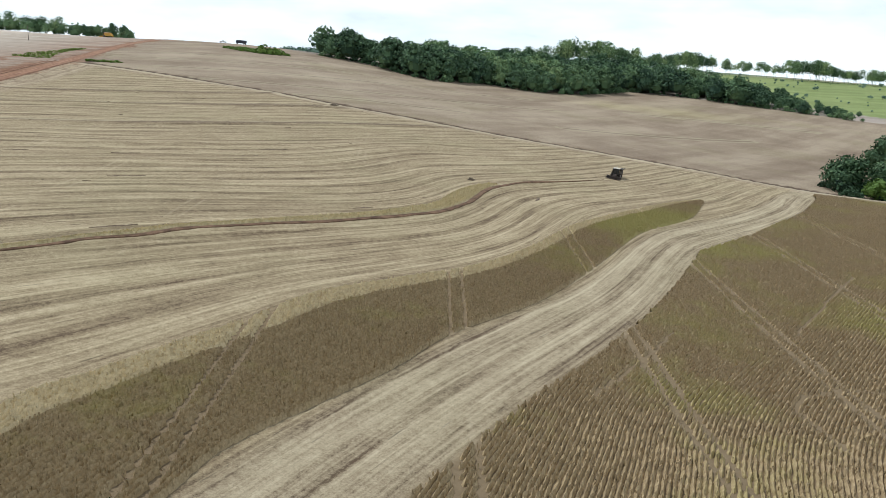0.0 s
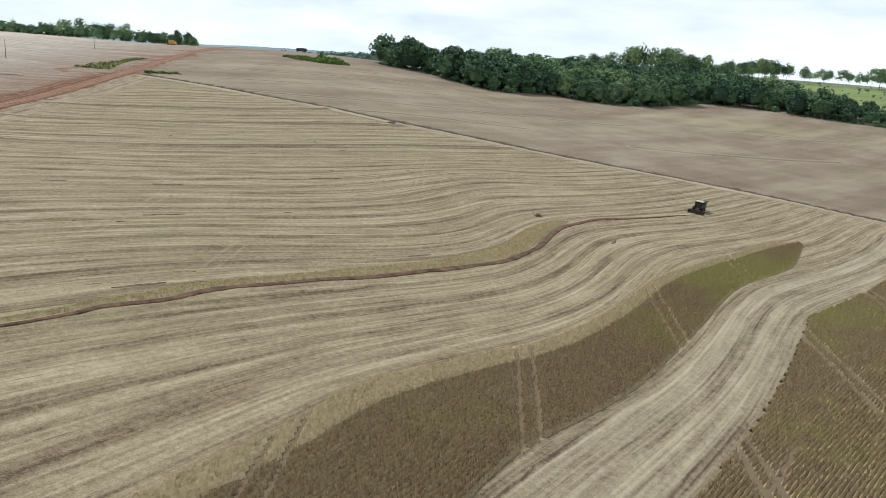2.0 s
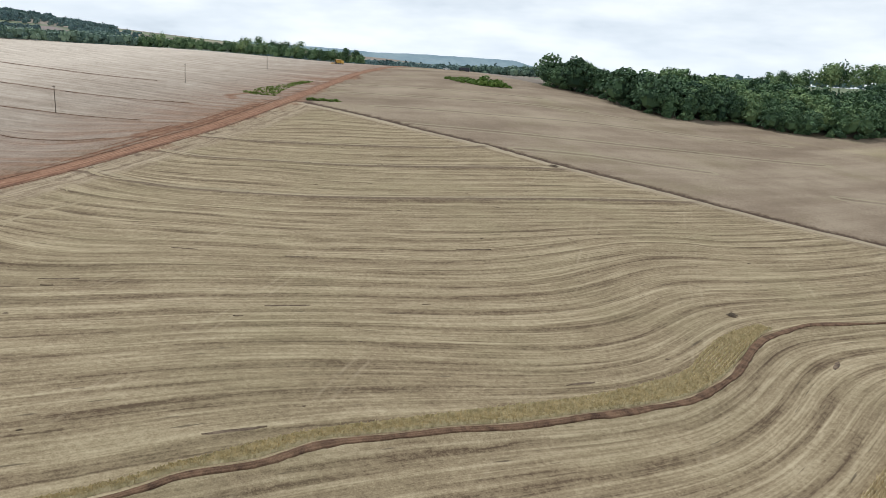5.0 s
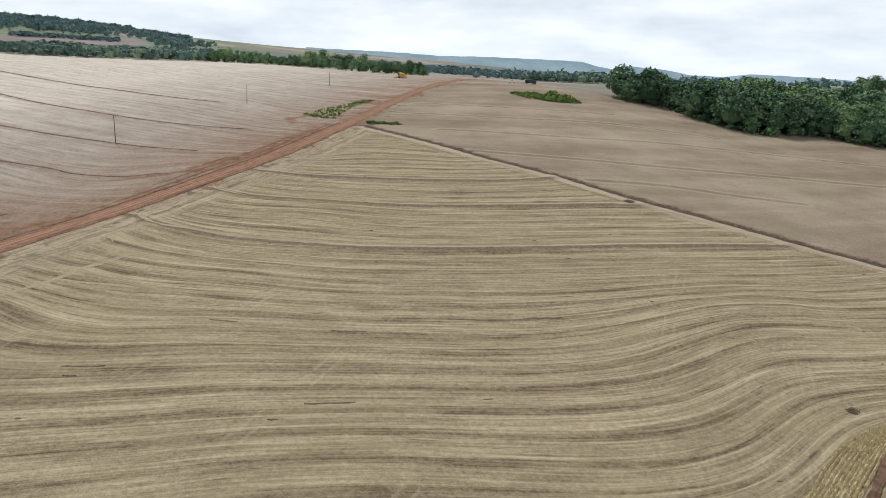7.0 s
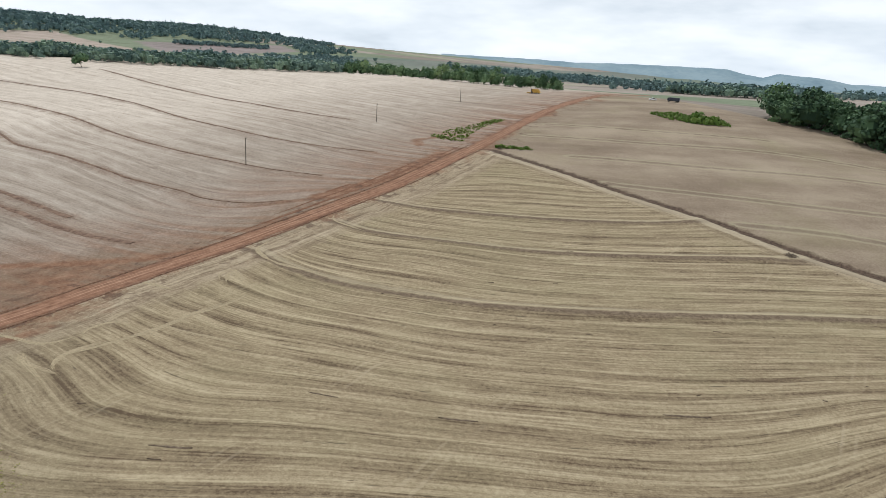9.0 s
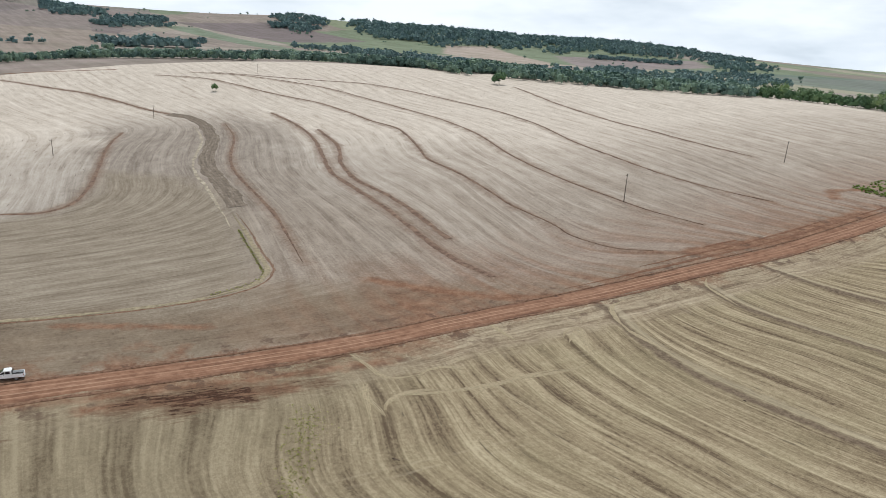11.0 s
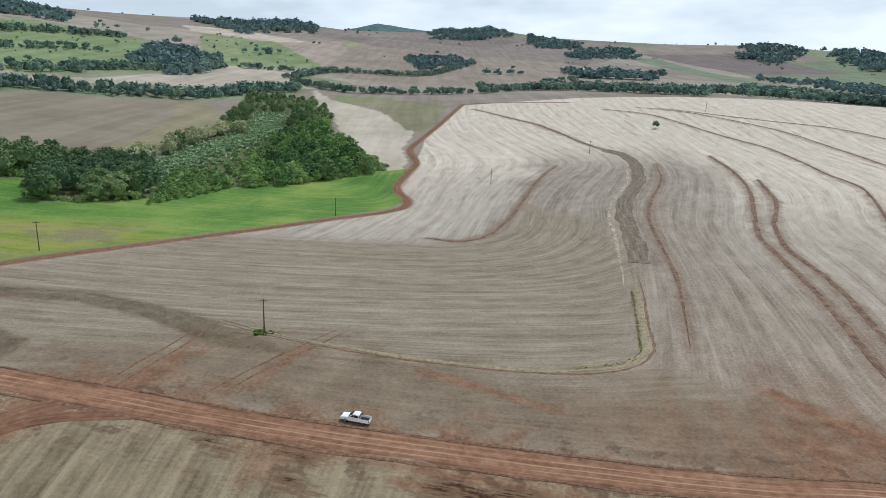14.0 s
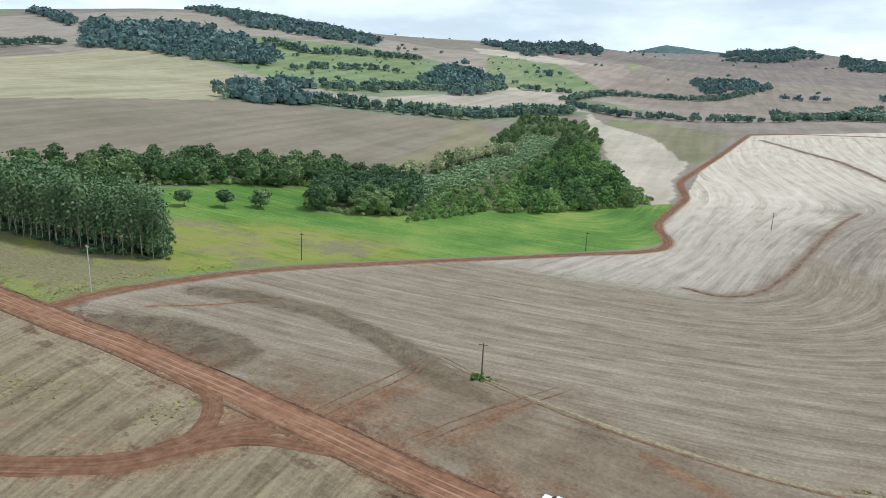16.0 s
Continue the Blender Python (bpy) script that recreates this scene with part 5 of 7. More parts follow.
def crop_rows(name, rows, label, poly=None, stalks=0, tall=0.42, mat=None, trams=True, thick=1.5):
    """Rows of dry plants: ragged ridges with a top that rises and falls."""
    vs, qs, base = [], [], 0
    for row_no, line in enumerate(rows):
        p = line
        if poly is not None:
            keep = inside(p[:, 0], p[:, 1], poly)
            cut = np.flatnonzero(np.diff(keep.astype(int))) + 1
            runs = [r for r in np.split(np.arange(len(p)), cut) if len(r) > 3 and keep[r[0]]]
        else:
            runs = [np.arange(len(p))]
        for r in runs:
            c = p[r]
            d = np.gradient(c, axis=0)
            d /= np.linalg.norm(d, axis=1)[:, None] + 1e-9
            nr = np.c_[-d[:, 1], d[:, 0]]
            n = len(c)
            h = tall + 0.20 * rng.random(n) ** 1.5
            for tram in TRAMS if trams else ():
                q = np.array(tram, float)
                for o in (-1.0, 1.0):
                    h = np.where(line_dist(c[:, 0], c[:, 1], q + (o, 0)) < 0.31, -0.5, h)
            for turn in TURNS:
                h = np.where(line_dist(c[:, 0], c[:, 1], turn) < 0.24, -0.5, h)
            z = surface(c[:, 0], c[:, 1])
            c2 = c + nr * rng.normal(0, 0.03, (n, 1))
            w = (0.17 + 0.10 * rng.random(n))[:, None]
            l, t, rr = c2 - nr * w, c2 + nr * rng.normal(0, 0.05, (n, 1)), c2 + nr * w
            vs.append(np.stack([np.c_[l, z - 0.05 - (h < 0)], np.c_[t, z + h], np.c_[rr, z - 0.05 - (h < 0)]], 1).reshape(-1, 3))
            i = base + np.arange(n - 1) * 3
            qs.append(np.stack([i, i + 3, i + 4, i + 1], -1)), qs.append(np.stack([i + 1, i + 4, i + 5, i + 2], -1))
            base += 3 * n
            if row_no >= stalks:
                continue
            # single dry stalks that stand out of the row
            m = int(thick * n)
            at = rng.random(m) * (n - 1)
            i0 = at.astype(int)
            f = (at - i0)[:, None]
            q = c2[i0] * (1 - f) + c2[i0 + 1] * f + rng.normal(0, 0.10, (m, 2))
            zz, live = z[i0], h[i0] > 0.1
            a = rng.random(m) * 6.283
            side = np.c_[np.cos(a), np.sin(a)] * (0.02 + 0.035 * rng.random((m, 1)))
            tip = q + rng.normal(0, 0.09, (m, 2))
            top = zz + tall + 0.05 + 0.25 * rng.random(m)
            v = np.stack([np.c_[q - side, zz], np.c_[q + side, zz], np.c_[tip + side * 1.6, top], np.c_[tip - side * 1.6, top]], 1)[live]
            vs.append(v.reshape(-1, 3)), qs.append(np.arange(len(v) * 4).reshape(-1, 4) + base)
            base += 4 * len(v)
    ob = big_mesh(name, np.vstack(vs), np.vstack(qs), mat or CROP_MAT)
    return tagged(ob, label, "crop", kind="stuff")


def resample(line, count):
    c = curve(line, 1.0)
    s = np.r_[0, np.cumsum(np.linalg.norm(np.diff(c, axis=0), axis=1))]
    t = np.linspace(0, s[-1], count)
    return np.c_[np.interp(t, s, c[:, 0]), np.interp(t, s, c[:, 1])]


north, south = resample([(-36, 28), *CROP_N], 520), resample([(-24, 15), *CROP_S], 520)
STRAW_EDGE = simple_mat("pale crop edge", (0.40, 0.325, 0.20), (0.63, 0.53, 0.34), 1.6, 0.9)
strip_rows = [north + (south - north) * f for f in np.linspace(0, 1, 34)]
crop_rows("standing_crop", strip_rows[:7], "pale edge of the standing soybean strip", None, 7, 0.45, STRAW_EDGE)
crop_rows("standing_crop", strip_rows[7:], "strip of dry brown soybean plants left standing between stubble", None, 27, 0.5)
BANK_CROP = simple_mat("dry olive bank plants", (0.36, 0.30, 0.16), (0.62, 0.52, 0.32), 1.2, 0.9)
top, foot = resample(BANK_TOP, 520), resample([(x - 0.9, y + 1.1) for x, y in BANK[:15]] + [(17, 175)], 520)
crop_rows("standing_crop", [top + (foot - top) * f for f in np.linspace(0, 1, 10)], "uncut strip of dry olive plants along a terrace bank", None, 10, 0.28, BANK_CROP, False)
comb = resample([(10, 0), (19, 30), (27, 50.5), (30.4, 58.5), (35.6, 67.3), (44.7, 78.9), (58, 94.3), (76, 115), (90, 131), (110, 154), (132, 180), (156, 208)], 380)
crop_rows("standing_crop", [comb + np.array((0.41, -0.25)) * k for k in range(-210, 285)], "wide field of dry brown soybean rows with greener patches", CROP_RIGHT, 330, 0.34, thick=1.1)


# ---- trees and woods ----
def leaf_material(name, dark, light, tip):
    m, nt, b = new_mat(name, 0.75, 0.0, 0.25)
    pos = node(nt, "NewGeometry")
    r1 = pos.outputs["Random Per Island"]
    tone = attr(nt, "tone")
    own = node(nt, "ObjectInfo").outputs["Random"]
    f = math_n(nt, "ADD", math_n(nt, "MULTIPLY", r1, 0.28), math_n(nt, "ADD", math_n(nt, "MULTIPLY", tone, 0.60), math_n(nt, "MULTIPLY", own, 0.18)))
    nt.links.new(ramp_n(nt, f, [(0.12, dark), (0.50, light), (0.92, tip)]), b.inputs["Base Color"])
    return m


WOOD_LEAF = leaf_material("woodland leaves", (0.020, 0.045, 0.020), (0.105, 0.180, 0.066), (0.29, 0.37, 0.160))
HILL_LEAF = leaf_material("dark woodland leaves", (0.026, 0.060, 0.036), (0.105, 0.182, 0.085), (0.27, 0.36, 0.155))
YOUNG_LEAF = leaf_material("fresh young leaves", (0.024, 0.060, 0.022), (0.122, 0.232, 0.064), (0.33, 0.435, 0.135))
LIME_LEAF = leaf_material("lime green shrub leaves", (0.10, 0.17, 0.05), (0.22, 0.33, 0.10), (0.40, 0.50, 0.20))
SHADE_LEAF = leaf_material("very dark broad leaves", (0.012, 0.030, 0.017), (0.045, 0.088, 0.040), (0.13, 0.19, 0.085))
GUM_LEAF = leaf_material("eucalyptus leaves", (0.030, 0.066, 0.036), (0.105, 0.18, 0.082), (0.24, 0.32, 0.155))
# distance haze painted in: bluer and greyer than the near leaves
FAR_LEAF = leaf_material("haze-tinted distant leaves", (0.060, 0.108, 0.098), (0.13, 0.20, 0.158), (0.24, 0.325, 0.215))
SHRUB_LEAF = leaf_material("shrub leaves", (0.055, 0.10, 0.020), (0.11, 0.185, 0.035), (0.22, 0.28, 0.075))
PALE_LEAF = leaf_material("pale flowering leaves", (0.07, 0.12, 0.045), (0.22, 0.275, 0.125), (0.60, 0.585, 0.37))
BARK = simple_mat("bark", (0.09, 0.07, 0.05), (0.20, 0.165, 0.125), 4.0, 0.9, bump=0.4)
GUM_BARK = simple_mat("pale bark", (0.24, 0.21, 0.17), (0.50, 0.47, 0.41), 2.0, 0.85, bump=0.3)



def cube_ball():
    """A ball of 24 four-cornered faces."""
    vs, qs = [], []
    for ax in range(3):
        for s in (-1, 1):
            for i in (-1, 0):
                for j in (-1, 0):
                    q = []
                    for a, c in ((i, j), (i + 1, j), (i + 1, j + 1), (i, j + 1)):
                        v = [0, 0, 0]
                        v[ax], v[(ax + 1) % 3], v[(ax + 2) % 3] = s, a, c
                        q.append(v)
                    if s < 0:
                        q.reverse()
                    qs.append([len(vs) + k for k in range(4)])
                    vs += q
    vs = np.array(vs, float)
    return vs / np.linalg.norm(vs, axis=1)[:, None], np.array(qs)


BALL_V, BALL_Q = cube_ball()
KNOB_V = np.array([(x, y, z) for x in (-1, 1) for y in (-1, 1) for z in (-1, 1)], float) * 0.62
KNOB_Q = np.array([(0, 1, 3, 2), (4, 6, 7, 5), (0, 4, 5, 1), (2, 3, 7, 6), (0, 2, 6, 4), (1, 5, 7, 3)])


def crown_arrays(seed, width, low, top, lobes, leaves, leaf, flat=0.8, core=0.78, knob=True):
    """A crown of lobes: an uneven heart in each and clumps of leaves that stand out from it."""
    r = np.random.default_rng(seed)
    vs, qs, base = [], [], 0
    h = top - low
    for i in range(lobes):
        a = 2 * math.pi * (i / lobes + 0.1 * r.normal())
        up = r.random() if i else 1.0
        rad = width * (0.30 + 0.12 * r.random())
        out = (width * 0.5 - rad * 0.75) * (1.0 if i else 0.2) * math.sqrt(max(0.1, 1 - 0.55 * up**2))
        c = np.array([out * 1.35 * math.cos(a), out * 1.35 * math.sin(a), low + h * (0.25 + 0.5 * up)])
        sc = np.array([rad, rad, max(rad * flat, h * 0.26)])
        bv, bq = (KNOB_V, KNOB_Q) if knob else (BALL_V, BALL_Q)
        b = bv * core * (1 + 0.16 * r.normal(size=(len(bv), 1))) * sc + c
        vs.append(b), qs.append(bq + base)
        base += len(b)
        d = r.normal(size=(leaves, 3))
        d[:, 2] = d[:, 2] * 0.8 + 0.25
        d /= np.linalg.norm(d, axis=1)[:, None]
        p = c + d * sc * (0.80 + 0.34 * r.random((leaves, 1)))
        n = d + r.normal(size=(leaves, 3)) * 0.38
        n /= np.linalg.norm(n, axis=1)[:, None]
        u = np.cross(n, r.normal(size=(leaves, 3)))
        u /= np.linalg.norm(u, axis=1)[:, None]
        w = np.cross(n, u)
        s = leaf * (0.55 + 0.9 * r.random((leaves, 1)))
        u, w = u * s, w * s * 0.75
        bend = n * s * 0.35
        quad = np.stack([p - u - w * 0.4, p + w - bend, p + u + w * 0.3, p - w + bend * 0.5], 1).reshape(-1, 3)
        vs.append(quad), qs.append(np.arange(leaves * 4).reshape(-1, 4) + base)
        base += leaves * 4
    return np.vstack(vs), np.vstack(qs)


def dome_arrays(seed, width, lobes, leaves, leaf):
    """A broad tree one metre high: a trunk-dark hollow below, a dome of leafy lobes above."""
    r = np.random.default_rng(seed)
    vs, qs, base = [], [], 0
    for i in range(lobes):
        up = (i + 0.5) / lobes
        a = 2.4 * i + 0.5 * r.random()
        out = width * 0.5 * math.sqrt(max(0.0, 1 - up**1.7)) * (0.72 + 0.2 * r.random())
        rad = width * (0.13 + 0.09 * r.random())
        c = np.array([out * math.cos(a), out * math.sin(a), 0.30 + 0.58 * up + 0.05 * r.normal()])
        sc = np.array([rad, rad, rad * 0.72])
        b = KNOB_V * 0.5 * (1 + 0.18 * r.normal(size=(len(KNOB_V), 1))) * sc + c
        vs.append(b), qs.append(KNOB_Q + base)
        base += len(b)
        d = r.normal(size=(leaves, 3))
        d[:, 2] = d[:, 2] * 0.7 + 0.45
        d /= np.linalg.norm(d, axis=1)[:, None]
        p = c + d * sc * (0.75 + 0.42 * r.random((leaves, 1)))
        n = d * 0.7 + np.array((0, 0, 0.35)) + r.normal(size=(leaves, 3)) * 0.35
        n /= np.linalg.norm(n, axis=1)[:, None]
        u = np.cross(n, r.normal(size=(leaves, 3)))
        u /= np.linalg.norm(u, axis=1)[:, None]
        s = leaf * (0.5 + 0.9 * r.random((leaves, 1)))
        w = np.cross(n, u) * s * 0.75
        u = u * s
        vs.append(np.stack([p - u - w * 0.4, p + w - n * s * 0.35, p + u + w * 0.3, p - w + n * s * 0.2], 1).reshape(-1, 3))
        qs.append(np.arange(leaves * 4).reshape(-1, 4) + base)
        base += leaves * 4
    core = BALL_V * np.array((width * 0.33, width * 0.33, 0.32)) + np.array((0, 0, 0.42))
    vs.append(core), qs.append(BALL_Q + base)
    return np.vstack(vs), np.vstack(qs)


def airy_crown(seed, width, low, top):
    """A thin plantation crown: many small hanging clumps of leaves with gaps between."""
    r = np.random.default_rng(seed)
    vs, qs, base = [], [], 0
    for i in range(17):
        up = (i + 0.6 * r.random()) / 17
        a = 2.4 * i + r.random()
        out = width * 0.5 * (1 - 0.75 * up**2) * (0.25 + 0.6 * r.random())
        c = np.array([out * math.cos(a), out * math.sin(a), low + (top - low) * (0.06 + 0.9 * up)])
        sc = np.array((0.24, 0.24, 0.30)) * width * (0.7 + 0.6 * r.random())
        k = 22
        p = c + r.normal(size=(k, 3)) * sc * 0.52
        n = r.normal(size=(k, 3)) * 0.6 + (p - c) / sc + np.array((0, 0, 0.5))
        n /= np.linalg.norm(n, axis=1)[:, None]
        u = np.cross(n, r.normal(size=(k, 3)))
        u /= np.linalg.norm(u, axis=1)[:, None]
        s = 0.42 * (0.5 + 0.9 * r.random((k, 1)))
        w = np.cross(n, u) * s * 0.7
        u = u * s
        vs.append(np.stack([p - u - w * 0.4, p + w, p + u + w * 0.3, p - w], 1).reshape(-1, 3))
        qs.append(np.arange(k * 4).reshape(-1, 4) + base)
        base += k * 4
    return np.vstack(vs), np.vstack(qs)


def tuft(seed, blades=9):
    """A low plant of a few upright leaves."""
    r = np.random.default_rng(seed)
    a = r.random(blades) * 6.283
    d = np.c_[np.cos(a), np.sin(a), np.zeros(blades)]
    side = np.c_[-np.sin(a), np.cos(a), np.zeros(blades)] * 0.30
    b = d * 0.35 * r.random((blades, 1))
    t = d * (0.5 + 0.5 * r.random((blades, 1))) + np.array((0, 0, 1)) * (0.5 + 0.5 * r.random((blades, 1)))
    v = np.stack([b - side * 0.5, b + side * 0.5, t + side, t - side], 1).reshape(-1, 3)
    return v, np.arange(blades * 4).reshape(-1, 4)


def tube(pts, radii, sides=6):
    """A tapered limb along points."""
    pts = np.array(pts, float)
    vs, qs = [], []
    for i, (p, r) in enumerate(zip(pts, radii)):
        d = pts[min(i + 1, len(pts) - 1)] - pts[max(i - 1, 0)]
        d /= np.linalg.norm(d)
        a = np.cross(d, (0.3, 1.0, 0.2))
        a /= np.linalg.norm(a)
        b = np.cross(d, a)
        for k in range(sides):
            t = 2 * math.pi * k / sides
            vs.append(p + r * (a * math.cos(t) + b * math.sin(t)))
    for i in range(len(pts) - 1):
        for k in range(sides):
            qs.append((i * sides + k, i * sides + (k + 1) % sides, (i + 1) * sides + (k + 1) % sides, (i + 1) * sides + k))
    return np.array(vs), np.array(qs)


def joined(parts):
    vs, qs, base = [], [], 0
    for v, q in parts:
        vs.append(v), qs.append(q + base)
        base += len(v)
    return np.vstack(vs), np.vstack(qs)


def woods(name, spots, protos, mat, label):
    """Many trees that nobody could count, as one mesh: each spot is x, y, height, tone."""
    vs, qs, ts, base = [], [], [], 0
    spots = np.array(spots, float)
    z = surface(spots[:, 0], spots[:, 1])
    for (x, y, h, tone), gz in zip(spots, z):
        v, q = protos[rng.integers(len(protos))]
        a = rng.random() * 6.283
        ca, sa = math.cos(a), math.sin(a)
        s = h * (0.9 + 0.2 * rng.random())
        vs.append(np.c_[(v[:, 0] * ca - v[:, 1] * sa) * s + x, (v[:, 0] * sa + v[:, 1] * ca) * s + y, v[:, 2] * h + gz - 0.2])
        qs.append(q + base), ts.append(np.full(len(v), tone))
        base += len(v)
    ob = big_mesh(name, np.vstack(vs), np.vstack(qs), mat)
    a = ob.data.attributes.new("tone", "FLOAT", "POINT")
    a.data.foreach_set("value", np.concatenate(ts).astype(np.float32))
    return tagged(ob, label, "woods", kind="stuff")


def fill(poly, gap, h0, h1, tone=(0.2, 0.9), ragged=0.0, share=1.0):
    """Places for trees inside an outline, about gap metres apart."""
    p = np.array(poly, float)
    x0, y0, x1, y1 = *p.min(0), *p.max(0)
    gx, gy = np.meshgrid(np.arange(x0, x1, gap), np.arange(y0, y1, gap))
    x, y = gx.ravel() + rng.uniform(-0.45, 0.45, gx.size) * gap, gy.ravel() + rng.uniform(-0.45, 0.45, gx.size) * gap
    wx = ragged * (np.sin(y / 61 + 1.7 * np.sin(x / 47)) + 0.6 * np.sin(x / 23 + y / 17))
    wy = ragged * (np.sin(x / 53 + 1.3 * np.sin(y / 71)) + 0.6 * np.cos(x / 19 - y / 29))
    k = inside(x + wx, y + wy, poly) & (rng.random(x.size) < share + 0.35 * (share < 1) * np.sin(x / 41 + 2 * np.sin(y / 33)))
    x, y = x[k], y[k]
    # taller groves and lower thickets
    g = 0.5 + 0.5 * np.sin(x / 37 + 1.3 * np.sin(y / 23)) * np.cos(y / 31)
    h = h0 + (h1 - h0) * np.clip(0.55 * g + 0.75 * rng.random(len(x)) ** 1.6, 0, 1.1)
    t = np.clip(tone[0] + (tone[1] - tone[0]) * (0.6 * rng.random(len(x)) ** 1.4 + 0.4 * (0.5 + 0.5 * np.sin(x / 38 + 2 * np.sin(y / 29)))), 0, 1)
    return list(zip(x, y, h, t))


def along(line, width, gap, h0, h1, tone=(0.2, 0.9)):
    c = curve(line, gap) if len(line) > 2 else resample([line[0], ((line[0][0] + line[1][0]) / 2, (line[0][1] + line[1][1]) / 2), line[1]], max(3, int(math.dist(*line) / gap)))
    out = []
    rows = max(1, int(width / gap))
    for p in c:
        for k in range(rows):
            o = rng.normal(size=2) * gap * 0.55
            d = (k - (rows - 1) / 2) * gap
            away = np.array((p[0] + 60, p[1] - 100))
            away = away / np.linalg.norm(away)
            q = p + o + away * (d + width * 0.5)
            if rng.random() < 0.82:
                out.append((q[0], q[1], h0 + (h1 - h0) * rng.random() ** 1.3, tone[0] + (tone[1] - tone[0]) * rng.random()))
    return out


# unit trees, one metre high
RICH = [dome_arrays(s, 0.94, 15, 46, 0.040) for s in (1, 2, 3, 4, 5)]
YOUNG = [dome_arrays(s, 1.04, 10, 26, 0.066) for s in (6, 7, 8, 9)]
MID = [crown_arrays(s, 1.08, 0.02, 1.0, 7, 26, 0.075) for s in (11, 12, 13, 14)]
LOW = [crown_arrays(s, 1.15, 0.0, 1.0, 4, 9, 0.13) for s in (21, 22, 23, 24)]
TINY = [crown_arrays(s, 1.4, 0.0, 0.95, 3, 5, 0.20) for s in (31, 32, 33)]
SLIM = [crown_arrays(s, 0.42, 0.12, 1.0, 7, 34, 0.045, 1.3, 0.5) for s in (61, 62, 63)]
BUSHY = [crown_arrays(s, 1.5, -0.1, 0.95, 5, 34, 0.125, core=0.55) for s in (41, 42, 43)]
TUFT = [tuft(s) for s in (65, 66, 67, 68)]

# the wooded creek past the green field
corridor = [(-345, -98), (-357, -102), (-387, -104), (-423, -109), (-472, -114), (-521, -117), (-576, -128), (-635, -149)]
lobe = [(-388, -74), (-366, -60), (-385, -38), (-448, -2), (-493, -25), (-545, -60), (-600, -84), (-604, -112), (-540, -106), (-465, -96), (-420, -92)]
stand = [(-312, -112), (-336, -96), (-351, -84), (-372, -96), (-395, -112), (-390, -128), (-352, -138), (-326, -130)]


def away_from(spots, line, gap):
    x, y = np.array([s[0] for s in spots]), np.array([s[1] for s in spots])
    return [s for s, d in zip(spots, line_dist(x, y, line)) if d > gap]


def split(spots, poly):
    k = inside(np.array([s[0] for s in spots]), np.array([s[1] for s in spots]), poly)
    return [s for s, i in zip(spots, k) if i], [s for s, i in zip(spots, k) if not i]


creek = away_from(fill(RIP, 9.0, 6.0, 14.5, (0.0, 1.0), 2.0), corridor, 17)
front = [(-322, -70), (-373, -56), (-402, -84), (-402, -102), (-350, -84)]
creek = [(x, y, h * (1.0 if x > -430 else max(0.5, 1.0 + (x + 430) / 200)), t) for x, y, h, t in split(split(split(creek, lobe)[1], stand)[1], front)[1]]
woods("creek_woods", creek, RICH, WOOD_LEAF, "dense green woodland of mixed broadleaf trees along a creek")
low = away_from(fill(lobe, 7.4, 4.0, 10.0, (-0.1, 1.1), 1.0), corridor, 13)
near_bed = line_dist(np.array([s[0] for s in low]), np.array([s[1] for s in low]), corridor)
low = [(x, y, h * min(1.0, max(0.36, d / 48)), t) for (x, y, h, t), d in zip(low, near_bed)] + fill(front, 3.6, 1.4, 3.6, (0.1, 0.9), 1.0)
woods("young_woods", low, YOUNG, YOUNG_LEAF, "low bright green young woodland on the bank of the creek")
slim = fill(stand, 4.2, 7.0, 10.5, (0.2, 0.9), 0.0)
woods("young_gum_stand", slim, SLIM, GUM_LEAF, "stand of slim grey-green young eucalyptus beside the creek")
scrub = [(p[0] + rng.normal() * 7, p[1] + rng.normal() * 7, 1.0 + 1.4 * rng.random(), 0.2 + 0.5 * rng.random()) for p in curve(corridor, 0.8) for k in range(9)]
SCRUB_LEAF = leaf_material("pale green reeds", (0.15, 0.22, 0.12), (0.27, 0.37, 0.20), (0.38, 0.48, 0.28))
woods("creek_scrub", scrub, TUFT, SCRUB_LEAF, "pale grey-green scrub and reeds in the creek bed")
edge_line = RIP[:10]
woods("wood_edge_thicket", along(edge_line, 6, 2.6, 1.0, 3.2, (0.2, 1.0)), BUSHY, LIME_LEAF, "low bright green thicket at the foot of the woods")
flower = [(p[0] + rng.normal() * 3, p[1] + rng.normal() * 3, 7.0 + 4 * rng.random(), 0.45 + 0.65 * rng.random()) for p in curve([(-386, -127), (-409, -127), (-453, -132), (-499, -134), (-532, -132)], 5.5)]
woods("flowering_trees", flower, RICH, PALE_LEAF, "trees with pale cream flowers on the far bank")

# the woodland beyond the brown field
grove = W1 + [(305, 500), (262, 545), (222, 600), (170, 650), (60, 620), (0, 600), (-60, 575), (-95, 560)]
hill = [(x, y, h * (1.0 if x < 205 else max(0.32, 1.0 - (x - 205) / 120)), t) for x, y, h, t in fill(grove, 9.0, 11.0, 23.0, (0.0, 1.0))]
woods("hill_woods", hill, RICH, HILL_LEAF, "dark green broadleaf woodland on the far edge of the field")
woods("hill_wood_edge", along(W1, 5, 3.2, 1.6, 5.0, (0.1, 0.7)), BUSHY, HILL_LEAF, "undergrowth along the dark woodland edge")

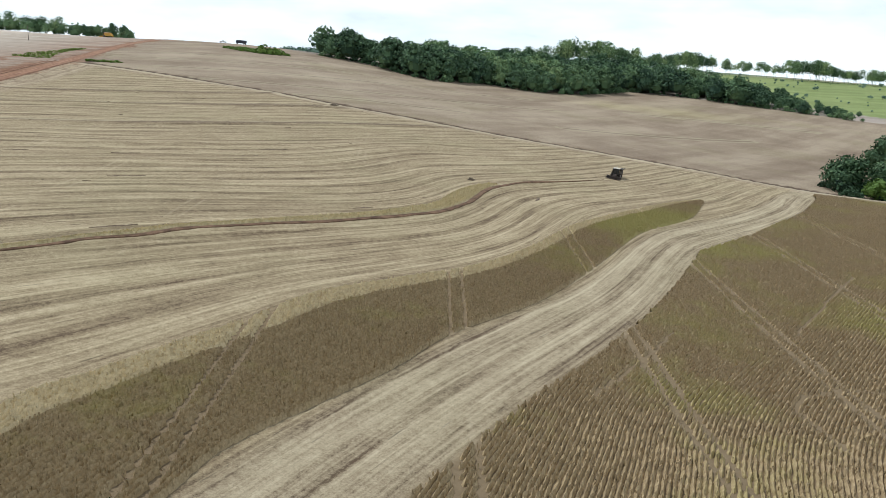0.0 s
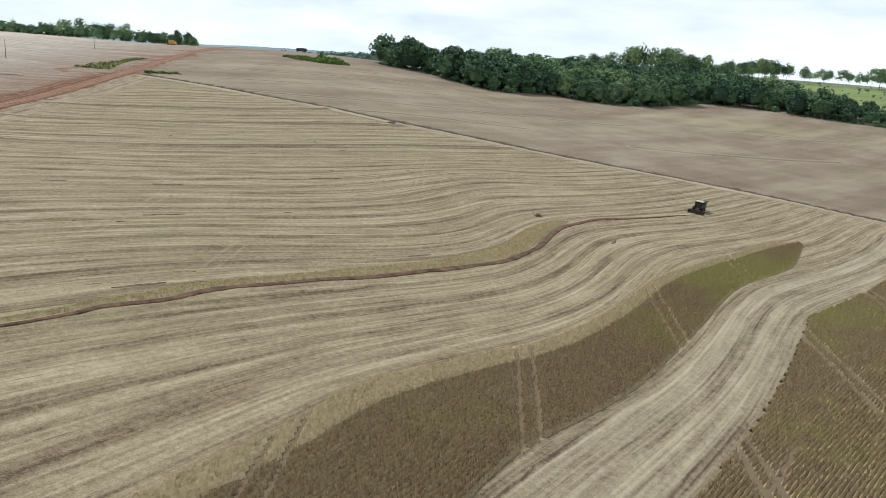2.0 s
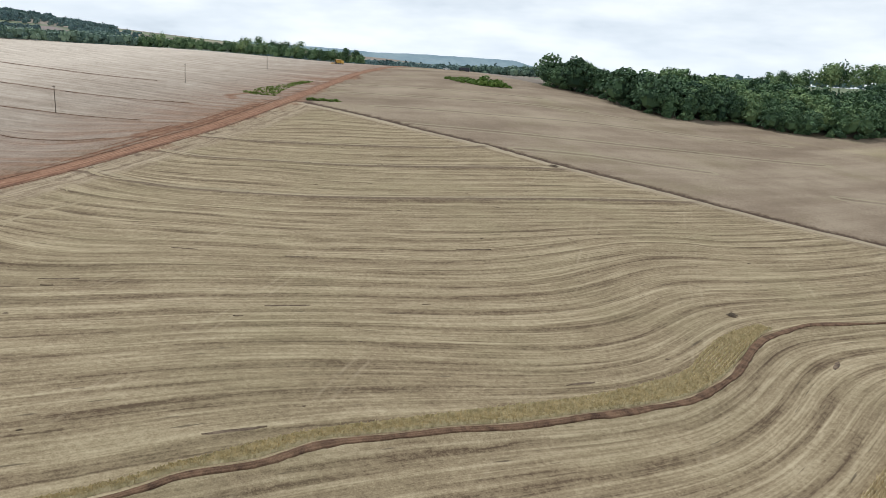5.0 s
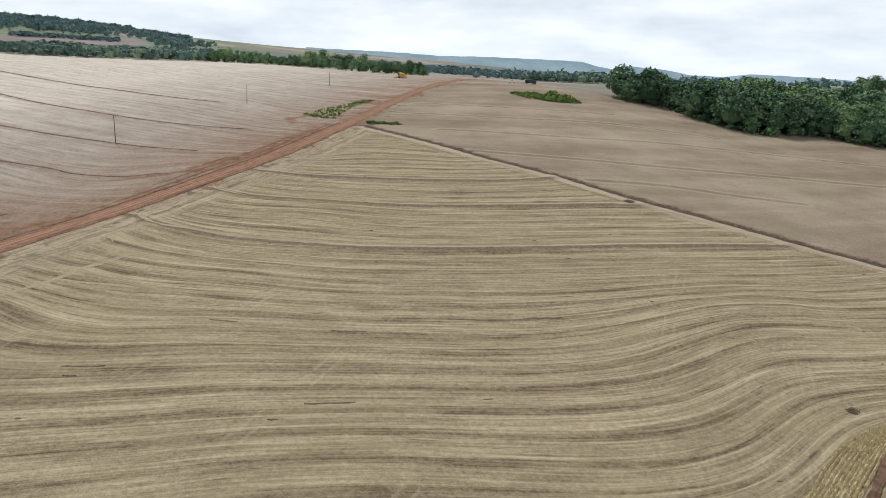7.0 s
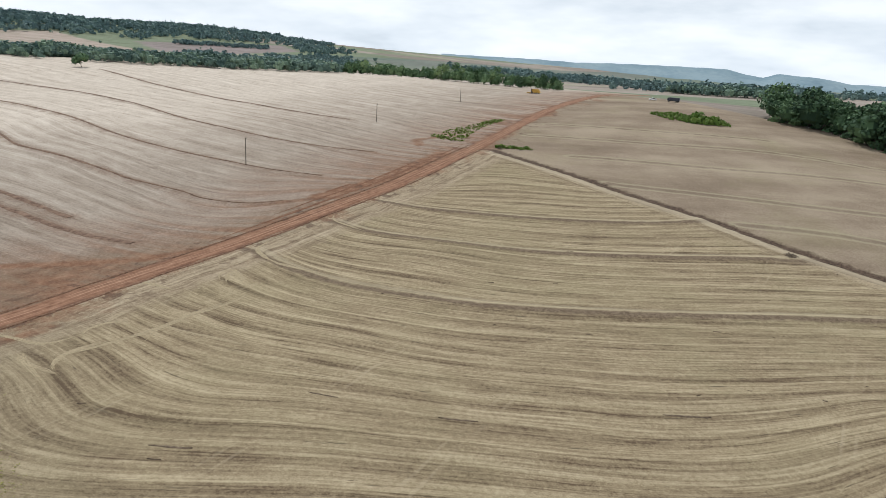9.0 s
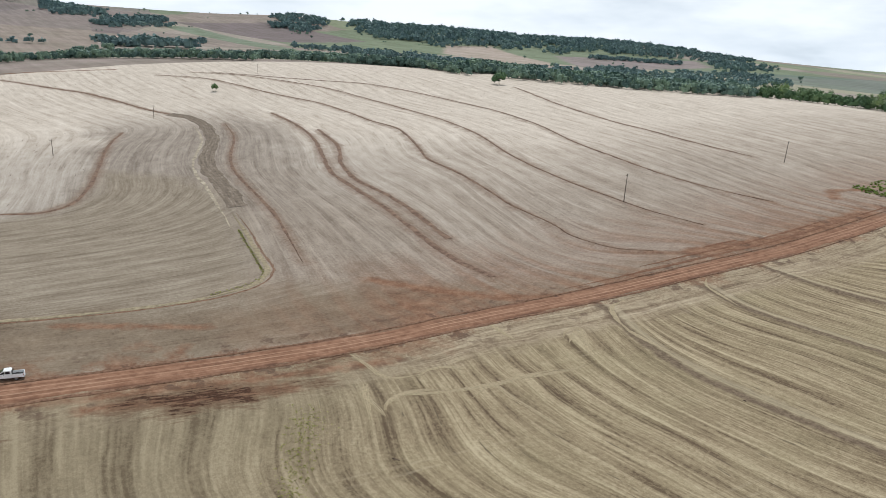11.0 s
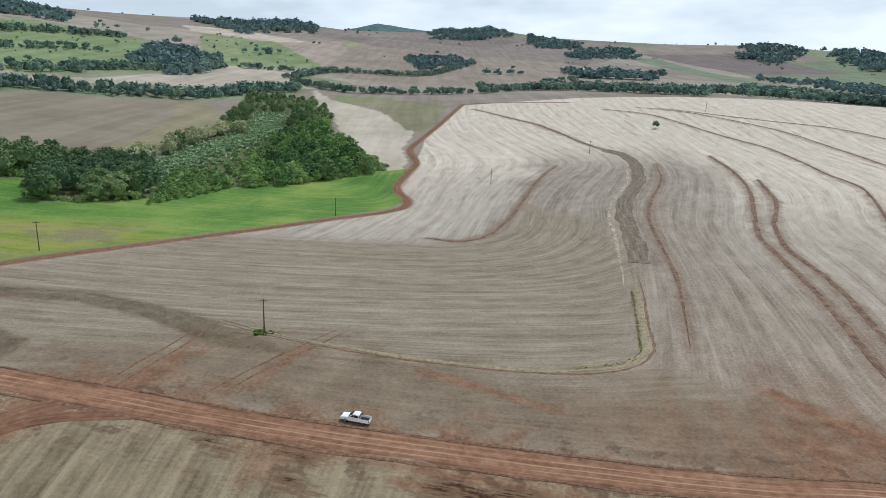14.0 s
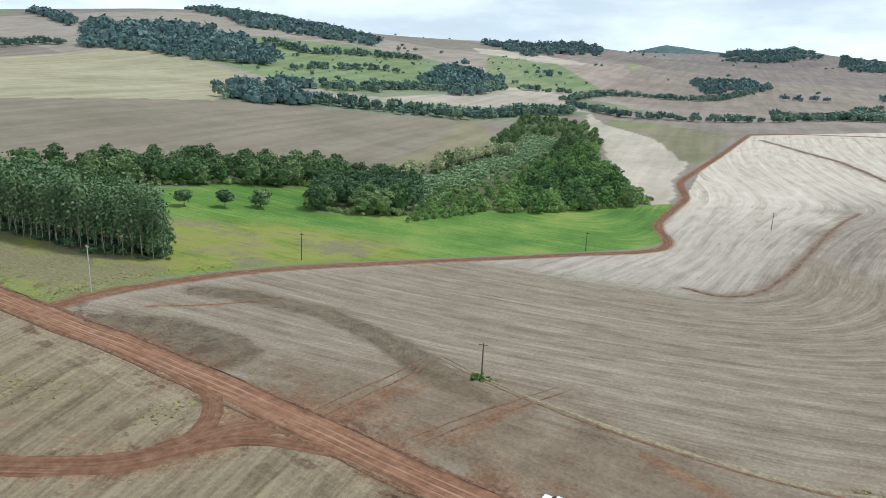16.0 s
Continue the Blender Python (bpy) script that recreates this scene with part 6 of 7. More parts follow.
# far woods, tree lines and forest patches
near_strips, far_strips = [], []
for h, w, line in STRIPS:
    dist = math.dist(line[0], (-60, 100))
    if dist < 1300:
        near_strips += along(line, w * (1.5 if dist < 900 else 1.15), 7.0, h * 0.4, h * 1.15, (0.0, 0.9))
    else:
        far_strips += along(line, w, 13.0 if dist < 2300 else 20.0, h * 0.8, h * 1.25, (0.05, 0.6))
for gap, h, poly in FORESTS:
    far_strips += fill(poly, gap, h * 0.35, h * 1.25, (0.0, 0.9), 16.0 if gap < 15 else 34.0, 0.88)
for gap, h, share, poly in THICKETS:
    (near_strips if gap < 13 else far_strips).extend(fill(poly, gap, h * 0.4, h * 1.2, (0.0, 1.0), 25.0, share))
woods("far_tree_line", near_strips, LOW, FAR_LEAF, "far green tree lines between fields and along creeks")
# stronger distance haze painted into these leaf colours
HAZY_LEAF = leaf_material("haze-tinted forest leaves", (0.085, 0.140, 0.150), (0.125, 0.195, 0.190), (0.18, 0.26, 0.225))
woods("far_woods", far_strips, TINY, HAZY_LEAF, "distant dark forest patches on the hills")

# single bushes and small trees on the pastures
scatter = []
for poly, count in ((PASTURE, 90), (PASTURE2, 36), (PASTURE0, 40), (TIP, 5)):
    p = np.array(poly)
    while count > 0:
        x, y = rng.uniform(p.min(0), p.max(0))
        if inside(np.array([x]), np.array([y]), poly)[0]:
            scatter.append((x, y, 2.0 + 5.0 * rng.random() ** 2, rng.random()))
            count -= 1
for k in range(110):
    x, y = rng.uniform(-3200, -900), rng.uniform(-1300, 1800)
    for j in range(1 + int(5 * rng.random() ** 3)):
        scatter.append((x + rng.normal() * 14, y + rng.normal() * 22, 4 + 7 * rng.random() ** 2, 0.8 * rng.random()))
scatter += fill(PASTURE0, 26, 0.8, 4.0, (0.1, 0.9), 20.0, 0.45)
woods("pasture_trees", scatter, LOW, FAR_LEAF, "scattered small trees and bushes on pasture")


def tree_thing(name, seed, h, width, label, mat, bark, lobes=7, leaves=60, leaf=0.45, low=0.28, stem=0.03, core=0.78, crown=None):
    """A single tree: trunk with limbs, and a crown."""
    root = tagged(new(name), label, "tree")
    r = np.random.default_rng(seed)
    parts = [tube([(0, 0, -0.3), (0.02 * h * r.normal(), 0.02 * h * r.normal(), h * 0.3), (0.03 * h * r.normal(), 0.03 * h * r.normal(), h * 0.8)], [stem * h, stem * h * 0.75, stem * h * 0.3])]
    for k in range(4):
        a = k * 1.6 + r.random()
        parts.append(tube([(0, 0, h * (low + 0.05 * k)), (0.15 * width * math.cos(a), 0.15 * width * math.sin(a), h * (low + 0.15 + 0.05 * k)), (0.32 * width * math.cos(a), 0.32 * width * math.sin(a), h * (low + 0.32 + 0.05 * k))], [stem * h * 0.5, stem * h * 0.35, stem * h * 0.15], 5))
    v, q = joined(parts)
    mesh_ob("trunk", v, q, bark, root)
    v, q = crown_arrays(seed, width, h * low, h, lobes, leaves, leaf, core=core, knob=False) if crown is None else crown(seed, width, h * low, h)
    c = big_mesh("crown", v, q, mat)
    c.parent = root
    a = c.data.attributes.new("tone", "FLOAT", "POINT")
    a.data.foreach_set("value", np.full(len(v), 0.25 + 0.5 * r.random(), np.float32))
    return root


def plant(ob, x, y, turn=0.0, scale=1.0):
    ob.matrix_basis = Matrix.Translation((x, y, ground_z(x, y))) @ Matrix.Rotation(turn, 4, "Z") @ Matrix.Scale(scale, 4)
    return ob


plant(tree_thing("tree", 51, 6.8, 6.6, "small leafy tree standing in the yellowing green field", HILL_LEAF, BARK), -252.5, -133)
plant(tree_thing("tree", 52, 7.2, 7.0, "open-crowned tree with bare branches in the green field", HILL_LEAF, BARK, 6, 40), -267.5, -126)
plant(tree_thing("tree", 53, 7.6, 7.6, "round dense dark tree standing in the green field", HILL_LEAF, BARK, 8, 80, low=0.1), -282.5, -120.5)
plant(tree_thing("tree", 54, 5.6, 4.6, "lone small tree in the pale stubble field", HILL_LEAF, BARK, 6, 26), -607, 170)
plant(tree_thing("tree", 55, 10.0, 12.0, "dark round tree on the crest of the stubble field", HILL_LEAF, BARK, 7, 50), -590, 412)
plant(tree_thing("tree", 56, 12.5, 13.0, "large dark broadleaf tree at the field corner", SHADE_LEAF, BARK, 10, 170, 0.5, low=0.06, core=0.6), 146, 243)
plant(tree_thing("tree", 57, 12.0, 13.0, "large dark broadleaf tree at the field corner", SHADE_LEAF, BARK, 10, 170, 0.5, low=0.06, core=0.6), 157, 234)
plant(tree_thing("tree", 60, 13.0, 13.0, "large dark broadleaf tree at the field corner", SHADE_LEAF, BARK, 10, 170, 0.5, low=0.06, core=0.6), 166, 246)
plant(tree_thing("tree", 58, 17.0, 17.0, "tall dark broadleaf tree behind the field corner", SHADE_LEAF, BARK, 10, 170, 0.6, low=0.08), 206, 312)
plant(tree_thing("tree", 59, 6.5, 8.0, "low leafy tree at the field corner", SHRUB_LEAF, BARK, 7, 80, 0.4, low=0.03), 148, 226)

# eucalyptus plantation: rows of slim pale trunks
gum = [plant(tree_thing("eucalyptus_tree", 70 + k, h, 6.6, "slim plantation eucalyptus with pale trunk and high narrow crown", GUM_LEAF, GUM_BARK, low=0.30, stem=0.0062, crown=airy_crown), 0, 0) for k, h in enumerate((19.0, 21.0, 20.0, 18.0, 20.5))]
front = curve([(-166, -150), *PLANT], 2.6)
spots = []
for k in range(9):
    for p in front:
        spots.append((p[0] - 1.5 * k - 0.7 * rng.random() + 0.4, p[1] - 2.9 * k - rng.random() * 0.9))
spots = [s for s in spots if s[1] > -190][:270]
for i, (x, y) in enumerate(spots):
    m = Matrix.Translation((x, y, ground_z(x, y))) @ Matrix.Rotation(rng.random() * 6.28, 4, "Z") @ Matrix.Scale(0.70 + 0.42 * rng.random(), 4)
    if i < 5:
        ob = gum[i]
        ob.matrix_basis = m
    else:
        ob = copy_thing(gum[i % 5], Matrix.Identity(4))
        ob.matrix_basis = m
    tagged(ob, group="eucalyptus plantation")

under = [(x - 0.8 + rng.normal() * 1.2, y + 0.5 + rng.normal() * 1.4, 0.8 + 2.2 * rng.random() ** 2, 0.5 * rng.random()) for x, y in spots]
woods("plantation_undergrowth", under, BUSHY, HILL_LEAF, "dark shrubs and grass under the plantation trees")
skirt = [(-193.5 + rng.normal() * 2.2, -67.5 - 9 * rng.random() + rng.normal() * 1.5, 7 + 5 * rng.random(), 0.3 + 0.5 * rng.random()) for k in range(14)]
woods("plantation_edge", skirt, SLIM, GUM_LEAF, "leafy low eucalyptus at the end of the plantation")

# tall eucalyptus rows on the skyline
TALL = [joined([crown_arrays(k, 0.50, 0.26, 1.0, 12, 20, 0.034, 0.7, 0.30), tube([(0, 0, -0.02), (0.01, 0, 0.4), (0.02, 0.01, 0.9)], [0.011, 0.008, 0.003], 4)]) for k in (81, 82, 83, 84)]
row = [p for k in range(2) for p in curve([(90, 790 + 14 * k), (180, 820), (290, 850), (390, 850), (500, 830), (640, 800)], 3.8)]
row2 = [p for k in range(2) for p in curve([(-514, 660 + 12 * k), (-430, 652), (-360, 647), (-300, 642), (-265, 645)], 7.0)]
tall = [(x + rng.normal() * 4, y + rng.normal() * 8, (34 if 80 < x < 230 else 24) * (0.72 if x < 0 else 1.0) * (0.62 + 0.3 * rng.random() + 0.14 * math.sin(x / 21)), rng.random()) for x, y in [*row, *row2] if rng.random() < 0.75 + 0.3 * math.sin(x / 33)]
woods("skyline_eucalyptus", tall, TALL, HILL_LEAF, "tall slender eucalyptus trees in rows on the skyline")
woods("roadside_grove", along([(-510, 640), (-430, 632), (-350, 628), (-270, 632)], 18, 6.5, 7, 11, (0.2, 0.8)), MID, GUM_LEAF, "grey-green trees and undergrowth behind the crest")

# weeds of the yellowing ground, and the rough dark strips of unharvested plants
WEED_LEAF = leaf_material("yellowing weed leaves", (0.17, 0.145, 0.075), (0.27, 0.275, 0.075), (0.42, 0.42, 0.11))
waste = [(-157, -84), (-160, -67), (-188, -60), (-224, -100), (-250, -78), (-232, -40), (-182, -48), (-160, -49.5), (-147, -48.5), (-141, -50), (-139, -80)]
woods("yellow_weeds", fill(waste, 0.72, 0.10, 0.32, (0.0, 1.0), 1.0, 0.6), TUFT, WEED_LEAF, "patchy yellow and brown weeds on waste ground by the plantation")
DRY_LEAF = leaf_material("dead brown stalks", (0.085, 0.066, 0.048), (0.155, 0.122, 0.088), (0.26, 0.23, 0.14))


def bent_rows(poly, gap):
    """Rows that follow the bend of a long outline."""
    p = np.array(poly, float)
    mid = p.mean(0)
    ax = np.linalg.svd(p - mid)[2][0]
    ay = np.array((-ax[1], ax[0]))
    u, v = (p - mid) @ ax, (p - mid) @ ay
    fit = np.polyfit(u, v, 2)
    us = np.arange(u.min(), u.max(), 0.26)
    spots = []
    for o in np.arange(-14, 14, gap):
        q = mid + us[:, None] * ax + (np.polyval(fit, us) + o)[:, None] * ay
        k = inside(q[:, 0], q[:, 1], poly)
        spots += [(x + rng.normal() * 0.08, y + rng.normal() * 0.08, 0.13 + 0.16 * rng.random(), rng.random()) for x, y in q[k]]
    return spots


woods("uncut_strip", bent_rows(DARK1, 0.75), TUFT, DRY_LEAF, "patch of dead brown plants left standing by the road")
woods("uncut_strip", bent_rows(DARK2, 0.75), TUFT, DRY_LEAF, "long curved strip of dead brown plants in the stubble")
green_lobes = fill([(-133.9, 7.5), (-141.2, 6.8), (-147.2, 8.4), (-142.6, 12.5), (-137.0, 10.8)], 0.6, 0.12, 0.35, (0.3, 1.0), 0.4, 0.6) + fill([(-128.6, -25.3), (-130.4, -17.2), (-135.5, -6.2), (-128.9, -7.2), (-121.5, -11.0)], 0.9, 0.12, 0.35, (0.0, 0.8), 0.5, 0.6)
woods("field_corner_weeds", green_lobes, TUFT, WEED_LEAF, "patches of yellow-green weeds where two dirt roads meet")

# roadside weeds and the bush with a palm
grass = fill([(-190, 348), (-183, 350), (-190, 386), (-197, 424), (-207, 424), (-206, 385), (-203, 352)], 1.0, 0.25, 1.0, (0.5, 1.2), 4.0, 0.48)
strip = [(p[0] + rng.normal() * 1.6, p[1] + rng.normal() * 1.6, 0.12 + 0.2 * rng.random(), 0.3 + 0.7 * rng.random()) for p in curve([(-134, 119), (-126, 116), (-118, 113), (-106, 109.5), (-96, 107)], 0.25) for k in range(11)]
woods("volunteer_weeds", strip, TUFT, WEED_LEAF, "strip of small green weeds sprouting in the stubble")
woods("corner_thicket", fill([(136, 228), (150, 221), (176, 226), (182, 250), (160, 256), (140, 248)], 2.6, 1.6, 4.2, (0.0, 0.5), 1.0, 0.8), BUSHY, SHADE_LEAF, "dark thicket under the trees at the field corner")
woods("roadside_weeds", grass + along([(-166, 345), (-158, 347), (-152, 349)], 4, 0.8, 0.5, 1.4, (0.1, 0.8)), TUFT, SHRUB_LEAF, "tall green weeds on the banks beside the dirt road")
mound = fill([(-142, 488), (-128, 476), (-112, 474), (-101, 482), (-106, 492), (-132, 500)], 2.8, 1.2, 4.2, (0.0, 0.8), 1.5, 0.85)
turf = fill([(-144, 489), (-128, 474), (-112, 472), (-98, 481), (-104, 494), (-132, 502)], 1.3, 0.6, 1.6, (0.0, 0.8), 2.0, 0.9)
woods("weed_mound", turf + [m for m in mound if m[0] > -122], TINY, SHRUB_LEAF, "bright green bushes on a mound in the brown field")


def palm(x, y, h):
    root = tagged(new("palm_tree"), "small palm with drooping fronds among green bushes", "palm")
    v, q = tube([(0, 0, -0.2), (0.1, 0, h * 0.5), (0.05, 0.1, h)], [0.22, 0.17, 0.14])
    mesh_ob("trunk", v, q, BARK, root)
    for k in range(14):
        a, lift = k * 2.4, 0.9 * rng.random()
        pts = [(0.05 + math.cos(a) * s * 2.4, 0.1 + math.sin(a) * s * 2.4, h + lift * s * 2.2 - 2.3 * s * s) for s in np.linspace(0, 1, 6)]
        vs, qs = [], []
        for i, p in enumerate(pts):
            w = 0.42 * math.sin(math.pi * min(1, 0.15 + i / 5.5))
            vs += [(p[0] - math.sin(a) * w, p[1] + math.cos(a) * w, p[2] - 0.12), p, (p[0] + math.sin(a) * w, p[1] - math.cos(a) * w, p[2] - 0.12)]
        for i in range(5):
            qs += [(i * 3, i * 3 + 1, i * 3 + 4, i * 3 + 3), (i * 3 + 1, i * 3 + 2, i * 3 + 5, i * 3 + 4)]
        mesh_ob("frond", vs, qs, SHRUB_LEAF, root)
    return plant(root, x, y)


palm(-114, 483, 5.5)

# ---- vehicles, poles and small things ----
def part(name, bm, material, parent, label=""):
    me = bpy.data.meshes.new(name)
    bm.to_mesh(me)
    bm.free()
    me.materials.append(material)
    ob = new(name, me)
    ob.parent = parent
    return tagged(ob, label)


def box(x0, y0, z0, x1, y1, z1, bevel=0.04, taper=0.0):
    """A bevelled block; taper draws its top in."""
    bm = bmesh.new()
    bmesh.ops.create_cube(bm, size=1.0)
    for v in bm.verts:
        k = 1 - taper if v.co.z > 0 else 1.0
        v.co = Vector(((x0 + x1) / 2 + v.co.x * (x1 - x0) * k, (y0 + y1) / 2 + v.co.y * (y1 - y0) * k, z0 if v.co.z < 0 else z1))
    if bevel:
        bmesh.ops.bevel(bm, geom=list(bm.edges), offset=bevel, segments=2, affect="EDGES", clamp_overlap=True)
    return bm


def slab(outline, y0, y1, bevel=0.04):
    """A side outline (x, z) drawn out across y."""
    bm = bmesh.new()
    f = bm.faces.new([bm.verts.new((x, y0, z)) for x, z in outline])
    r = bmesh.ops.extrude_face_region(bm, geom=[f])
    for v in r["geom"]:
        if isinstance(v, bmesh.types.BMVert):
            v.co.y = y1
    bmesh.ops.recalc_face_normals(bm, faces=list(bm.faces))
    if bevel:
        bmesh.ops.bevel(bm, geom=list(bm.edges), offset=bevel, segments=2, affect="EDGES", clamp_overlap=True)
    return bm


def disc(x, y, z, r, w, axis="Y", seg=20, bevel=0.04):
    bm = bmesh.new()
    bmesh.ops.create_cone(bm, cap_ends=True, segments=seg, radius1=r, radius2=r, depth=w)
    m = Matrix.Rotation(math.pi / 2, 4, "X") if axis == "Y" else Matrix.Rotation(math.pi / 2, 4, "Y") if axis == "X" else Matrix.Identity(4)
    if bevel:
        bmesh.ops.bevel(bm, geom=[e for e in bm.edges if len(e.link_faces) == 2 and any(len(f.verts) > 4 for f in e.link_faces)], offset=bevel, segments=2, affect="EDGES", clamp_overlap=True)
    bmesh.ops.transform(bm, matrix=Matrix.Translation((x, y, z)) @ m, verts=list(bm.verts))
    return bm


def rod(points, radii, sides=8):
    v, q = tube(points, radii, sides)
    bm = bmesh.new()
    vs = [bm.verts.new(tuple(p)) for p in v]
    for f in q:
        bm.faces.new([vs[i] for i in f])
    bm.faces.new(vs[:sides][::-1])
    bm.faces.new(vs[-sides:])
    bmesh.ops.recalc_face_normals(bm, faces=list(bm.faces))
    return bm


WHITE = simple_mat("dusty white paint", (0.76, 0.76, 0.75), (0.90, 0.90, 0.90), 1.5, 0.3, 0.0, 0.5)
GLASS_DARK = simple_mat("tinted glass", (0.012, 0.014, 0.016), (0.03, 0.034, 0.038), 1.0, 0.08, 0.0, 0.6)
RUBBER = simple_mat("dusty tyre rubber", (0.018, 0.016, 0.014), (0.055, 0.042, 0.034), 6.0, 0.9)
METAL = simple_mat("dull steel", (0.22, 0.22, 0.22), (0.42, 0.41, 0.40), 4.0, 0.45, 0.8)
BLACK = simple_mat("black plastic", (0.015, 0.015, 0.015), (0.04, 0.038, 0.036), 5.0, 0.7)
LAMP_RED = simple_mat("red lamp lens", (0.30, 0.02, 0.02), (0.42, 0.03, 0.03), 3.0, 0.25, 0.0, 0.5)
LAMP_CLEAR = simple_mat("clear lamp lens", (0.55, 0.56, 0.56), (0.75, 0.76, 0.76), 3.0, 0.15, 0.0, 0.6)
CREAM = simple_mat("dusty cream sheet metal", (0.42, 0.38, 0.32), (0.66, 0.61, 0.53), 2.0, 0.6)
RUST = simple_mat("dusty dark machine paint", (0.015, 0.012, 0.011), (0.055, 0.038, 0.03), 1.6, 0.7)
GREY_DUST = simple_mat("dusty grey sheet metal", (0.02, 0.018, 0.017), (0.075, 0.066, 0.058), 1.6, 0.65)
YELLOW = simple_mat("yellow machine paint", (0.42, 0.24, 0.045), (0.66, 0.40, 0.08), 1.5, 0.5)
TARP = simple_mat("dark truck body", (0.03, 0.035, 0.05), (0.075, 0.08, 0.10), 1.5, 0.6)
POLE_WOOD = simple_mat("weathered pole wood", (0.06, 0.048, 0.038), (0.17, 0.14, 0.11), 3.0, 0.9, bump=0.3)
CONCRETE = simple_mat("pale concrete", (0.42, 0.41, 0.38), (0.62, 0.60, 0.56), 2.0, 0.9, bump=0.2)
CERAMIC = simple_mat("glazed insulator", (0.30, 0.27, 0.24), (0.48, 0.45, 0.42), 4.0, 0.3)
CLOD = simple_mat("dry brown clods", (0.07, 0.048, 0.034), (0.22, 0.165, 0.115), 1.5, 0.95, bump=0.5)
STRAW_HEAP = simple_mat("heaped straw", (0.26, 0.21, 0.13), (0.50, 0.43, 0.29), 2.0, 0.95, bump=0.5)


def wheel(root, x, y, r, w, out):
    t = part("wheel", disc(x, y, r, r, w, bevel=0.05), RUBBER, root)
    part("rim", disc(x, y + out * (w / 2 + 0.005), r, r * 0.6, 0.03, bevel=0.01), METAL, t, "dull metal wheel rim")
    part("hub", disc(x, y + out * (w / 2 + 0.03), r, r * 0.18, 0.04, bevel=0.01), BLACK, t)


def pickup(name, label):
    """A double-cab pickup; it faces +x."""
    root = tagged(new(name), label, "pickup")
    part("lower_body", slab([(2.62, 0.52), (2.66, 0.80), (2.50, 1.04), (1.25, 1.14), (-0.75, 1.16), (-0.75, 0.45), (2.3, 0.42)], -0.90, 0.90, 0.07), WHITE, root)
    part("cab", slab([(1.22, 1.13), (0.38, 1.74), (-0.45, 1.80), (-0.74, 1.72), (-0.78, 1.13)], -0.80, 0.80, 0.07), WHITE, root)
    part("windscreen", slab([(1.20, 1.19), (0.44, 1.74), (0.47, 1.76), (1.24, 1.20)], -0.68, 0.68, 0.0), GLASS_DARK, root, "dark tinted windscreen")
    part("rear_window", slab([(-0.79, 1.22), (-0.775, 1.66), (-0.80, 1.66), (-0.815, 1.22)], -0.62, 0.62, 0.0), GLASS_DARK, root, "dark tinted rear window")
    for s in (-1, 1):
        y0, y1 = sorted((s * 0.795, s * 0.815))
        part("side_window", slab([(0.98, 1.20), (0.42, 1.62), (0.22, 1.64), (0.22, 1.20)], y0, y1, 0.0), GLASS_DARK, root, "dark tinted side window")
        part("side_window", slab([(0.14, 1.20), (0.14, 1.65), (-0.50, 1.66), (-0.62, 1.20)], y0, y1, 0.0), GLASS_DARK, root, "dark tinted side window")
        part("bed_side", box(-2.58, s * 0.90 - 0.05, 0.55, -0.76, s * 0.90 + 0.05, 1.16, 0.03), WHITE, root)
        part("mirror", box(0.92, s * 1.0 - 0.10, 1.16, 1.06, s * 1.0 + 0.10, 1.34, 0.03), BLACK, root)
        part("headlight", box(2.44, s * 0.68 - 0.17, 0.82, 2.62, s * 0.68 + 0.17, 0.98, 0.03), LAMP_CLEAR, root, "clear headlight")
        part("tail_light", box(-2.62, s * 0.86 - 0.06, 0.78, -2.54, s * 0.86 + 0.06, 1.12, 0.02), LAMP_RED, root, "red tail light")
        part("door_handle", box(0.30, s * 0.915 - 0.02, 1.02, 0.48, s * 0.915 + 0.02, 1.06, 0.01), BLACK, root)
        wheel(root, 1.70, s * 0.80, 0.39, 0.26, s)
        wheel(root, -1.50, s * 0.80, 0.39, 0.26, s)
    part("bed_floor", box(-2.55, -0.86, 0.62, -0.76, 0.86, 0.70, 0.02), BLACK, root, "dark bed liner")
    part("tailgate", box(-2.62, -0.86, 0.58, -2.54, 0.86, 1.14, 0.03), WHITE, root)
    part("front_bumper", box(2.52, -0.88, 0.42, 2.74, 0.88, 0.70, 0.06), WHITE, root)
    part("rear_bumper", box(-2.74, -0.86, 0.42, -2.56, 0.86, 0.58, 0.04), METAL, root)
    part("grille", box(2.55, -0.48, 0.72, 2.68, 0.48, 0.98, 0.03), BLACK, root)
    part("roll_bar", rod([(-0.92, -0.78, 1.16), (-0.95, -0.72, 1.62), (-0.95, 0.72, 1.62), (-0.92, 0.78, 1.16)], [0.035] * 4), BLACK, root)
    return root


def place(ob, x, y, heading, lift=0.0):
    """Stands a thing on the ground, turned to the heading (degrees from +x) and laid to the slope."""
    h = radians(heading)
    e = 1.5
    gx = (ground_z(x + e, y) - ground_z(x - e, y)) / (2 * e)
    gy = (ground_z(x, y + e) - ground_z(x, y - e)) / (2 * e)
    up = Vector((-gx, -gy, 1)).normalized()
    fwd = Vector((math.cos(h), math.sin(h), 0))
    fwd = (fwd - up * fwd.dot(up)).normalized()
    side = up.cross(fwd)
    m = Matrix((fwd, side, up)).transposed().to_4x4()
    ob.matrix_basis = Matrix.Translation((x, y, ground_z(x, y) + lift)) @ m
    return ob


place(pickup("pickup_truck", "white double-cab pickup parked beside the red dirt road"), -160.2, 73.6, 268, 0.02)
place(pickup("pickup_truck", "small white vehicle parked on the distant crest"), -166, 566, 200, 0.02)


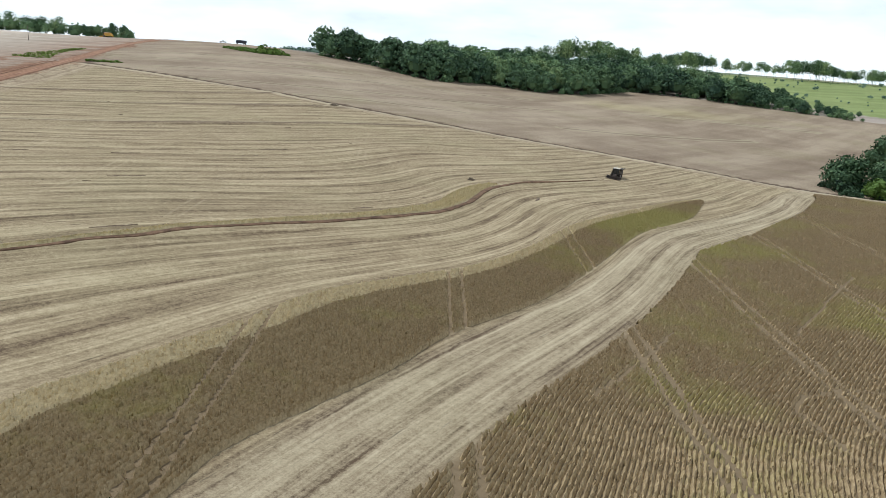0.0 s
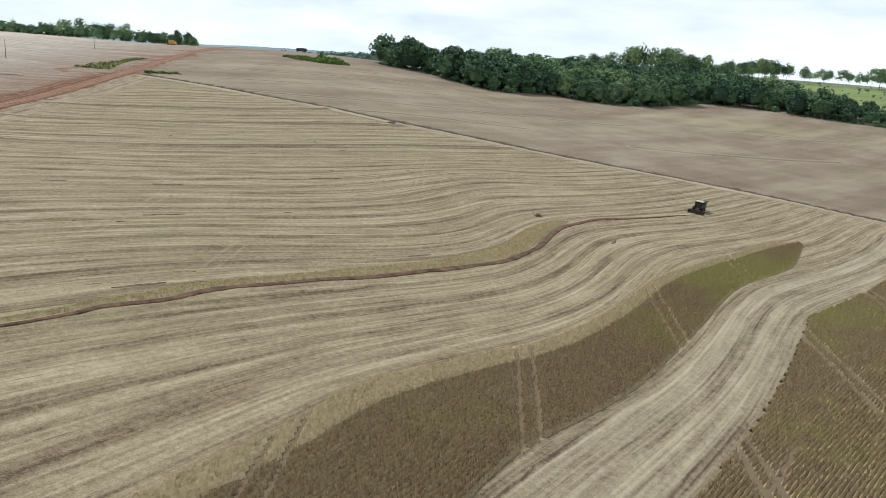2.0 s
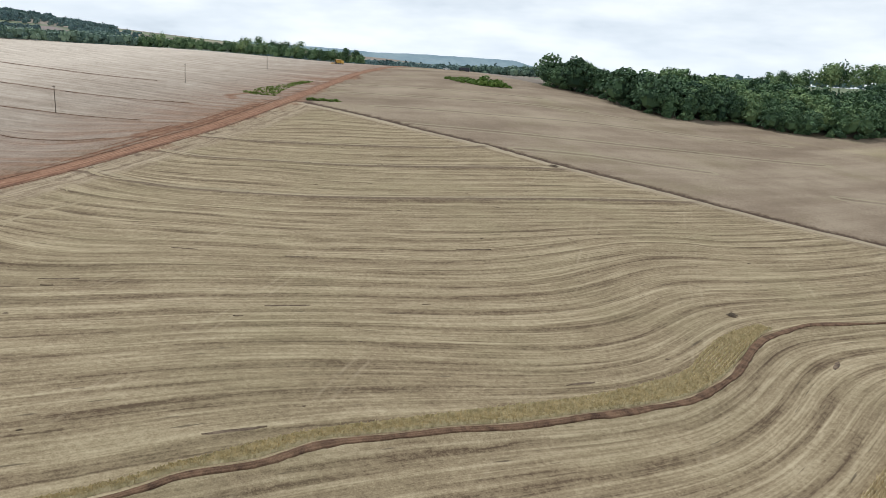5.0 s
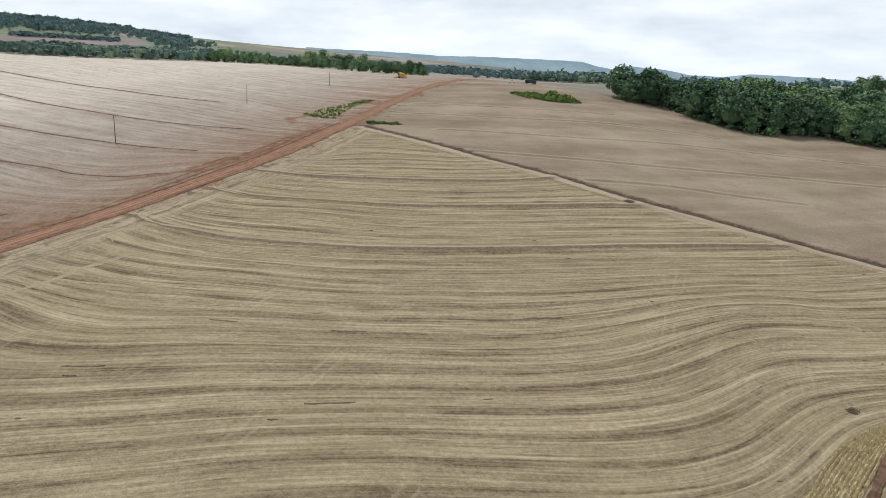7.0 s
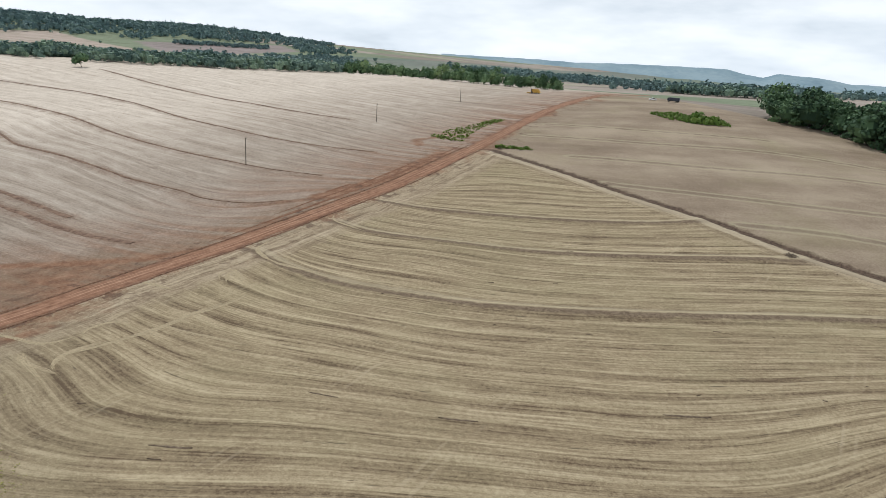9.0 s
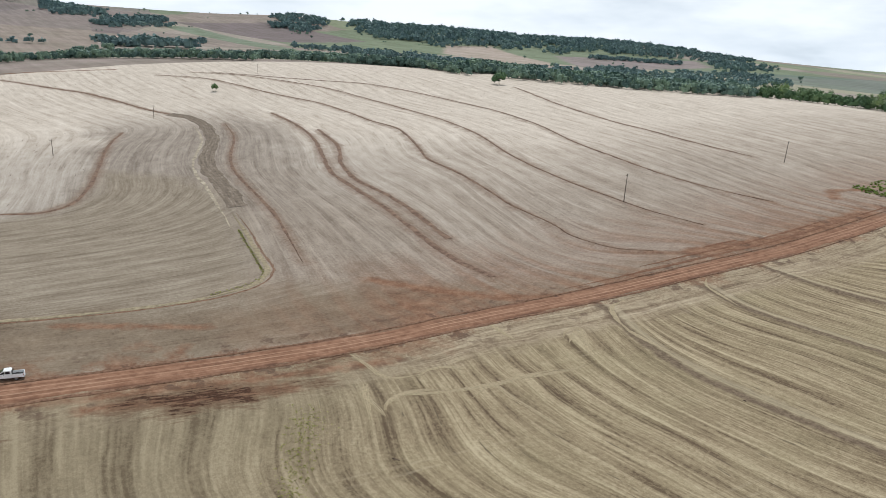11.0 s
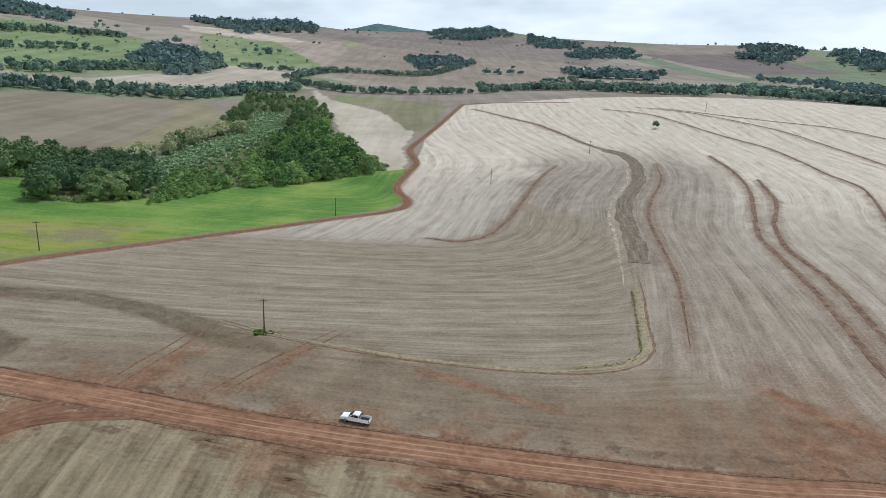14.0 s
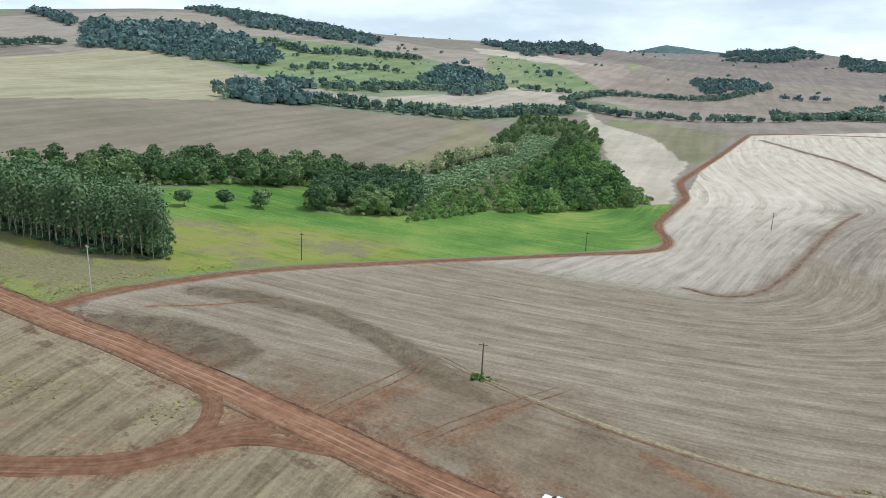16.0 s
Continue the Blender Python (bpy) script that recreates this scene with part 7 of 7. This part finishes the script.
def combine(name, label, paint, tank_paint):
    """A combine harvester; it cuts towards +x."""
    root = tagged(new(name), label, "combine harvester")
    part("body", slab([(2.1, 0.9), (2.1, 2.6), (-3.4, 2.7), (-4.4, 2.1), (-4.6, 1.2), (-3.6, 0.9)], -1.25, 1.25, 0.08), paint, root)
    part("grain_tank", box(-1.9, -1.35, 2.62, 1.0, 1.35, 3.45, 0.06, -0.12), tank_paint, root, "dusty grey grain tank")
    part("tank_grain", box(-1.6, -1.1, 3.40, 0.7, 1.1, 3.56, 0.05, 0.3), STRAW_HEAP, root, "heaped pale grain")
    cab = part("cab", box(0.9, -1.25, 1.45, 2.75, 1.25, 3.50, 0.07, 0.05), GLASS_DARK, root, "dark glazed operator cab")
    part("cab_roof", box(0.7, -1.2, 3.46, 2.6, 1.2, 3.66, 0.06), CREAM, cab, "pale dusty cab roof")
    for s in (-1, 1):
        part("cab_post", box(2.62, s * 1.2 - 0.05, 1.5, 2.76, s * 1.2 + 0.05, 3.45, 0.02), paint, cab)
    part("work_light", box(2.86, -0.8, 3.48, 2.98, -0.55, 3.60, 0.02), LAMP_CLEAR, cab)
    part("work_light", box(2.86, 0.55, 3.48, 2.98, 0.8, 3.60, 0.02), LAMP_CLEAR, cab)
    part("feeder_house", slab([(2.0, 1.0), (2.0, 1.9), (4.3, 1.0), (4.3, 0.4)], -0.6, 0.6, 0.05), paint, root)
    header = part("header", slab([(4.2, 0.25), (4.2, 0.95), (4.45, 0.9), (4.6, 0.4), (5.4, 0.22), (5.4, 0.14)], -2.4, 2.6, 0.03), paint, root, "wide dusty cutting header")
    for s in (-1, 1):
        part("divider", slab([(4.2, 0.2), (4.3, 1.2), (5.7, 0.6), (6.3, 0.2)], s * 2.5 + 0.05, s * 2.5 + 0.15, 0.02), paint, header)
        part("reel_arm", rod([(4.3, s * 2.35, 0.95), (5.0, s * 2.35, 0.8)], [0.06, 0.05]), paint, header)
    for k in range(6):
        a = k * math.pi / 3
        part("reel_bar", rod([(5.0 + 0.34 * math.cos(a), -2.3, 0.75 + 0.34 * math.sin(a)), (5.0 + 0.34 * math.cos(a), 2.5, 0.75 + 0.34 * math.sin(a))], [0.03, 0.03], 6), paint, header)
    part("reel_shaft", rod([(5.0, -2.35, 0.75), (5.0, 2.55, 0.75)], [0.05, 0.05]), paint, header)
    for s in (-1, 1):
        wheel(root, 1.6, s * 1.45, 0.88, 0.62, s)
        wheel(root, -3.1, s * 1.2, 0.55, 0.42, s)
    part("unloading_auger", rod([(1.0, 1.45, 2.7), (0.9, 1.6, 3.2), (-4.2, 1.7, 3.3)], [0.17, 0.17, 0.17]), tank_paint, root)
    part("engine_cover", box(-3.6, -1.0, 2.6, -2.0, 1.0, 3.15, 0.08), paint, root)
    part("exhaust", rod([(-2.4, -0.7, 3.1), (-2.4, -0.7, 3.95)], [0.07, 0.07]), METAL, root)
    part("straw_chopper", slab([(-4.5, 0.9), (-4.4, 1.7), (-5.1, 1.1), (-5.0, 0.7)], -0.9, 0.9, 0.04), tank_paint, root)
    lad = part("ladder", rod([(1.9, 1.2, 0.6), (1.7, 1.2, 1.9)], [0.03, 0.03], 6), METAL, root)
    for k in range(4):
        part("rung", rod([(1.88 - 0.05 * k, 1.05, 0.7 + 0.35 * k), (1.88 - 0.05 * k, 1.4, 0.7 + 0.35 * k)], [0.02, 0.02], 6), METAL, lad)
    part("side_panel", box(-3.0, 1.22, 1.1, 0.6, 1.30, 2.45, 0.04), tank_paint, root)
    part("side_panel", box(-3.0, -1.30, 1.1, 0.6, -1.22, 2.45, 0.04), tank_paint, root)
    return root


place(combine("combine_harvester", "dark dusty combine harvester working in the stubble", RUST, GREY_DUST), 56.5, 210.5, 243, 0.05).scale = (0.84, 0.84, 0.84)
place(combine("combine_harvester", "yellow combine harvester standing on the far crest", YELLOW, YELLOW), -249, 553, 160, 0.05)


def lorry():
    root = tagged(new("truck"), "dark grain truck parked on the distant crest", "truck")
    part("chassis", box(-4.0, -0.5, 0.7, 3.6, 0.5, 0.95, 0.03), BLACK, root)
    cab = part("cab", slab([(2.2, 0.9), (2.2, 2.9), (3.2, 2.9), (3.8, 2.1), (3.9, 0.8)], -1.15, 1.15, 0.08), TARP, root)
    part("windscreen", slab([(3.24, 2.8), (3.28, 2.82), (3.86, 2.1), (3.82, 2.08)], -1.0, 1.0, 0.0), GLASS_DARK, cab)
    part("cargo_body", box(-4.1, -1.25, 0.98, 2.0, 1.25, 2.7, 0.05), TARP, root)
    part("tarpaulin", slab([(-4.15, 2.66), (-4.0, 3.0), (1.9, 3.0), (2.05, 2.66)], -1.28, 1.28, 0.05), TARP, root)
    for s in (-1, 1):
        for x in (2.9, -1.9, -3.2):
            wheel(root, x, s * 1.0, 0.5, 0.3, s)
    return root


place(lorry(), -153, 569, 185, 0.03)


def power_pole(h, material, label, arm=2.0):
    root = tagged(new("power_pole"), label, "utility pole")
    part("post", rod([(0, 0, -0.5), (0, 0, h * 0.5), (0.02, 0, h)], [0.17, 0.145, 0.11], 10), material, root)
    bar = part("crossarm", box(-0.06, -arm / 2, h - 0.55, 0.06, arm / 2, h - 0.42, 0.01), material, root)
    for y in (-arm * 0.45, 0.0, arm * 0.45):
        part("insulator", rod([(0, y, h - 0.42), (0, y, h - 0.34), (0, y, h - 0.2)], [0.03, 0.07, 0.04], 8), CERAMIC, bar)
    part("brace", rod([(0.08, -arm * 0.3, h - 0.5), (0.10, 0, h - 1.1)], [0.018, 0.018], 6), METAL, root)
    part("brace", rod([(0.08, arm * 0.3, h - 0.5), (0.10, 0, h - 1.1)], [0.018, 0.018], 6), METAL, root)
    return root


for x, y, h, lean, text in ((-229.8, 261.6, 10.4, 1.0, "dark weathered wooden power pole in the pale stubble"), (-255.7, 375.3, 9.9, 2.0, "dark weathered wooden power pole in the pale stubble"), (-266, 477, 9.0, 0.5, "dark weathered wooden power pole near the crest"), (-425.3, 67, 8.3, 1.0, "slim wooden power pole in the terraced stubble"), (-531, 120.5, 8.5, 0.5, "slim wooden power pole in the terraced stubble"), (-680, 217, 8.5, 0.5, "slim wooden power pole on the far crest"), (-192.2, 42.1, 8.4, 0.5, "wooden power pole with weeds at its foot"), (-333, 11, 7.8, 0.5, "wooden power pole in the green field"), (-232, -48, 9.2, 0.3, "wooden power pole at the edge of the green field")):
    ob = tagged(power_pole(h, POLE_WOOD, text), group="power line poles")
    ob.matrix_basis = Matrix.Translation((x, y, ground_z(x, y))) @ Matrix.Rotation(radians(lean), 4, "Y") @ Matrix.Rotation(radians(20), 4, "Z")
ob = tagged(power_pole(12.0, CONCRETE, "tall pale concrete pole beside the dirt road", 1.6), group="power line poles")
ob.matrix_basis = Matrix.Translation((-161, -49, ground_z(-161, -49)))

woods("pole_weeds", [(-192.4 + rng.normal() * 1.0, 41.4 + rng.normal() * 1.0, 0.2 + 0.5 * rng.random(), 0.7 * rng.random()) for k in range(80)], TUFT, SHRUB_LEAF, "green weeds round the foot of a power pole")
woods("junction_weeds", [(p[0] + rng.normal() * 2.0, p[1] + rng.normal() * 1.6 - 1.5, 0.12 + 0.3 * rng.random() ** 2, rng.random()) for p in curve([(-148, -50), (-163, -53), (-180, -54), (-205, -50)], 0.4) for k in range(5)] + [(-139 + rng.normal() * 3, 9 + rng.normal() * 1.5, 0.15 + 0.25 * rng.random(), rng.random()) for k in range(90)], TUFT, WEED_LEAF, "green and yellowish weeds along the field edge")
woods("terrace_weeds", along([(-199, 112), (-206, 123), (-212, 127), (-222, 128), (-240, 128.5), (-262, 129)], 2, 0.4, 0.12, 0.42, (0.0, 0.6)), TUFT, WEED_LEAF, "dry pale grass on a terrace bend")


def heap(name, spots, size, mat, label, kind="stuff"):
    """Clods, ruts or brush as short uneven ridges lying on the soil."""
    vs, qs, base = [], [], 0
    for x, y, length, turn, w in spots:
        n = max(4, int(length / 0.7))
        s = np.linspace(-0.5, 0.5, n)
        cx = x + s * length * math.cos(turn) + np.cumsum(rng.normal(0, 0.06, n)) * math.sin(turn)
        cy = y + s * length * math.sin(turn) + np.cumsum(rng.normal(0, 0.06, n)) * math.cos(turn)
        z = surface(cx, cy)
        ww = w * (0.35 + 0.65 * np.sqrt(np.clip(1 - (2 * s) ** 2, 0, 1))) * (0.7 + 0.6 * rng.random(n))
        nx, ny = -math.sin(turn), math.cos(turn)
        prof = ((-1.0, -0.10), (-0.5, 0.6), (0.1, 1.0), (0.6, 0.5), (1.0, -0.10))
        v = np.stack([np.c_[cx + nx * ww * a, cy + ny * ww * a, z + size * b * (0.5 + 0.8 * rng.random(n))] for a, b in prof], 1).reshape(-1, 3)
        i = np.arange(n - 1)[:, None] * 5 + np.arange(4)[None]
        qs.append(np.stack([i, i + 1, i + 6, i + 5], -1).reshape(-1, 4) + base)
        vs.append(v)
        base += len(v)
    ob = big_mesh(name, np.vstack(vs), np.vstack(qs), mat)
    return tagged(ob, label, "soil", kind=kind)


gashes = [(-41.2, 182.5, 8, 0.62, 0.22), (-69, 158.2, 6, 0.52, 0.2), (-13.1, 136.5, 5, 0.7, 0.25), (-48, 103.8, 7, 0.75, 0.3), (-89.5, 151, 5, 0.3, 0.2), (26.1, 165.7, 4, 1.2, 0.4), (-96, 128, 6, 0.55, 0.25), (-60, 137, 7, 0.6, 0.22)]
for k in range(60):
    x, y = rng.uniform(-120, 40), rng.uniform(70, 280)
    if inside(np.array([x]), np.array([y]), [(-60, 75), (-150, 140), (-150, 260), (-60, 285), (60, 250), (40, 190), (-10, 110)])[0]:
        gashes.append((x, y, 0.5 + 1.4 * rng.random() ** 2, 0.62 + 0.15 * rng.normal(), 0.08 + 0.08 * rng.random()))
heap("soil_clods", gashes, 0.14, CLOD, "dark clods and furrow gashes in the stubble")


def brush_pile(x, y, size, label):
    root = tagged(new("brush_pile"), label, "brush")
    bm = bmesh.new()
    for k in range(26):
        a, t = rng.random() * 6.28, rng.random()
        v, q = tube([(size * t * math.cos(a), size * t * math.sin(a), 0.05), (size * 0.3 * rng.normal(), size * 0.3 * rng.normal(), 0.3 + size * 0.35 * (1 - t) * rng.random() + 0.15)], [0.07, 0.03], 4)
        vs = [bm.verts.new(tuple(p)) for p in v]
        for f in q:
            bm.faces.new([vs[i] for i in f])
    part("branches", bm, BARK, root)
    part("earth", box(-size * 0.7, -size * 0.6, -0.2, size * 0.7, size * 0.6, 0.30, 0.15, 0.45), CLOD, root)
    root.matrix_basis = Matrix.Translation((x, y, ground_z(x, y)))
    return root


brush_pile(10.5, 178, 1.3, "small dark heap of branches in the stubble")
brush_pile(-39.5, 280, 2.4, "heap of dark branches and earth beside the drain")
brush_pile(-163, 343, 1.8, "dry brown brush on the road bank")
